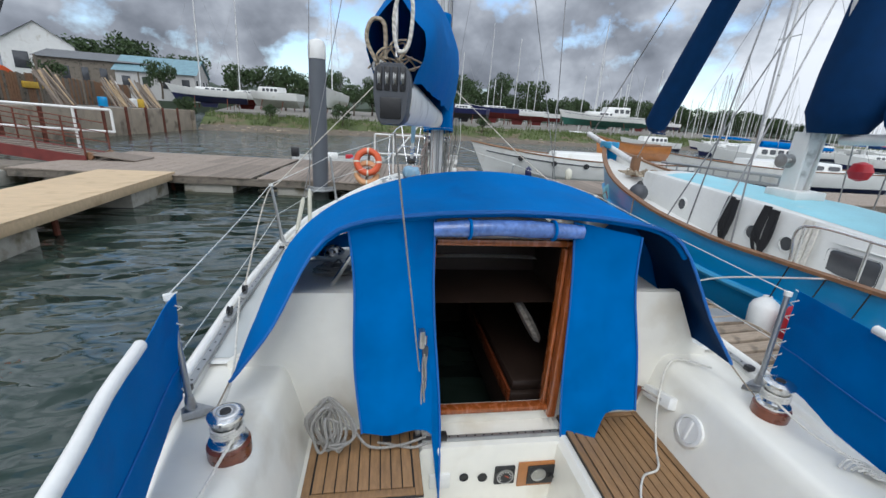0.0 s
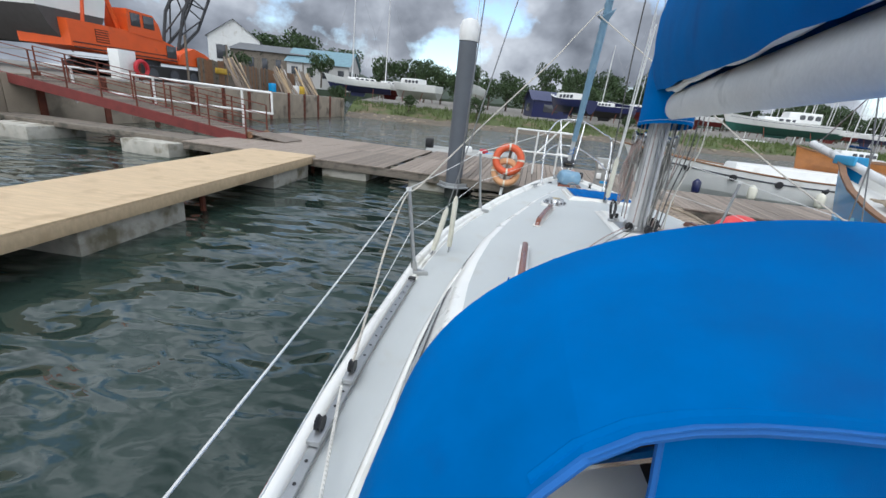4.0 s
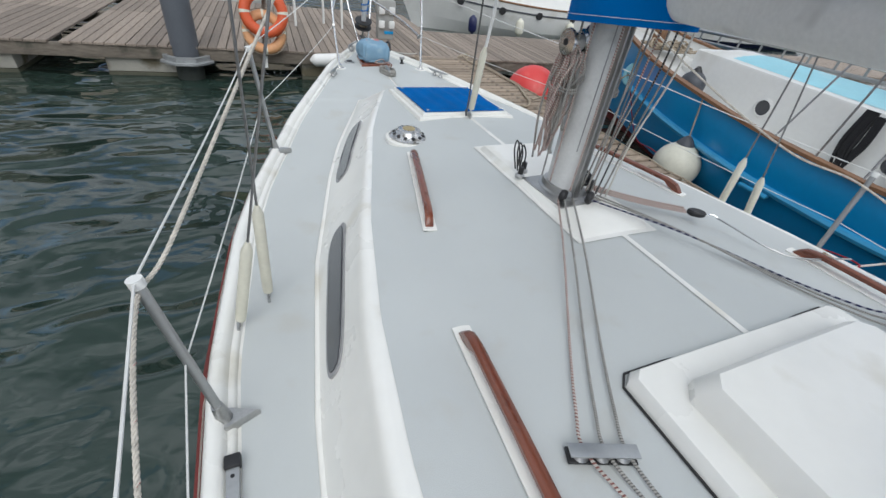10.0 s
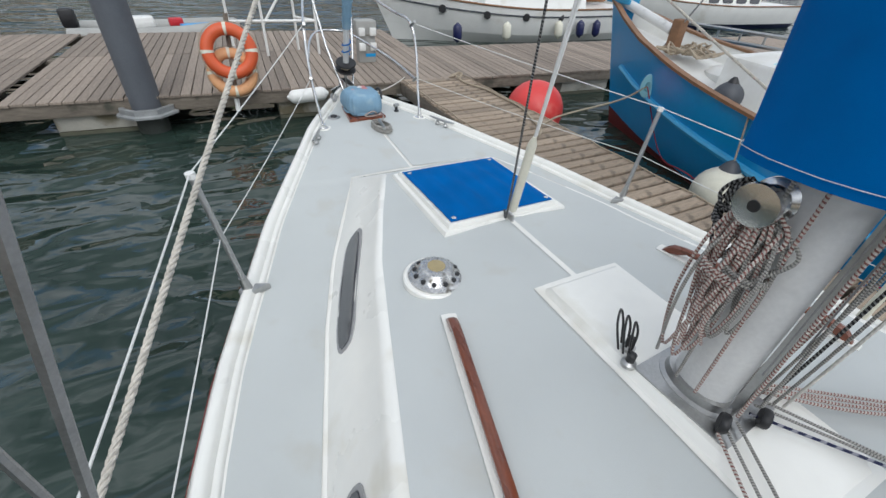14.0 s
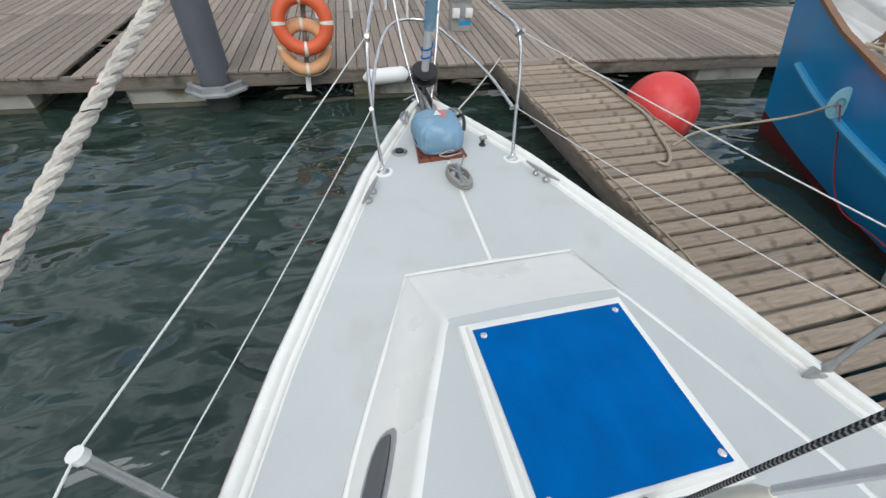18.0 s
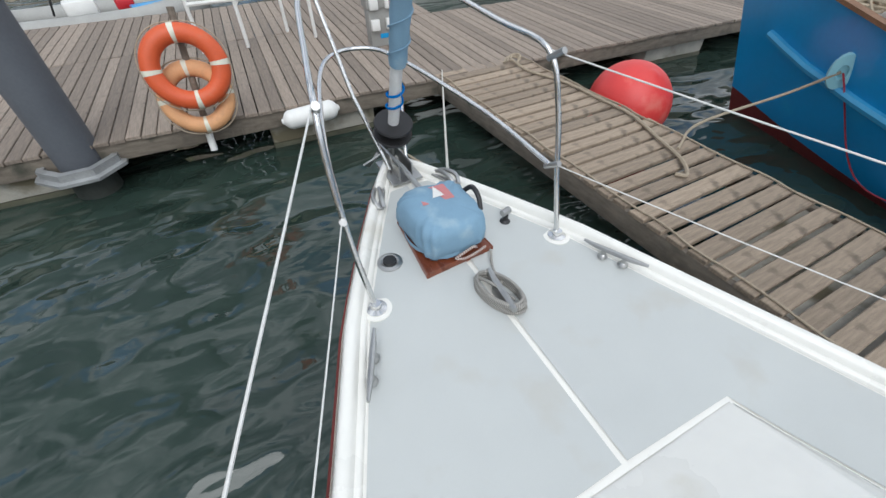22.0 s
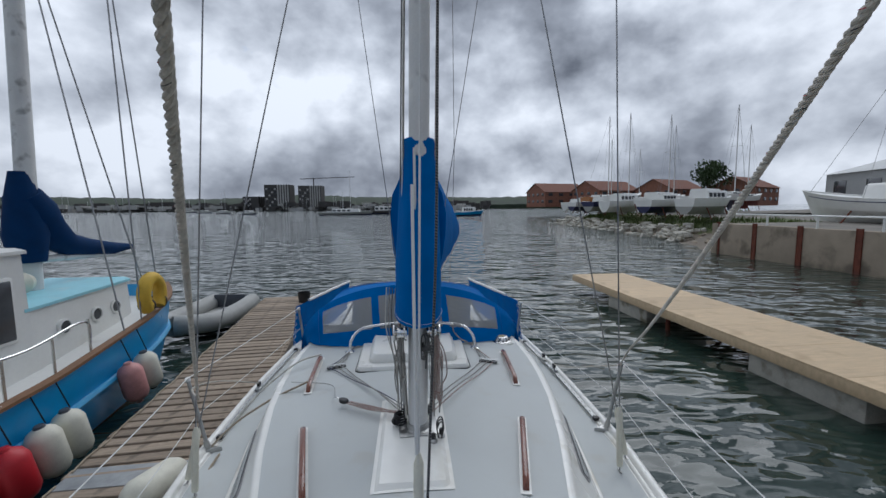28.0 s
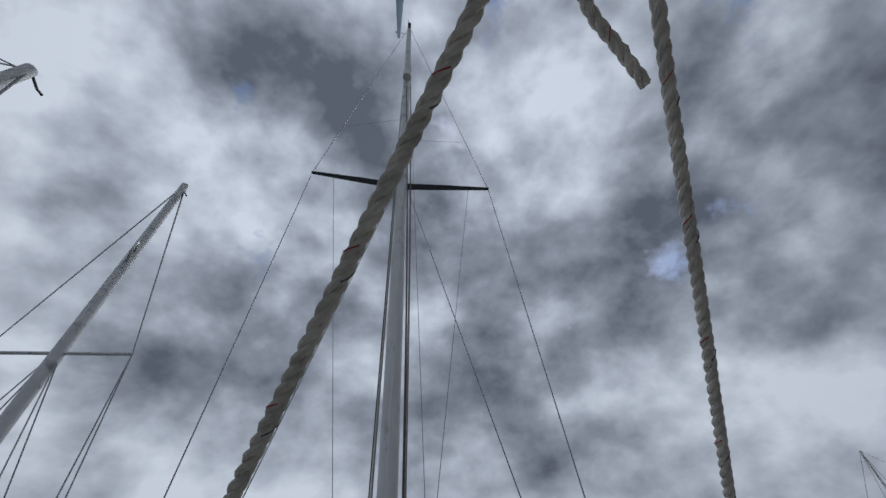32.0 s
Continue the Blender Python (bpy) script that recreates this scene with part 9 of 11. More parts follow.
    part("main_sail_cover", tube(B(), [Vector((ax(-0.3 - t * 2.8), -0.3 - t * 2.8, 2.62 + 0.1 * (1 - t))) for t in (0, 0.2, 0.5, 0.8, 1)], [0.28, 0.24, 0.2, 0.15, 0.07], 12), CANVAS_DK, root, "navy canvas main sail cover")
    x, y = ax(-3.85), -3.85
    part("mizzen_boom", tube(B(), [Vector((x, y - 0.15, 2.12)), Vector((ax(-6.3), -6.3, 2.0))], 0.055, 10), ALU_W, root)
    part("mizzen_cover", tube(B(), [Vector((ax(-3.85 - t * 2.4), -3.85 - t * 2.4, 2.12 + 0.9 * (1 - t) ** 5 + 0.06 * (1 - t) - 0.03 * math.sin(t * 9))) for t in (0, 0.06, 0.15, 0.3, 0.5, 0.75, 1)], [0.22, 0.3, 0.26, 0.19, 0.15, 0.12, 0.05], 14), CANVAS_DK, root, "navy canvas mizzen sail cover")
    part("mizzen_collar", tube(B(), [Vector((x, y, 2.1)), Vector((x, y, 2.5)), Vector((x, y, 3.0)), Vector((x, y, 3.4))], [0.2, 0.26, 0.2, 0.12], 14), CANVAS_DK, root, "navy collar round the mizzen mast")
    foot, head = Vector((ax(4.4) - 0.03, 4.45, 1.35)), Vector((ax(0) - 0.15, 0.0, 9.2))
    part("inner_forestay", tube(B(), [foot, head], 0.012, 5), WIRE, root)
    part("furled_jib", tube(B(), [foot.lerp(head, t) for t in (0.125, 0.14, 0.2, 0.3, 0.5, 0.8, 0.95)], [0.10, 0.22, 0.24, 0.23, 0.19, 0.10, 0.04], 14), CANVAS_DK, root, "navy sleeve over the furled jib")
    part("forestay", tube(B(), [Vector((ax(6.4), 6.4, 2.12)), head], 0.011, 5), WIRE, root)
    part("bowsprit", tube(B(), [Vector((ax(4.4), 4.4, 1.62)), Vector((ax(6.5), 6.5, 2.15))], 0.07, 10), ALU_W, root, "grey bowsprit")
    for s in (-1, 1):
        part("bow_roller", box(B(), (ax(5.4) + s * 0.10, 5.45, 1.93), (0.05, 0.5, 0.16), 0, 0.02), BBLUE_L, root, "blue painted bow roller cheek")
    for k in (0.0, 0.16):
        part("ladder_stile", tube(B(), [Vector((6.3, 5.0, 1.44 + k)), Vector((6.25, 1.5, 1.54 + k))], 0.03, 6), ALU, root, "alloy ladder stile lashed along the far rail")
    for k in range(9):
        part("ladder_rung", tube(B(), [Vector((6.3 - 0.006 * k, 4.8 - 0.38 * k, 1.45 + 0.011 * k)), Vector((6.3 - 0.006 * k, 4.8 - 0.38 * k, 1.60 + 0.011 * k))], 0.018, 6), ALU, root)
    part("samson_post", box(B(), (ax(4.3), 4.3, 1.5), (0.16, 0.16, 0.55), 0, 0.02), WOODTRIM, root)
    part("skylight", lathe(B(), [(0.36, 0), (0.36, 0.10), (0.28, 0.16), (0.05, 0.2)], 20, Matrix.Translation((ax(2.2) + 0.1, 3.35, 1.12))), WHITEHULL, root, "white round deck hatch")
    for s in (-1, 1):
        for y0, y1 in ((-2.7, -0.9),):
            for y in np.linspace(y0, y1, 4):
                b0 = Vector((ax(y) + s * (lerp(y, BT) - 0.05), y, lerp(y, ZT) + 0.02))
                part("rail_post", tube(B(), [b0, b0 + Vector((0, 0, 0.42))], 0.014, 6), STEEL, root)
            part("hand_rail", tube(B(), curve([Vector((ax(y0) + s * (lerp(y0, BT) - 0.05), y0, lerp(y0, ZT) + 0.05)), Vector((ax(y0) + s * (lerp(y0, BT) - 0.05), y0 + 0.05, lerp(y0, ZT) + 0.42)), Vector((ax(-1.8) + s * (lerp(-1.8, BT) - 0.05), -1.8, 1.45)), Vector((ax(y1) + s * (lerp(y1, BT) - 0.05), y1, lerp(y1, ZT) + 0.44)), Vector((ax(y1) + s * (lerp(y1, BT) - 0.05), y1 + 0.05, lerp(y1, ZT) + 0.05))], 6), 0.015, 8), STEEL, root, "stainless hand rail")
    return ax, BT, ZT, side


K_AX, K_BT, K_ZT, K_SIDE = ketch()


PINKV = material("faded_pink_vinyl", (0.55, 0.26, 0.24), 0.5, vary=0.15, scale=12, grain=60, bump=0.02)


def ketch_gear():
    # hanks of black rope against the cabin, fenders over the side
    rnd = random.Random(31)
    for y, z, mat, lab in ((0.72, 1.30, ROPE_BK, "hank of black rope hung on the cabin side"), (0.12, 1.28, ROPE_BK, "hank of black rope hung on the cabin side"), (-0.42, 1.22, ROPE_W, "hank of white rope hung on the cabin side")):
        bm = B()
        x = K_AX(y) - 0.87
        for k in range(12):
            dy, w, zb = rnd.uniform(-0.05, 0.05), rnd.uniform(0.03, 0.09), z - rnd.uniform(0.3, 0.5)
            tube(bm, curve([(x, y + dy - w, z + 0.15), (x - 0.04, y + dy - w * 1.2, (z + zb) / 2), (x - 0.02, y + dy, zb), (x - 0.05, y + dy + w, (z + zb) / 2), (x, y + dy + w * 0.6, z + 0.18)], 4), 0.014, 5)
        solo("rope_hank", bm, mat, lab, "rope", "ketch rope hanks")
    bm = B()
    for k in range(26):
        c = Vector((K_AX(4.0) + rnd.uniform(-0.3, 0.3), 4.0 + rnd.uniform(-0.3, 0.3), 1.36))
        a = rnd.uniform(0, 6.28)
        tube(bm, curve([c, c + Vector((0.15 * math.cos(a), 0.15 * math.sin(a), rnd.uniform(0.02, 0.16))), c + Vector((0.25 * math.cos(a + 1), 0.25 * math.sin(a + 1), rnd.uniform(0.0, 0.08))), c + Vector((0.1, -0.05, 0.02))], 4), 0.014, 5)
    solo("loose_rope", bm, ROPE_T, "heap of brown rope on the foredeck of the ketch", "rope")
    f = ball_fender(K_SIDE(2.05, -1, 0.55) + Vector((-0.28, 0, 0.10)), 0.30, IVORY, DARKG, "cream ball fender with a dark neck against the blue hull")
    bm = B()
    tube(bm, [K_SIDE(2.05, -1, 0.55) + Vector((-0.28, 0, 0.5)), K_SIDE(2.15, -1, 0.0) + Vector((0, 0, 0.03))], 0.010, 6)
    solo("fender_lanyard", bm, ROPE_T, "tan lanyard of the ball fender", "rope")
    bf = ball_fender((K_AX(2.6) - 0.95, 2.7, 1.18), 0.17, DARKG, BLACKP, "dark ball fender stowed on the ketch deck")
    for y, mat, lab in ((-1.30, REDP, "long red fender against the ketch hull"), (-1.68, IVORY, "cream fender low against the ketch hull"), (-2.0, IVORY, "cream fender against the ketch hull"), (-0.92, WHITEP, "white fender low on the ketch hull"),
                        (-3.6, IVORY, "cream fender near the ketch stern"), (-3.2, PINKV, "pink faded fender near the ketch stern")):
        c = K_SIDE(y, -1, 0.35) + Vector((-0.20, 0, 0.08 - (0.2 if mat is WHITEP else 0.12)))
        fender(c, (0.1, 0.15, 1), 0.42, 0.15, mat, lab, tip=DARKG if mat is IVORY else None)
        bm = B()
        tube(bm, [c + Vector((0, 0, 0.3)), K_SIDE(y, -1, 0) + Vector((0, 0, 0.03))], 0.007, 5)
        solo("fender_lanyard", bm, ROPE_BK, "dark lanyard of a hull fender", "rope")
    h = thing("horseshoe_buoy", (K_AX(-4.1) - 1.5, -4.1, 1.2), "yellow foam horseshoe lifebuoy on the ketch rail", "lifebuoy")
    cx = K_AX(-4.3) - 1.50
    part("horseshoe", tube(B(), [Vector((cx, -4.15 + 0.2 * math.cos(a), 1.52 + 0.26 * math.sin(a))) for a in np.linspace(-0.9, math.pi + 0.9, 18)], 0.10, 10), YELLOW, h)
    for dy in (-0.15, 0.15):
        part("strap", tube(B(), [Vector((cx, -4.15 + dy + 0.11 * math.cos(a) * 0.3, 1.38 + 0.11 * math.sin(a))) + Vector((0.11 * math.cos(a), 0, 0)) for a in np.linspace(0, 6.3, 14)], 0.012, 5), DARKG, h, "dark strap")
    mooring([K_SIDE(3.92, -1, 0.22) + Vector((-0.05, 0, 0)), (4.1, 4.1, 0.75), (3.3, 4.35, 0.53), pt(2.88, -2.6, 0.02)], 0.014, ROPE_T, "tan bow rope of the ketch to the finger")
    bm = B()
    tube(bm, curve([K_SIDE(3.92, -1, 0.22) + Vector((-0.06, -0.02, 0)), K_SIDE(3.4, -1, 0.6) + Vector((-0.10, 0, 0)), K_SIDE(2.6, -1, 0.55) + Vector((-0.15, 0, 0)), K_SIDE(1.2, -1, 0.62) + Vector((-0.12, 0, 0)), (3.2, -0.2, 0.56), (3.02, -0.35, 0.56)], 8), 0.008, 5)
    solo("red_line", bm, ROPE_RED, "thin red line from the hawse eye along the blue hull", "rope")
    mooring([K_SIDE(-1.4, -1, 0.0) + Vector((0, 0, 0.03)), (3.4, -0.6, 0.75), (3.1, -0.3, 0.55)], 0.010, ROPE_W, "white spring line of the ketch")


ketch_gear()

b_ = thing("rubber_bucket", (2.68, -7.8, 0.51), "black rubber bucket standing at the end of the finger pontoon", "bucket")
part("body", lathe(B(), [(0.02, 0.004), (0.13, 0.0), (0.155, 0.24), (0.165, 0.25), (0.150, 0.245), (0.125, 0.03), (0.02, 0.03)], 20, Matrix.Translation((2.68, -7.8, 0.512))), BLACKP, b_)

# grey inflatable behind the finger's end
rb = thing("inflatable_dinghy", (4.85, -7.6, 0.0), "grey inflatable dinghy lying astern of the ketch", "dinghy")
for s in (-1, 1):
    part("side_tube", tube(B(), curve([(4.85 + s * 0.5, -8.9, 0.32), (4.85 + s * 0.55, -7.8, 0.32), (4.85 + s * 0.5, -6.8, 0.36), (4.85 + s * 0.2, -6.2, 0.45), (4.85, -6.1, 0.46)], 6), 0.21, 14), GREYRIB, rb)
part("floor", box(B(), (4.85, -7.7, 0.2), (0.9, 2.2, 0.06), 0, 0.01), GREYRIB, rb)
part("transom", box(B(), (4.85, -8.7, 0.36), (0.8, 0.05, 0.4), 0, 0.01), DARKG, rb)

# dinghy with an outboard beyond the main pontoon
rb = thing("inflatable_dinghy", pt(-2.6, 5.9, -0.5), "pale blue and white inflatable dinghy with an outboard behind the pontoon", "dinghy")
for s in (-1, 1):
    part("side_tube", tube(B(), curve([pt(-4.3, 5.9 + s * 0.55, -0.12), pt(-2.4, 5.9 + s * 0.6, -0.10), pt(-1.4, 5.9 + s * 0.4, -0.04), pt(-0.9, 5.9, 0.0)], 6), 0.2, 14), GREYRIB, rb)
part("blue_panel", box(B(), pt(-1.75, 5.55, 0.10), (0.7, 0.25, 0.05), 15, 0.02), BBLUE, rb, "blue patch on the tube")
part("white_locker", box(B(), pt(-2.9, 5.7, 0.14), (0.5, 0.35, 0.25), 10, 0.05), WHITEP, rb, "white locker")
part("red_can", box(B(), pt(-2.2, 5.75, 0.12), (0.3, 0.25, 0.2), 10, 0.04), REDP, rb, "red fuel can")
part("outboard", box(B(), pt(-4.35, 5.9, 0.2), (0.3, 0.22, 0.4), 0, 0.06), BLACKP, rb, "black outboard motor")
part("tiller", tube(B(), curve([pt(-3.35, 5.7, 0.05), pt(-3.25, 5.7, 0.35), pt(-3.05, 5.7, 0.42)], 4), 0.02, 6), BLACKP, rb)


# ---------------------------------------------------------------- gangway and quayside
def gangway():
    a, b = Vector((-9.3, 9.95, 0.60)), Vector((-18.2, 9.95, 1.75))
    r = thing("gangway", (-9.3, 9.95, 0.51), "rusty red steel gangway with a timber deck and rails", "gangway")
    d = (b - a)
    n = 44
    for i in range(n):
        p = a.lerp(b, (i + 0.5) / n)
        part("deck_slat", box(B(), p + Vector((0, 0, 0.0)), (0.19, 1.15, 0.03), 0, 0.004), PLANK, r)
    for s in (-1, 1):
        o = Vector((0, s * 0.6, 0))
        part("girder", ring_loft(B(), [[q + o + Vector((0, dy, dz_)) for dy, dz_ in ((-0.03, -0.28), (0.03, -0.28), (0.03, 0.04), (-0.03, 0.04))] for q in (a, b)]), REDLEAD, r, "red oxide side girder")
        for i in range(8):
            p = a.lerp(b, i / 7) + o
            part("post", tube(B(), [p, p + Vector((0, 0, 0.95))], 0.025, 6), RUST, r)
        for z in (0.35, 0.65, 0.95):
            part("rail", tube(B(), [a + o + Vector((0, 0, z)), b + o + Vector((0, 0, z))], 0.016, 6), RUST, r)
    for s in (-0.5, 0.5):
        part("wheel", lathe(B(), [(0.02, -0.05), (0.11, -0.05), (0.12, 0), (0.11, 0.05), (0.02, 0.05)], 18, Matrix.Translation((-9.25, 9.95 + s, 0.63)) @ Matrix.Rotation(math.pi / 2, 4, "X")), WOODTRIM, r, "worn roller wheel")
    part("ramp_flap", ring_loft(B(), [[Vector((x, 9.95 + y, z)) for y in (-0.55, 0.55) for z in ((z0, z0 + 0.03) if y < 0 else (z0 + 0.03, z0))] for x, z0 in ((-9.2, 0.66), (-8.0, 0.515))]), PLANK, r, "timber ramp flap")
    w = thing("quay_hand_rail", (-13, 10.9, 0.5), "white painted tubular hand rail beside the gangway", "railing")
    for z0, z1 in ((1.28, 1.42), (1.96, 2.15)):
        part("rail", tube(B(), [(-9.2, 10.75, z0), (-18.2, 10.75, z1)], 0.04, 8), WHITEP, w)
    for x, z0 in ((-9.2, 1.26), (-10.3, 0.5), (-13.7, 0.9), (-17.0, 0.9)):
        part("post", tube(B(), [(x, 10.75, z0), (x, 10.75, 1.95 - 0.02 * (x + 9.2))], 0.04, 8), WHITEP, w)
    p = thing("pavement_old_pontoon", (-13, 8.3, 0.3), "grey weathered pontoon with concrete floats beside the gangway", "pontoon", kind="structure")
    part("deck_beam", box(B(), (-13.6, 8.55, 0.42), (8.2, 1.1, 0.16), -3.2, 0.02), BEAM, p)
    for x in (-11.1, -15.7):
        part("concrete_float", box(B(), (x, 8.2, 0.10), (1.6, 1.7, 0.56), -3.2, 0.03), CONC, p)


gangway()


def crane():
    c = thing("crawler_crane", (-24, 21, QZ), "orange crawler crane with a black lattice jib", "crane")
    x0, x1 = -25.6, -22.6
    prof = lambda p: ring_loft(B(), [[Vector((x, y, z)) for y, z in p] for x in (x0, x1)])
    part("body", prof(((15.9, 3.1), (15.86, 4.3), (19.2, 4.3), (21.4, 4.2), (22.6, 3.9), (22.7, 3.0), (18.0, 2.95))), CRANE, c, "orange machinery house")
    part("nose", prof(((22.7, 2.9), (23.0, 3.5), (24.2, 4.0), (25.3, 3.75), (26.0, 3.4), (26.0, 2.9))), CRANE, c, "orange ballast nose")
    cab = part("cab", ring_loft(B(), [[Vector((x, y, z)) for y, z in ((19.2, 4.2), (19.25, 5.4), (21.0, 5.35), (21.4, 4.9), (21.6, 4.1))] for x in (-24.0, -22.56)]), CRANE, c, "orange cab")
    for y, w in ((19.75, 0.62), (20.65, 0.75)):
        part("cab_window", box(B(), (-22.55, y, 4.92), (0.04, w, 0.66), 0, 0.03), SMOKE, cab, "dark cab window")
    part("side_door", box(B(), (-22.57, 22.2, 3.55), (0.05, 0.75, 0.72), 0, 0.02), SMOKE, c, "dark side opening")
    lv = part("louvre", box(B(), (-22.59, 17.6, 3.75), (0.04, 0.75, 0.62), 0, 0.02), RUST, c, "dark louvre panel")
    for k in range(5):
        part("louvre_slat", box(B(), (-22.565, 17.6, 3.52 + 0.115 * k), (0.02, 0.72, 0.05)), CRANE, lv)
    for z, h in ((3.08, 0.06), (3.30, 0.04)):
        part("stripe", box(B(), (-22.58, 19.3, z), (0.04, 6.6, h)), BLACKP, c)
    part("turntable", lathe(B(), [(1.3, 2.55), (1.3, 2.95), (0.1, 2.96)], 20, Matrix.Translation((-24.1, 21.0, 0))), BLACKP, c)
    for sx in (-25.4, -22.9):
        t = part("crawler_track", ring_loft(B(), [[Vector((sx + dx, y, z)) for y, z in ((18.3, 1.78), (17.9, 2.1), (18.0, 2.4), (18.5, 2.62), (27.3, 2.62), (27.9, 2.4), (28.0, 2.1), (27.6, 1.78))] for dx in (-0.35, 0.35)]), BLACKP, c, "black crawler track")
        for k in range(34):
            part("track_shoe", box(B(), (sx, 18.45 + k * 0.265, 2.635), (0.78, 0.20, 0.05), 0, 0.01), DARKG, t)
        for k in range(6):
            part("track_wheel", lathe(B(), [(0.05, -0.40), (0.34, -0.40), (0.34, 0.40), (0.05, 0.40)], 14, Matrix.Translation((sx, 18.9 + k * 1.65, 2.15)) @ Matrix.Rotation(math.pi / 2, 4, "Y")), DARKG, t)
    part("drive_cover", box(B(), (-22.6, 26.8, 2.85), (0.5, 1.6, 0.4), 0, 0.08), YELLOW, c, "yellow drive cover")
    foot, head = Vector((-23.9, 23.7, 3.75)), Vector((-24.3, 33.0, 17.2))
    ax_ = (head - foot).normalized()
    u, v = ax_.cross(Vector((1, 0, 0))).normalized(), Vector((1, 0, 0))
    legs = []
    for su, sv in ((-1, -1), (-1, 1), (1, 1), (1, -1)):
        legs.append([foot + v * sv * 0.55, foot + ax_ * 2.4 + u * su * 0.75 + v * sv * 0.65, head + u * su * 0.6 + v * sv * 0.6])
        part("jib_chord", tube(B(), legs[-1], 0.10, 6), BLACKP, c, "black lattice chord")
    for k in range(17):
        for j in range(4):
            p = legs[j][1].lerp(legs[j][2], k / 16) if k else legs[j][0].lerp(legs[j][1], 0.4)
            q = legs[(j + 1) % 4][1].lerp(legs[(j + 1) % 4][2], min(1, (k + 1) / 16))
            part("jib_lacing", tube(B(), [p, q], 0.05, 4), BLACKP, c)
    for sx in (-23.0, -25.2):
        top = Vector((sx, 17.6, 8.2))
        part("gantry_leg", tube(B(), [Vector((sx, 19.0, 4.3)), top], 0.13, 6), CRANE, c, "orange gantry leg")
        part("gantry_brace", tube(B(), [Vector((sx, 17.0, 4.3)), top], 0.09, 6), CRANE, c)
        part("gantry_tie", tube(B(), [Vector((sx, 17.3, 6.2)), Vector((sx, 18.3, 6.2))], 0.07, 6), CRANE, c)
        part("jib_stay", tube(B(), [top, head], 0.03, 4), BLACKP, c)
    b = thing("white_cabinet", (-20.6, 16.6, QZ), "white steel cabinet standing on the quay", "cabinet")
    part("body", box(B(), (-20.6, 16.6, QZ + 0.70), (0.6, 1.0, 1.4), 0, 0.03), WHITEP, b)
    part("door", box(B(), (-20.29, 16.6, QZ + 0.70), (0.02, 0.8, 1.2), 0, 0.01), WHITEP, b)
    q = thing("lifebuoy", (-20.1, 17.1, QZ), "faded red lifebuoy ring hung on a quayside post", "lifebuoy")
    part("post", tube(B(), [(-20.15, 17.1, QZ - 0.02), (-20.15, 17.1, QZ + 0.95)], 0.04, 6), RUST, q)
    part("ring", tube(B(), [Vector((-20.05, 17.1 + 0.36 * math.cos(a), QZ + 0.62 + 0.36 * math.sin(a))) for a in np.linspace(0, 6.28, 22)], 0.10, 8), REDP, q)


crane()


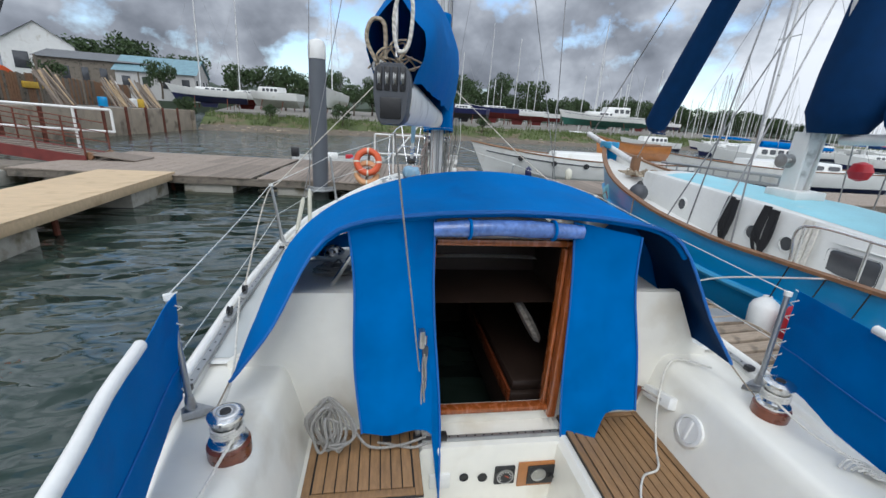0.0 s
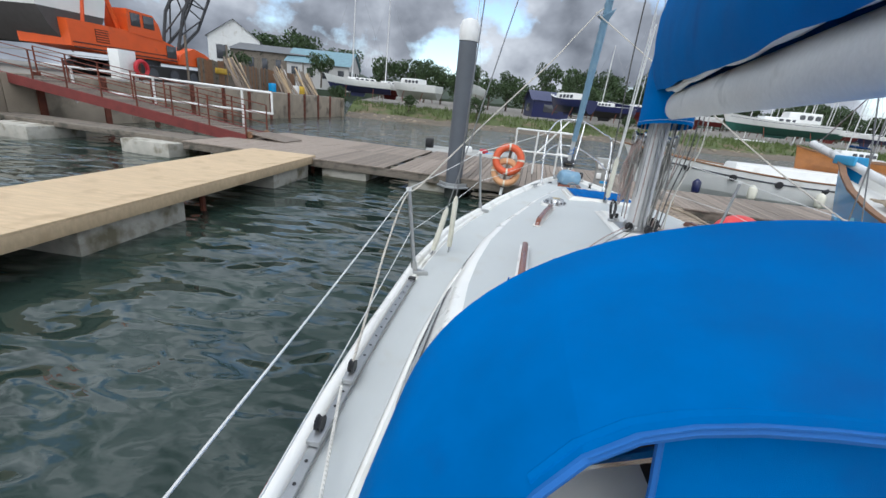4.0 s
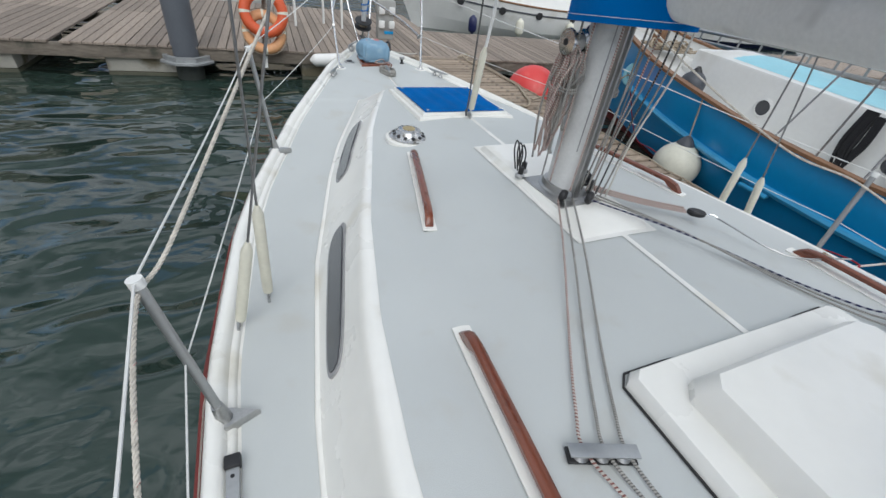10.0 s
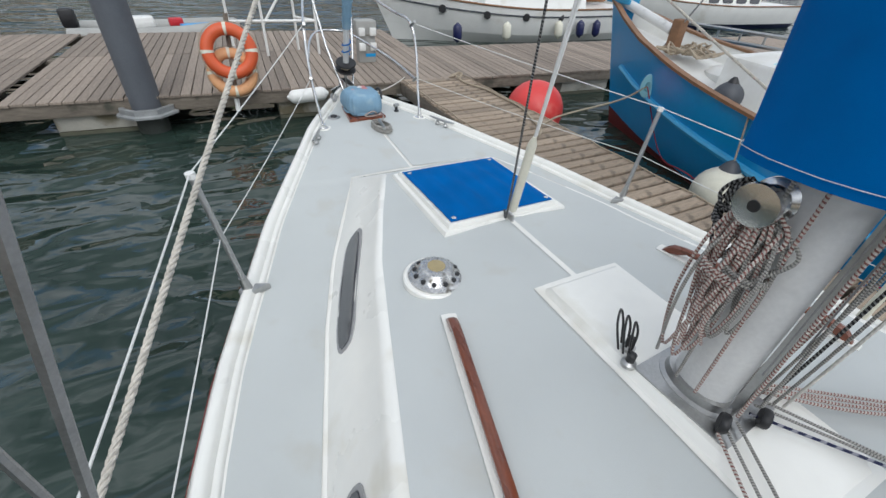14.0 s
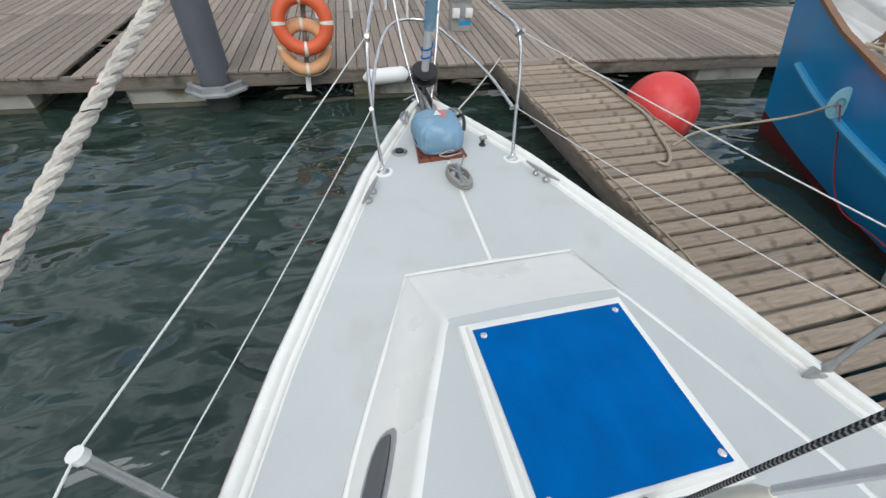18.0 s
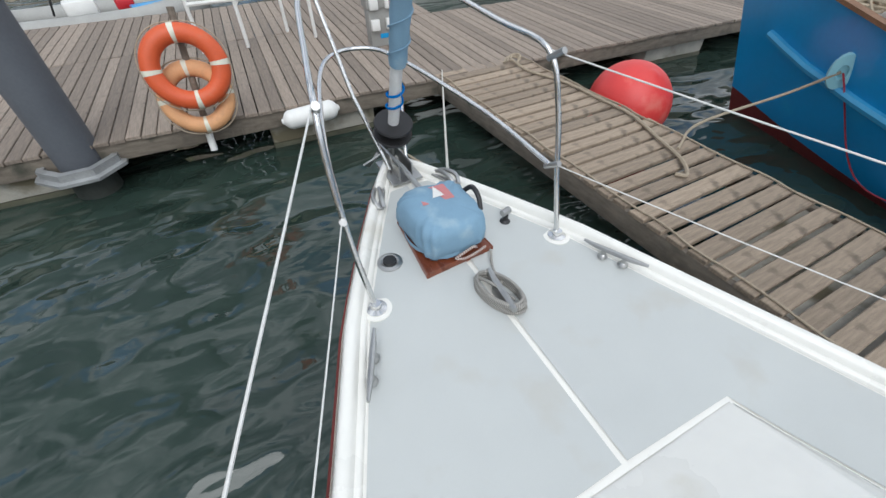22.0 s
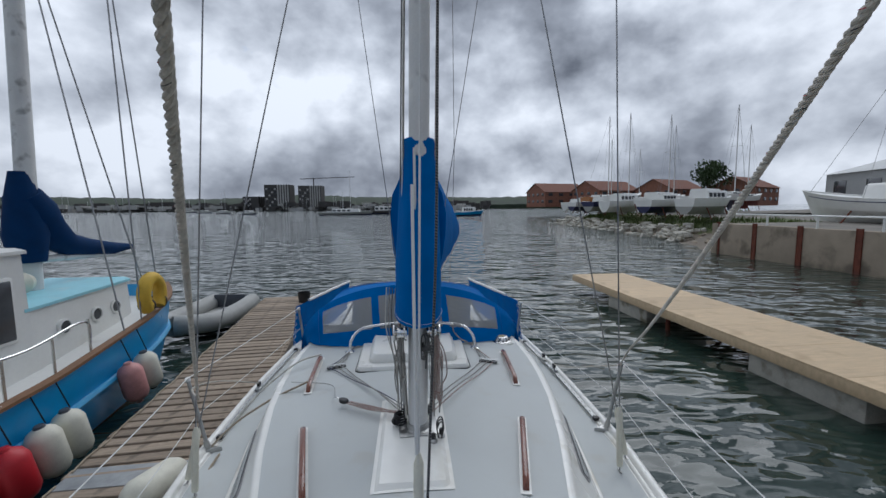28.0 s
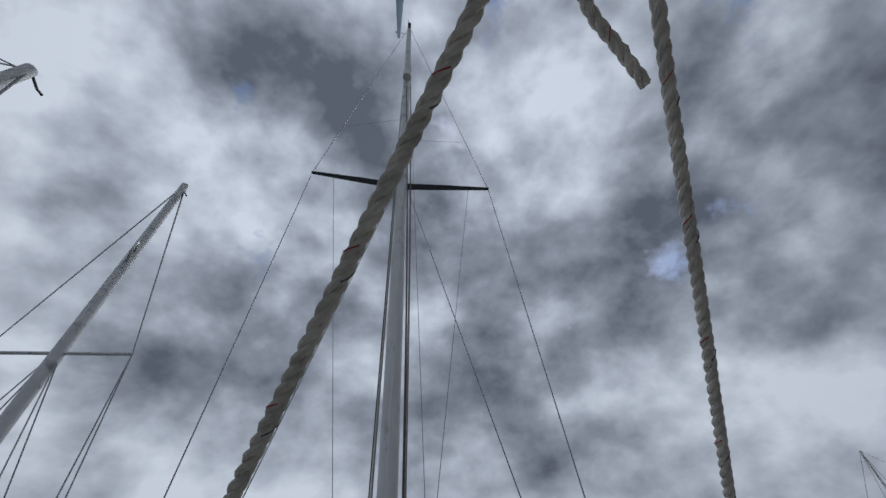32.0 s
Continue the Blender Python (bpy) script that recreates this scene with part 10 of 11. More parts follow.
def quay_clutter():
    rnd = random.Random(17)
    f = thing("timber_fence", (-22.5, 31, QZ), "brown weathered board fence along the back of the quay", "fence")
    for i in range(64):
        y = 24.4 + i * 0.21
        h = 1.75 + rnd.uniform(-0.06, 0.06)
        part("board", box(B(), (-22.5, y, QZ + h / 2), (0.04, 0.19, h)), WOODTRIM if rnd.random() < 0.6 else BEAM, f)
    for y0, n, lean in ((25.2, 16, 0.3), (31.5, 16, 0.25), (35.0, 26, 0.2)):
        s = thing("timber_stack", (-20.5, y0, QZ), "stack of weathered planks and poles leaning on the fence", "timber stack", "leaning timber stacks")
        for i in range(n):
            y = y0 + i * 0.11 + rnd.uniform(-0.05, 0.05)
            h = rnd.uniform(1.2, 2.3)
            part("plank", tube(B(), [Vector((-20.2 + rnd.uniform(-0.3, 0.3), y, QZ)), Vector((-21.2, y + rnd.uniform(-lean, lean), QZ + h))], rnd.uniform(0.04, 0.09), 5), PLANK if rnd.random() < 0.6 else NEWWOOD, s)
    for y, mat, lab in ((29.6, BBLUE, "blue plastic drum on the quay"), (34.4, YELLOW, "yellow plastic drum on the quay"), (33.4, WHITEP, "white plastic sacks heaped on the quay")):
        d = thing("drum", (-20.2, y, QZ), lab, "drum", "quayside drums")
        part("body", lathe(B(), [(0.28, 0), (0.3, 0.05), (0.29, 0.3), (0.3, 0.34), (0.29, 0.6), (0.27, 0.66), (0.05, 0.67)], 16, Matrix.Translation((-20.2, y, QZ))), mat, d)
    l = thing("ladder", (-20.8, 33.2, QZ), "pale wooden ladder leaning on the fence", "ladder")
    for s in (0, 0.4):
        part("stile", tube(B(), [Vector((-20.4, 32.8 + s, QZ)), Vector((-21.4, 33.3 + s, QZ + 1.9))], 0.035, 5), WHITEHULL, l)
    for k in range(6):
        p, q = Vector((-20.4, 32.8, QZ)).lerp(Vector((-21.4, 33.3, QZ + 1.9)), (k + 0.5) / 6), Vector((-20.4, 33.2, QZ)).lerp(Vector((-21.4, 33.7, QZ + 1.9)), (k + 0.5) / 6)
        part("rung", tube(B(), [p, q], 0.02, 5), WHITEHULL, l)
    for y in (22.5, 26.5, 30.5, 38.0):
        p = thing("fence_post", (-21.8, y, QZ), "tall rusty post by the fence", "post", "fence posts")
        part("post", tube(B(), [Vector((-21.8, y, QZ)), Vector((-21.8, y, QZ + 2.9))], 0.07, 6), BEAM, p)
    for y0 in np.arange(-19.6, 4, 2.6):
        r = thing("quay_rail_bay", (QX - 0.2, y0 + 1.3, QZ), "white tubular guard rail on the quay wall", "railing", "quay rail bays")
        part("post", tube(B(), [(QX - 0.2, y0, QZ - 0.02), (QX - 0.2, y0, QZ + 0.55)], 0.05, 6), WHITEP, r)
        part("top_rail", tube(B(), [(QX - 0.2, y0, QZ + 0.55), (QX - 0.2, y0 + 2.6, QZ + 0.55)], 0.045, 6), WHITEP, r)


quay_clutter()


# ---------------------------------------------------------------- buildings
def building(name, pos, size, rot, roof_h, wall_mat, roof_mat, label, win=(3, 2), gable=True):
    m = Matrix.Translation(pos) @ Matrix.Rotation(radians(rot), 4, "Z")
    L, W, H = size
    r = thing(name, pos, label, "building")
    walls = [[m @ Vector((x, y, z)) for x, y in ((-L / 2, -W / 2), (L / 2, -W / 2), (L / 2, W / 2), (-L / 2, W / 2))] for z in (-0.5, H)]
    w = part("wall", ring_loft(B(), walls), wall_mat, r)
    if roof_h:
        for e in (-L / 2, L / 2):
            bm = B()
            ring_loft(bm, [[m @ Vector((x, y, z)) for y, z in ((W / 2, H), (0, H + roof_h), (-W / 2, H))] for x in (e * 0.99, e)])
            part("gable", bm, wall_mat, r)
        for s in (-1, 1):
            o = 0.35
            bm = B()
            ring_loft(bm, [[m @ Vector((x, s * (W / 2 + o), H - roof_h * o / (W / 2) + k)), m @ Vector((x, 0, H + roof_h + k))] for x, k in ((-L / 2 - o, 0.02), (L / 2 + o, 0.02))], False, False)
            bmesh.ops.solidify(bm, geom=bm.faces[:], thickness=0.15)
            part("roof", bm, roof_mat, r)
    for face in range(4):
        for i in range(win[0]):
            for j in range(win[1]):
                t = (i + 0.5) / win[0] - 0.5
                z = H * (j + 0.55) / win[1]
                if face < 2:
                    c, sz = Vector((t * L, (1 if face else -1) * (W / 2 + 0.02), z)), (L / win[0] * 0.4, 0.08, H / win[1] * 0.42)
                else:
                    c, sz = Vector(((1 if face == 3 else -1) * (L / 2 + 0.02), t * W, z)), (0.08, W / win[0] * 0.4, H / win[1] * 0.42)
                q = part("window", box(B(), (0, 0, 0), sz, m=m @ Matrix.Translation(c), bevel=0.02), SMOKE, r, "dark window")
    return r


TEALROOF = material("teal_sheet_roof", (0.16, 0.27, 0.31), 0.5, vary=0.2, scale=2, grain=30, bump=0.05)
building("white_house", (-53.0, 74.5, 4), (12, 8.2, 5.4), -62, 2.9, WHITEHULL, SLATE, "white rendered house with a slate roof beyond the quay", (2, 1))
building("boat_shed", (-42, 70, 3), (13, 10, 4.4), 12, 1.3, BEAM, SLATE, "long low timber shed with a grey sheet roof", (6, 1))
building("workshop", (-33.5, 69, 3), (10, 8, 3.4), 8, 2.2, FARLIGHT, TEALROOF, "low workshop with a pale blue-green sheet roof", (4, 1))
building("blue_tent_shed", (4, 66, 1.6), (5.5, 6, 2.6), 10, 1.3, NAVYHULL, NAVYHULL, "dark blue tarpaulin boat shelter on the bank", (1, 1))
building("grey_shed", (-64, -40, 2.5), (26, 14, 4.6), 70, 2.0, GALV, GALV, "grey steel boat shed in the yard", (4, 1))
for x, y, rot in ((-62, -92, 25), (-74, -84, 30), (-49, -98, 20), (-40, -108, 15)):
    building("brick_house", (x, y, 3), (13, 9, 3.5), rot, 2.3, BRICKF, ROOFR, "red brick house with a tiled roof behind the yard", (4, 2))


def tower(x0, x1, z, pale, y=-400):
    r = thing("apartment_block", ((x0 + x1) / 2, y, 0), "tall dark apartment block with pale striped cladding across the water", "building", "apartment blocks")
    part("wall", box(B(), ((x0 + x1) / 2, y - 8, z / 2), (abs(x1 - x0), 18, z)), FARDARK, r)
    w = abs(x1 - x0)
    for i in range(5):
        x = min(x0, x1) + w * (0.04 + 0.1 * i) if pale else x0
        part("pale_stripe", box(B(), (x + w * 0.02, y + 1.2, z / 2 + 0.5), (w * 0.05, 0.6, z - 1)), FARLIGHT, r, "pale vertical cladding strip")
    for j in range(7):
        for i in range(4):
            part("window", box(B(), (min(x0, x1) + w * (0.58 + 0.11 * i), y + 1.1, 2 + j * (z - 3) / 7), (w * 0.07, 0.5, 1.6)), FARLIGHT if (i + j) % 3 == 0 else SMOKE, r)


tower(113, 136, 24.5, True)
tower(84, 105, 23.5, True)
tower(140, 156, 13.5, False)


# ---------------------------------------------------------------- trees and far shore
def leaf_mesh(name, seed, R, H, n):
    rnd = random.Random(seed)
    verts, faces = [], []
    blobs = []
    for _ in range(13):
        a, k = rnd.uniform(0, 6.28), rnd.uniform(0.1, 0.75)
        blobs.append((R * k * math.cos(a), R * k * math.sin(a), H * rnd.uniform(0.35, 0.88), R * rnd.uniform(0.28, 0.5)))
    for _ in range(n):
        bx, by, bz, br = rnd.choice(blobs)
        d = Vector((rnd.gauss(0, 1), rnd.gauss(0, 1), rnd.gauss(0, 1))).normalized() * br * rnd.uniform(0.6, 1.08)
        c = Vector((bx, by, bz)) + Vector((d.x, d.y, d.z * 0.8))
        s = R * rnd.uniform(0.035, 0.085)
        t = Vector((rnd.uniform(-1, 1), rnd.uniform(-1, 1), rnd.uniform(-0.6, 0.6))).normalized()
        u = t.orthogonal().normalized()
        w = t.cross(u)
        k = len(verts)
        verts += [c + u * s, c + w * s * 0.6, c - u * s, c - w * s * 0.6]
        faces.append((k, k + 1, k + 2, k + 3))
    me = bpy.data.meshes.new(name)
    me.from_pydata([tuple(v) for v in verts], [], faces)
    me.materials.append(LEAF)
    return me, blobs


CROWNS = [leaf_mesh("crown", s, 1.0, 1.9, 1700) for s in (1, 2, 3)]


def tree(x, y, z, R, H, kind=0, label="leafy green tree behind the boatyard", group="boatyard trees"):
    r = thing("tree", (x, y, z), label, "tree", group)
    me, blobs = CROWNS[kind % 3]
    o = new("crown", me)
    o.parent = r
    o.scale = (R, R, H / 1.9)
    o.rotation_euler = (0, 0, x * 1.7)
    bm = B()
    tube(bm, [(x, y, z - 0.3), (x + 0.1, y, z + H * 0.25), (x - 0.05, y, z + H * 0.6)], [H * 0.03, H * 0.022, H * 0.008], 7)
    for k in range(5):
        a = k * 1.3
        tube(bm, [(x, y, z + H * (0.22 + 0.06 * k)), (x + R * 0.5 * math.cos(a), y + R * 0.5 * math.sin(a), z + H * (0.45 + 0.06 * k))], [H * 0.012, H * 0.004], 5)
    part("trunk", bm, BARK, r)


rnd = random.Random(77)
for x, y, z, R, H in ((-47, 86, 4, 5, 9.5), (-40, 92, 4, 4.5, 8), (-36, 80, 3, 3, 6.5), (-58, 92, 4, 6, 10), (-28, 84, 2, 4, 8.5), (-22, 88, 2, 4.5, 9), (-33.5, 45, 2.0, 1.6, 3.6), (-31, 62, 3, 2.0, 5)):
    tree(x, y, z, R, H, int(abs(x)))
for i in range(12):
    tree(-19 + i * 3.3, 80 + rnd.uniform(-3, 5) + i * 0.6, 1.8, rnd.uniform(2.6, 3.8), rnd.uniform(7.0, 9.5) - 0.32 * i, i)
for i in range(64):
    tree(8 + i * 4.2 + rnd.uniform(-1.5, 1.5), 112 + rnd.uniform(-6, 10) + i * 2.0, 2.5, rnd.uniform(3.6, 6.2), rnd.uniform(7.5, 13), i, "leafy green tree on the far side of the marina", "marina trees")
tree(-64, -82, 3, 4.5, 10, 1)
tree(-90, -60, 3, 4, 8, 2)
tree(-18.6, 39.2, 0.8, 1.1, 2.3, 1, "overgrown green bush at the end of the quay wall", "bank bushes")
tree(-12.5, 44.2, 1.2, 1.0, 1.5, 2, "green bush on the grassy bank", "bank bushes")
tree(-5.0, 46.0, 1.2, 1.4, 2.0, 0, "green bush on the grassy bank", "bank bushes")
tree(12.0, 48.5, 1.2, 1.2, 1.7, 1, "green bush on the grassy bank", "bank bushes")


def far_shore(name, pts, label, h0, h1, depth, mat):
    """A long low wooded shore with an uneven skyline."""
    bm = B()
    path = curve([(x, y, 0) for x, y in pts], 40)
    rows = [[], [], [], []]
    for i, p in enumerate(path):
        hh = h0 + (h1 - h0) * (0.5 + 0.5 * noise.noise((i * 0.03, 1, 1))) + 1.6 * noise.noise((i * 0.5, 2, 2)) + 1.0 * noise.noise((i * 1.7, 5, 2))
        d = Vector((p.x, p.y, 0)).normalized()
        rows[0].append((p.x, p.y, -0.3))
        rows[1].append((p.x, p.y, max(0.8, hh * 0.30)))
        rows[2].append((p.x + d.x * depth * 0.4, p.y + d.y * depth * 0.4, hh * 0.8))
        rows[3].append((p.x + d.x * depth, p.y + d.y * depth, hh))
    surface(bm, rows)
    ob = new(name, mesh_of(name, bm, mat, sharp=20))
    tagged(ob, label, "shore", kind="structure")


far_shore("backdrop_south", [(520, -250), (420, -400), (250, -470), (100, -450), (-20, -480), (-150, -430), (-260, -330)], "distant low wooded shore with town roofs", 12, 22, 120, HILL)
far_shore("backdrop_north", [(-120, 150), (-40, 135), (40, 160), (140, 210), (300, 260), (480, 220), (600, 60), (560, -150)], "distant wooded hillside beyond the marina", 9, 16, 140, HILL)

# joined far clutter: roofs and moored craft along the distant shores
bm = B()
rnd = random.Random(5)
for i in range(240):
    x, y = rnd.uniform(-60, 430), rnd.uniform(-425, -370)
    if 70 < x < 165:
        y -= 20
    box(bm, (x, y, rnd.uniform(0.6, 5)), (rnd.uniform(3, 10), rnd.uniform(3, 7), rnd.uniform(1.2, 4)), rnd.uniform(0, 90))
ob = new("far_waterfront", mesh_of("far_waterfront", bm, FARLIGHT, sharp=10))
tagged(ob, "distant pale sheds and boats along the far waterfront", "waterfront", kind="stuff")
bm = B()
for i in range(260):
    x, y = rnd.uniform(-80, 450), rnd.uniform(-440, -385)
    box(bm, (x, y, rnd.uniform(1, 6)), (rnd.uniform(4, 14), rnd.uniform(3, 7), rnd.uniform(2, 6)), rnd.uniform(0, 90))
ob = new("far_town", mesh_of("far_town", bm, FARDARK, sharp=10))
tagged(ob, "distant dark houses and trees along the far waterfront", "town", kind="stuff")
bm = B()
for i in range(170):
    x, y = rnd.uniform(28, 300), rnd.uniform(60, 170)
    h = rnd.uniform(8, 14)
    tube(bm, [(x, y, 1), (x + rnd.uniform(-0.2, 0.2), y, h)], 0.08, 4)
for i in range(40):
    x, y = rnd.uniform(-40, 420), rnd.uniform(-400, -330)
    h = rnd.uniform(8, 16)
    tube(bm, [(x, y, 1), (x, y, h)], 0.12, 4)
ob = new("far_masts", mesh_of("far_masts", bm, ALU_W, sharp=30))
tagged(ob, "crowd of distant silver yacht masts", "masts", kind="stuff")
c = thing("tower_crane", (95, -420, 0), "distant tower crane above the apartment blocks", "crane")
part("mast", tube(B(), [(95, -420, 0), (95, -420, 32)], 0.7, 4), FARDARK, c)
part("jib", tube(B(), [(108, -420, 31), (55, -420, 33)], 0.45, 4), FARDARK, c)

# ---------------------------------------------------------------- boats near and far
WH = (WHITEHULL, WHITEHULL, WHITEHULL, WHITEHULL)


def wset(bottom, hull=WHITEHULL, deck=WHITEHULL, trim=WHITEHULL):
    return (hull, bottom, deck, trim)


craft("moored_white_yacht", (8.0, 13.0, 0.0), 86, 9.6, 2.9, 0.95, wset(WHITEHULL, trim=WOODTRIM), "white wooden yacht with round portholes moored behind the pontoon", portholes=4, sheer=0.28, cabin=(-2.6, 1.2, 0.75, 0.35), mast=0, stripe=DARKG, windows=0, draft=0.5)
craft("varnished_tender", (10.6, 13.3, 1.25), 84, 3.3, 1.35, 0.42, (VARNISH, VARNISH, VARNISH, WOODTRIM), "varnished wooden tender lying on the white yacht", draft=0.2, sheer=0.4, rake=0.2)
for x in (5.2, 6.9, 8.9, 9.8, 10.5):
    fender((x, 11.35, 0.45), (0, 0.1, 1), 0.35, 0.13, random.Random(int(x * 10)).choice([IVORY, DARKG, NAVYHULL, WHITEP]), "small fender hung along the white yacht")
craft("moored_grey_yacht", (19.0, 14.2, 0.0), 82, 11, 3.2, 0.9, wset(NAVYHULL, trim=WOODTRIM), "pale moored yacht lying along the pontoon", mast=11, cabin=(-3, 1.5, 0.9, 0.45), boomcover=CANVAS, draft=0.5)

GZ = 2.15
craft("stored_sailing_yacht", (-20.8, 50.5, GZ + 0.75), 102, 8.4, 2.7, 1.0, wset(NAVYHULL), "white sailing yacht propped up on the bank", "stored boats", mast=11.5, cabin=(-2.2, 1.2, 0.8, 0.4), keel=0.5, props=True)
craft("stored_sailing_yacht", (-17.6, 54.0, GZ + 0.75), 95, 8.0, 2.6, 1.0, wset(ANTIFOUL), "white sailing yacht with a bare mast propped ashore", "stored boats", mast=10.8, cabin=(-2.2, 1.2, 0.8, 0.4), keel=0.5, props=True)
craft("stored_motor_cruiser", (-13.2, 50, GZ + 0.7), 70, 6.8, 2.7, 1.2, wset(GREYRIB), "white motor cruiser with a black canopy frame ashore", "stored boats", cabin=(-1.0, 1.8, 1.0, 0.7), keel=0.2, props=True, sheer=0.1)
craft("stored_white_yacht", (-6.4, 50.5, GZ + 1.0), 172, 8.5, 2.8, 1.2, wset(WHITEHULL), "white yacht seen from the stern on the bank", "stored boats", mast=11, cabin=(-2.2, 1.2, 0.8, 0.4), keel=0.7, props=True)
craft("stored_motor_cruiser", (5.8, 53, GZ + 0.9), 35, 7.5, 2.7, 1.15, wset(NAVYHULL, NAVYHULL), "dark hulled motor cruiser with white topworks ashore", "stored boats", cabin=(-1.5, 2, 1.0, 0.8), keel=0.3, props=True)
craft("stored_fishing_boat", (12.0, 62, GZ + 0.8), 60, 8.0, 2.8, 1.1, wset(BLACKP, NAVYHULL), "dark hulled fishing boat ashore", "stored boats", mast=8, keel=0.5, props=True, cabin=(-1, 1.6, 0.9, 0.6))
craft("stored_sailing_yacht", (18.0, 68, GZ + 1.3), 75, 9.5, 2.9, 1.15, wset(ANTIFOUL, NAVYHULL), "navy blue sailing yacht with red bottom ashore", "stored boats", mast=13, keel=0.9, props=True, cabin=(-2.4, 1.4, 0.85, 0.4))
craft("stored_sailing_yacht", (24.0, 72, GZ + 1.2), 80, 9.5, 2.9, 1.1, wset(ANTIFOUL), "white sailing yacht with red bottom ashore", "stored boats", mast=12, keel=0.9, props=True, cabin=(-2.4, 1.4, 0.85, 0.4))
craft("stored_motor_sailer", (37.0, 66, GZ + 0.9), 88, 15, 4.0, 1.35, wset(GREENP), "large white motor sailer with green bottom ashore", "stored boats", mast=15, keel=0.5, props=True, cabin=(-3.5, 2.5, 1.5, 0.7), wheel=(-4.6, -0.5, 1.5, 1.3), stripe=NAVYHULL, windows=5)
for i, (x, y) in enumerate(((30, 78), (44, 80), (53, 84), (60, 90), (70, 95))):
    craft("stored_sailing_yacht", (x, y, GZ + 1.2), 70 + i * 7, 9, 2.8, 1.1, wset((ANTIFOUL, NAVYHULL, GREENP)[i % 3]), "white sailing yacht stored ashore among others", "stored boats", mast=10 + i % 3, keel=0.8, props=True, cabin=(-2.3, 1.3, 0.8, 0.4))
for i in range(32):
    k = i % 3
    x, y = 30 + (i % 8) * 10 + 5 * k, 26 + (i // 8) * 11 + (i % 4) * 3
    craft("moored_boat", (x, y, 0), 80 + 15 * (i % 3), 8 + k, 2.7, 0.95, wset(NAVYHULL), "white moored boat in the marina", "marina boats", mast=(0 if i % 4 == 0 else 10 + k), cabin=(-2.2, 1.4, 0.85, 0.5 + 0.3 * (i % 4 == 0)), boomcover=(CANVAS, CANVAS_DK, REDP)[k], draft=0.4)
# south-west yard
craft("stored_fishing_boat", (-25.0, -16.3, 2.15), 180, 11.4, 3.3, 0.85, wset(WHITEHULL), "large white fishing boat with a dark stripe ashore", "stored boats", mast=7, cabin=(-4.2, 1.6, 1.15, 0.95), stripe=NAVYHULL, draft=0.35, props=True, sheer=0.4)
craft("stored_trawler", (-31.5, 17.5, 4.6), 84, 17, 5.0, 1.6, wset(FARDARK), "large white trawler with a dark bottom laid up behind the crane", "stored boats", draft=1.5, sheer=0.3, props=True, cabin=(-4, 3, 1.8, 1.5))
for i, (x, y, h, L, mt, c3) in enumerate(((-30, -37, 120, 7.5, 0, 0.8), (-29.5, -44, 115, 7.5, 0, 0.7), (-29, -51, 125, 8.5, 11, 0.4), (-29.5, -58, 110, 8, 12, 0.4), (-33, -65, 115, 8, 0, 0.8), (-38, -56, 130, 9, 12, 0.4), (-40, -46, 120, 9, 11, 0.4), (-37, -72, 110, 8, 11, 0.4), (-44, -64, 120, 9, 12, 0.4), (-46, -78, 120, 8, 10, 0.4), (-52, -58, 110, 9, 11, 0.4))):
    craft("stored_motor_cruiser" if not mt else "stored_sailing_yacht", (x, y, 2.6 + (0.4 if mt else 0)), h, L, 2.7, 1.05, wset((NAVYHULL, ANTIFOUL, WHITEHULL)[i % 3], VARNISH if i == 3 else WHITEHULL), "white boat stored on the gravel yard above the bank", "yard boats", mast=mt, cabin=(-2, 1.6, 0.9, c3), keel=0.5, props=True)
# mid river
craft("moored_workboat", (-16, -122, 0), 95, 13, 3.6, 1.1, (BBLUE, NAVYHULL, WHITEHULL, WHITEHULL), "blue and white workboat on a mooring", "river boats", cabin=(0, 4, 1.2, 1.6), draft=0.5)
craft("moored_barge", (23, -150, 0), 80, 20, 4.5, 1.0, (GREYRIB, NAVYHULL, WHITEHULL, WHITEHULL), "grey barge with green and white covers moored mid river", "river boats", mast=15, cabin=(-5, 5, 1.6, 1.4), draft=0.5)
craft("moored_barge", (8, -165, 0), 92, 22, 5, 1.4, (FARDARK, NAVYHULL, WHITEHULL, FARDARK), "dark barge with white topworks moored mid river", "river boats", cabin=(-6, 4, 1.8, 1.8), draft=0.5)
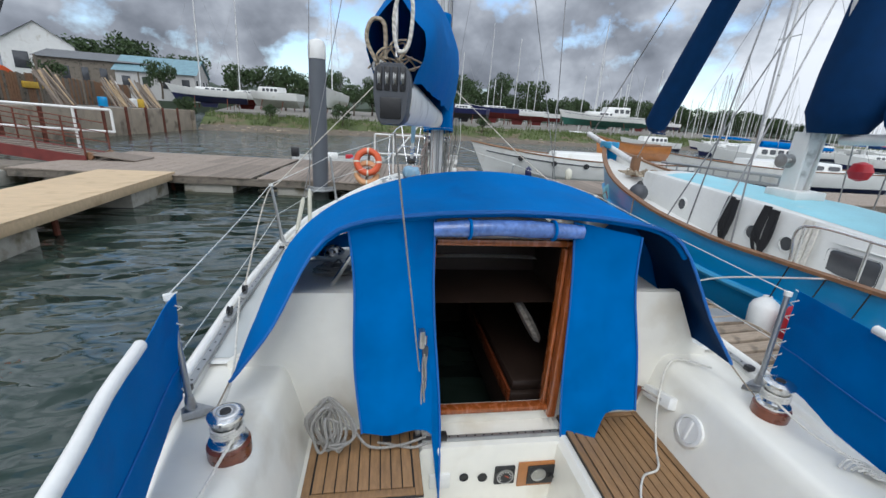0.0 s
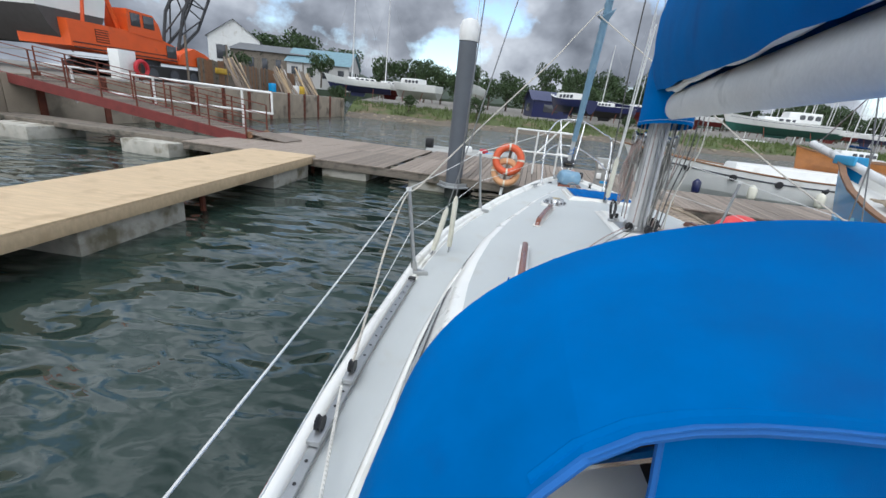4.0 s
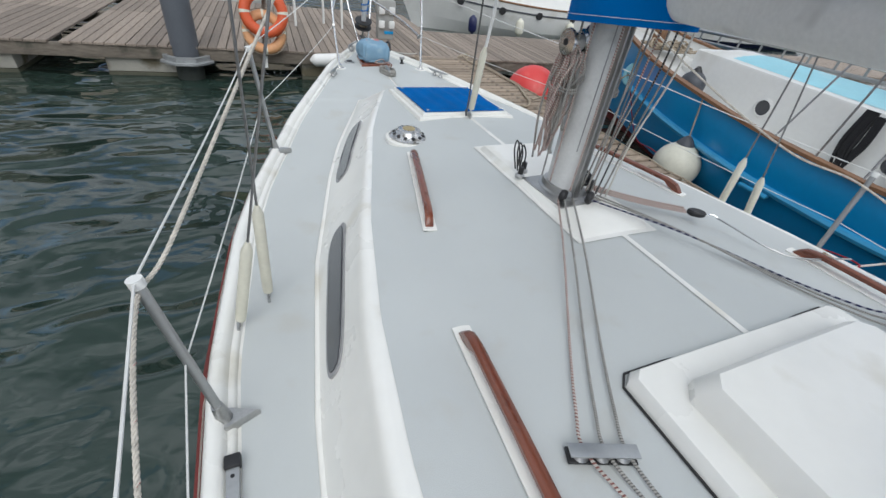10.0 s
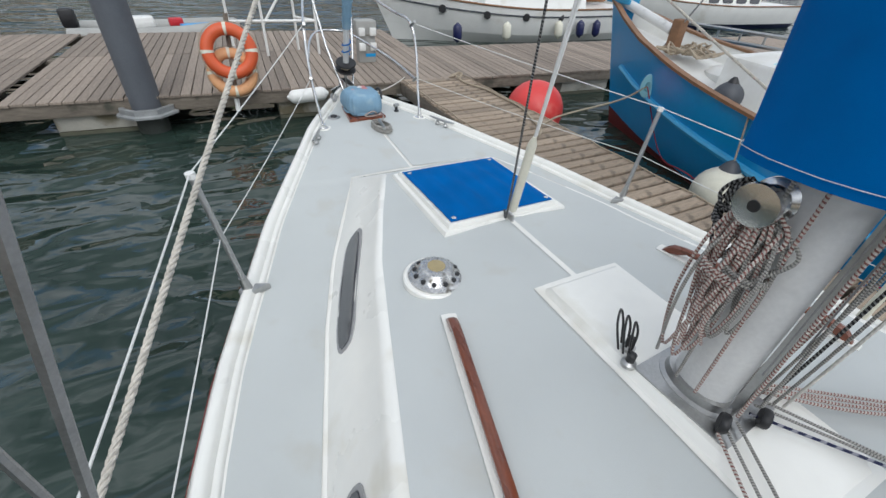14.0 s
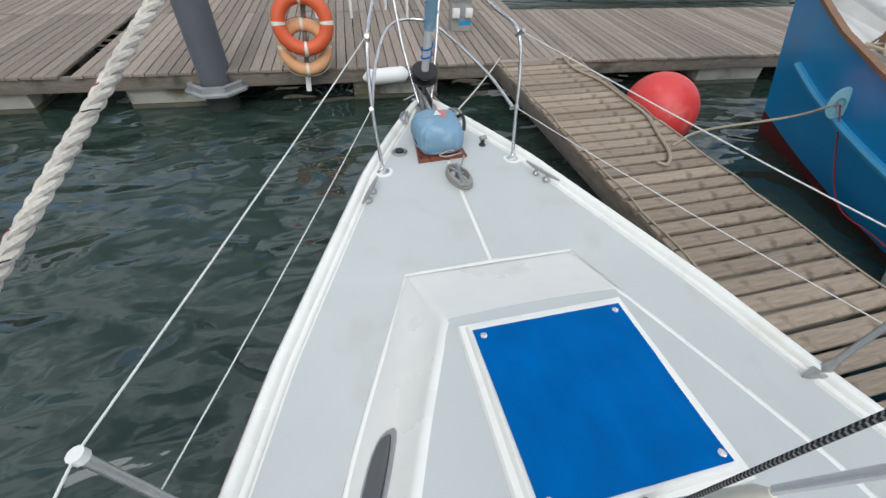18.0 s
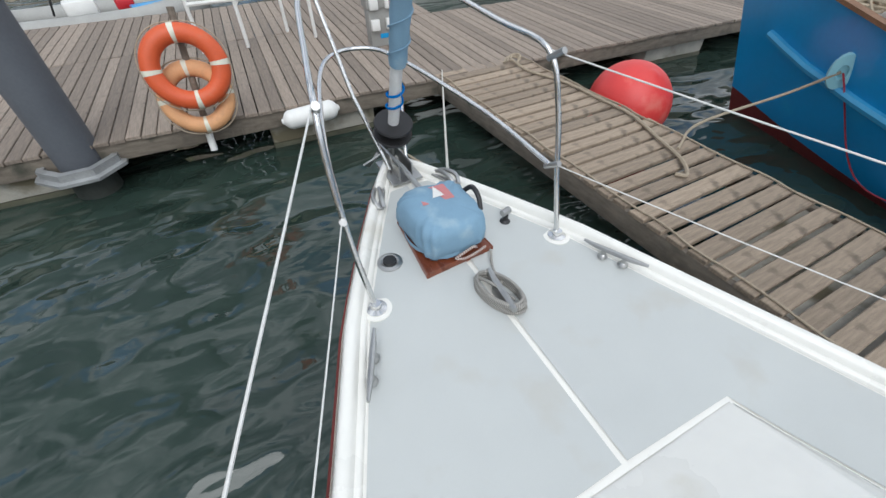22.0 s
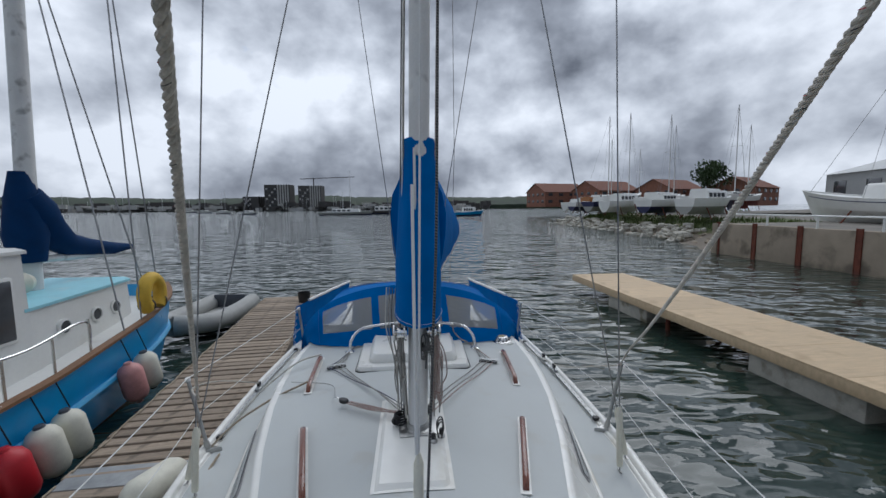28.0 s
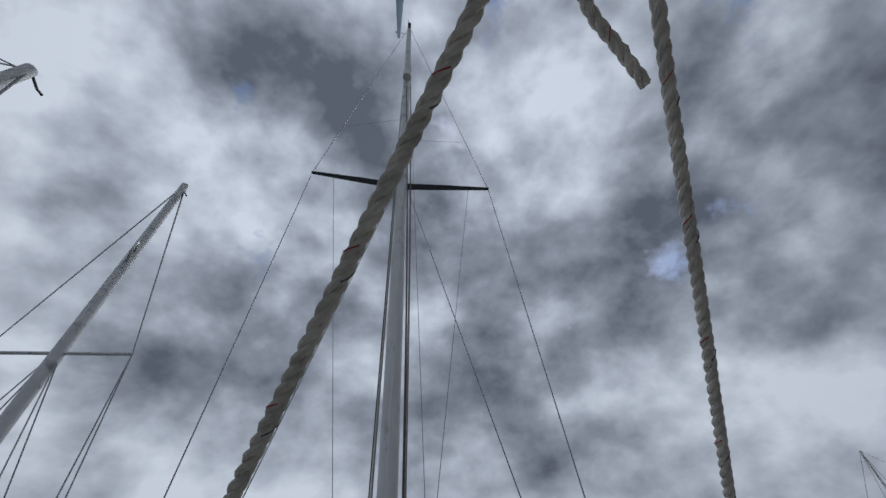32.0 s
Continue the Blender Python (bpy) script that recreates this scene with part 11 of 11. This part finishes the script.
craft("moored_barge", (-8, -140, 0), 88, 12, 4, 1.6, (FARDARK, NAVYHULL, YELLOW, FARDARK), "dark work barge with a sand-coloured cabin", "river boats", cabin=(-3, 4, 1.6, 1.7), draft=0.5)
for i in range(9):
    craft("moored_boat", (70 + i * 26, -185 - (i % 4) * 35, 0), 60 + 13 * i, 9, 3, 1.0, wset(NAVYHULL), "white boat on a distant river mooring", "river boats", mast=(0, 11, 0)[i % 3], cabin=(-2.4, 1.6, 1.0, 0.8), draft=0.4)


# more craft on the yard, and rocks along its shore
def SHORE_X(y):
    line = sorted((q[1], q[0]) for q in BANK_S)
    return float(np.interp(y, [q[0] for q in line], [q[1] for q in line]))


for i, (x, y, h, L, c3) in enumerate(((-27.0, -33, 112, 6.8, 0.8), (-27.5, -40.5, 118, 7.2, 0.7), (-26.8, -47.5, 110, 6.5, 0.9), (-27.6, -54.5, 122, 7.5, 0.7), (-28.5, -62, 115, 7.0, 0.8), (-30.5, -70, 118, 7.5, 0.7))):
    craft("stored_motor_cruiser", (x, y, 2.35), h, L, 2.6, 1.0, wset((GREYRIB, NAVYHULL, WHITEHULL)[i % 3], NAVYHULL if i == 3 else WHITEHULL), "white motor cruiser chocked low on the yard behind the bank", "yard boats", cabin=(-1.4, 1.9, 0.95, c3), keel=0.3, props=True, sheer=0.15)
rnd = random.Random(31)
bm = B()
for i in range(260):
    t = rnd.random()
    y = -27 - 42 * t
    x = SHORE_X(y) + rnd.uniform(-2.6, 0.6)
    r = rnd.uniform(0.18, 0.6)
    rot = Matrix.Rotation(rnd.uniform(0, 6.28), 4, "Z") @ Matrix.Rotation(rnd.uniform(-0.5, 0.5), 4, "X")
    box(bm, ZERO, (r * rnd.uniform(0.9, 2.4), r * rnd.uniform(0.7, 1.3), r * rnd.uniform(0.5, 0.9)), m=Matrix.Translation((x, y, max(0.05, (SHORE_X(y) - x) * 0.35 + 0.12))) @ rot, bevel=r * 0.16)
ob = new("shore_rocks", mesh_of("shore_rocks", bm, CONC, sharp=40))
tagged(ob, "broken pale rocks and slabs along the shore", "rocks", kind="stuff")
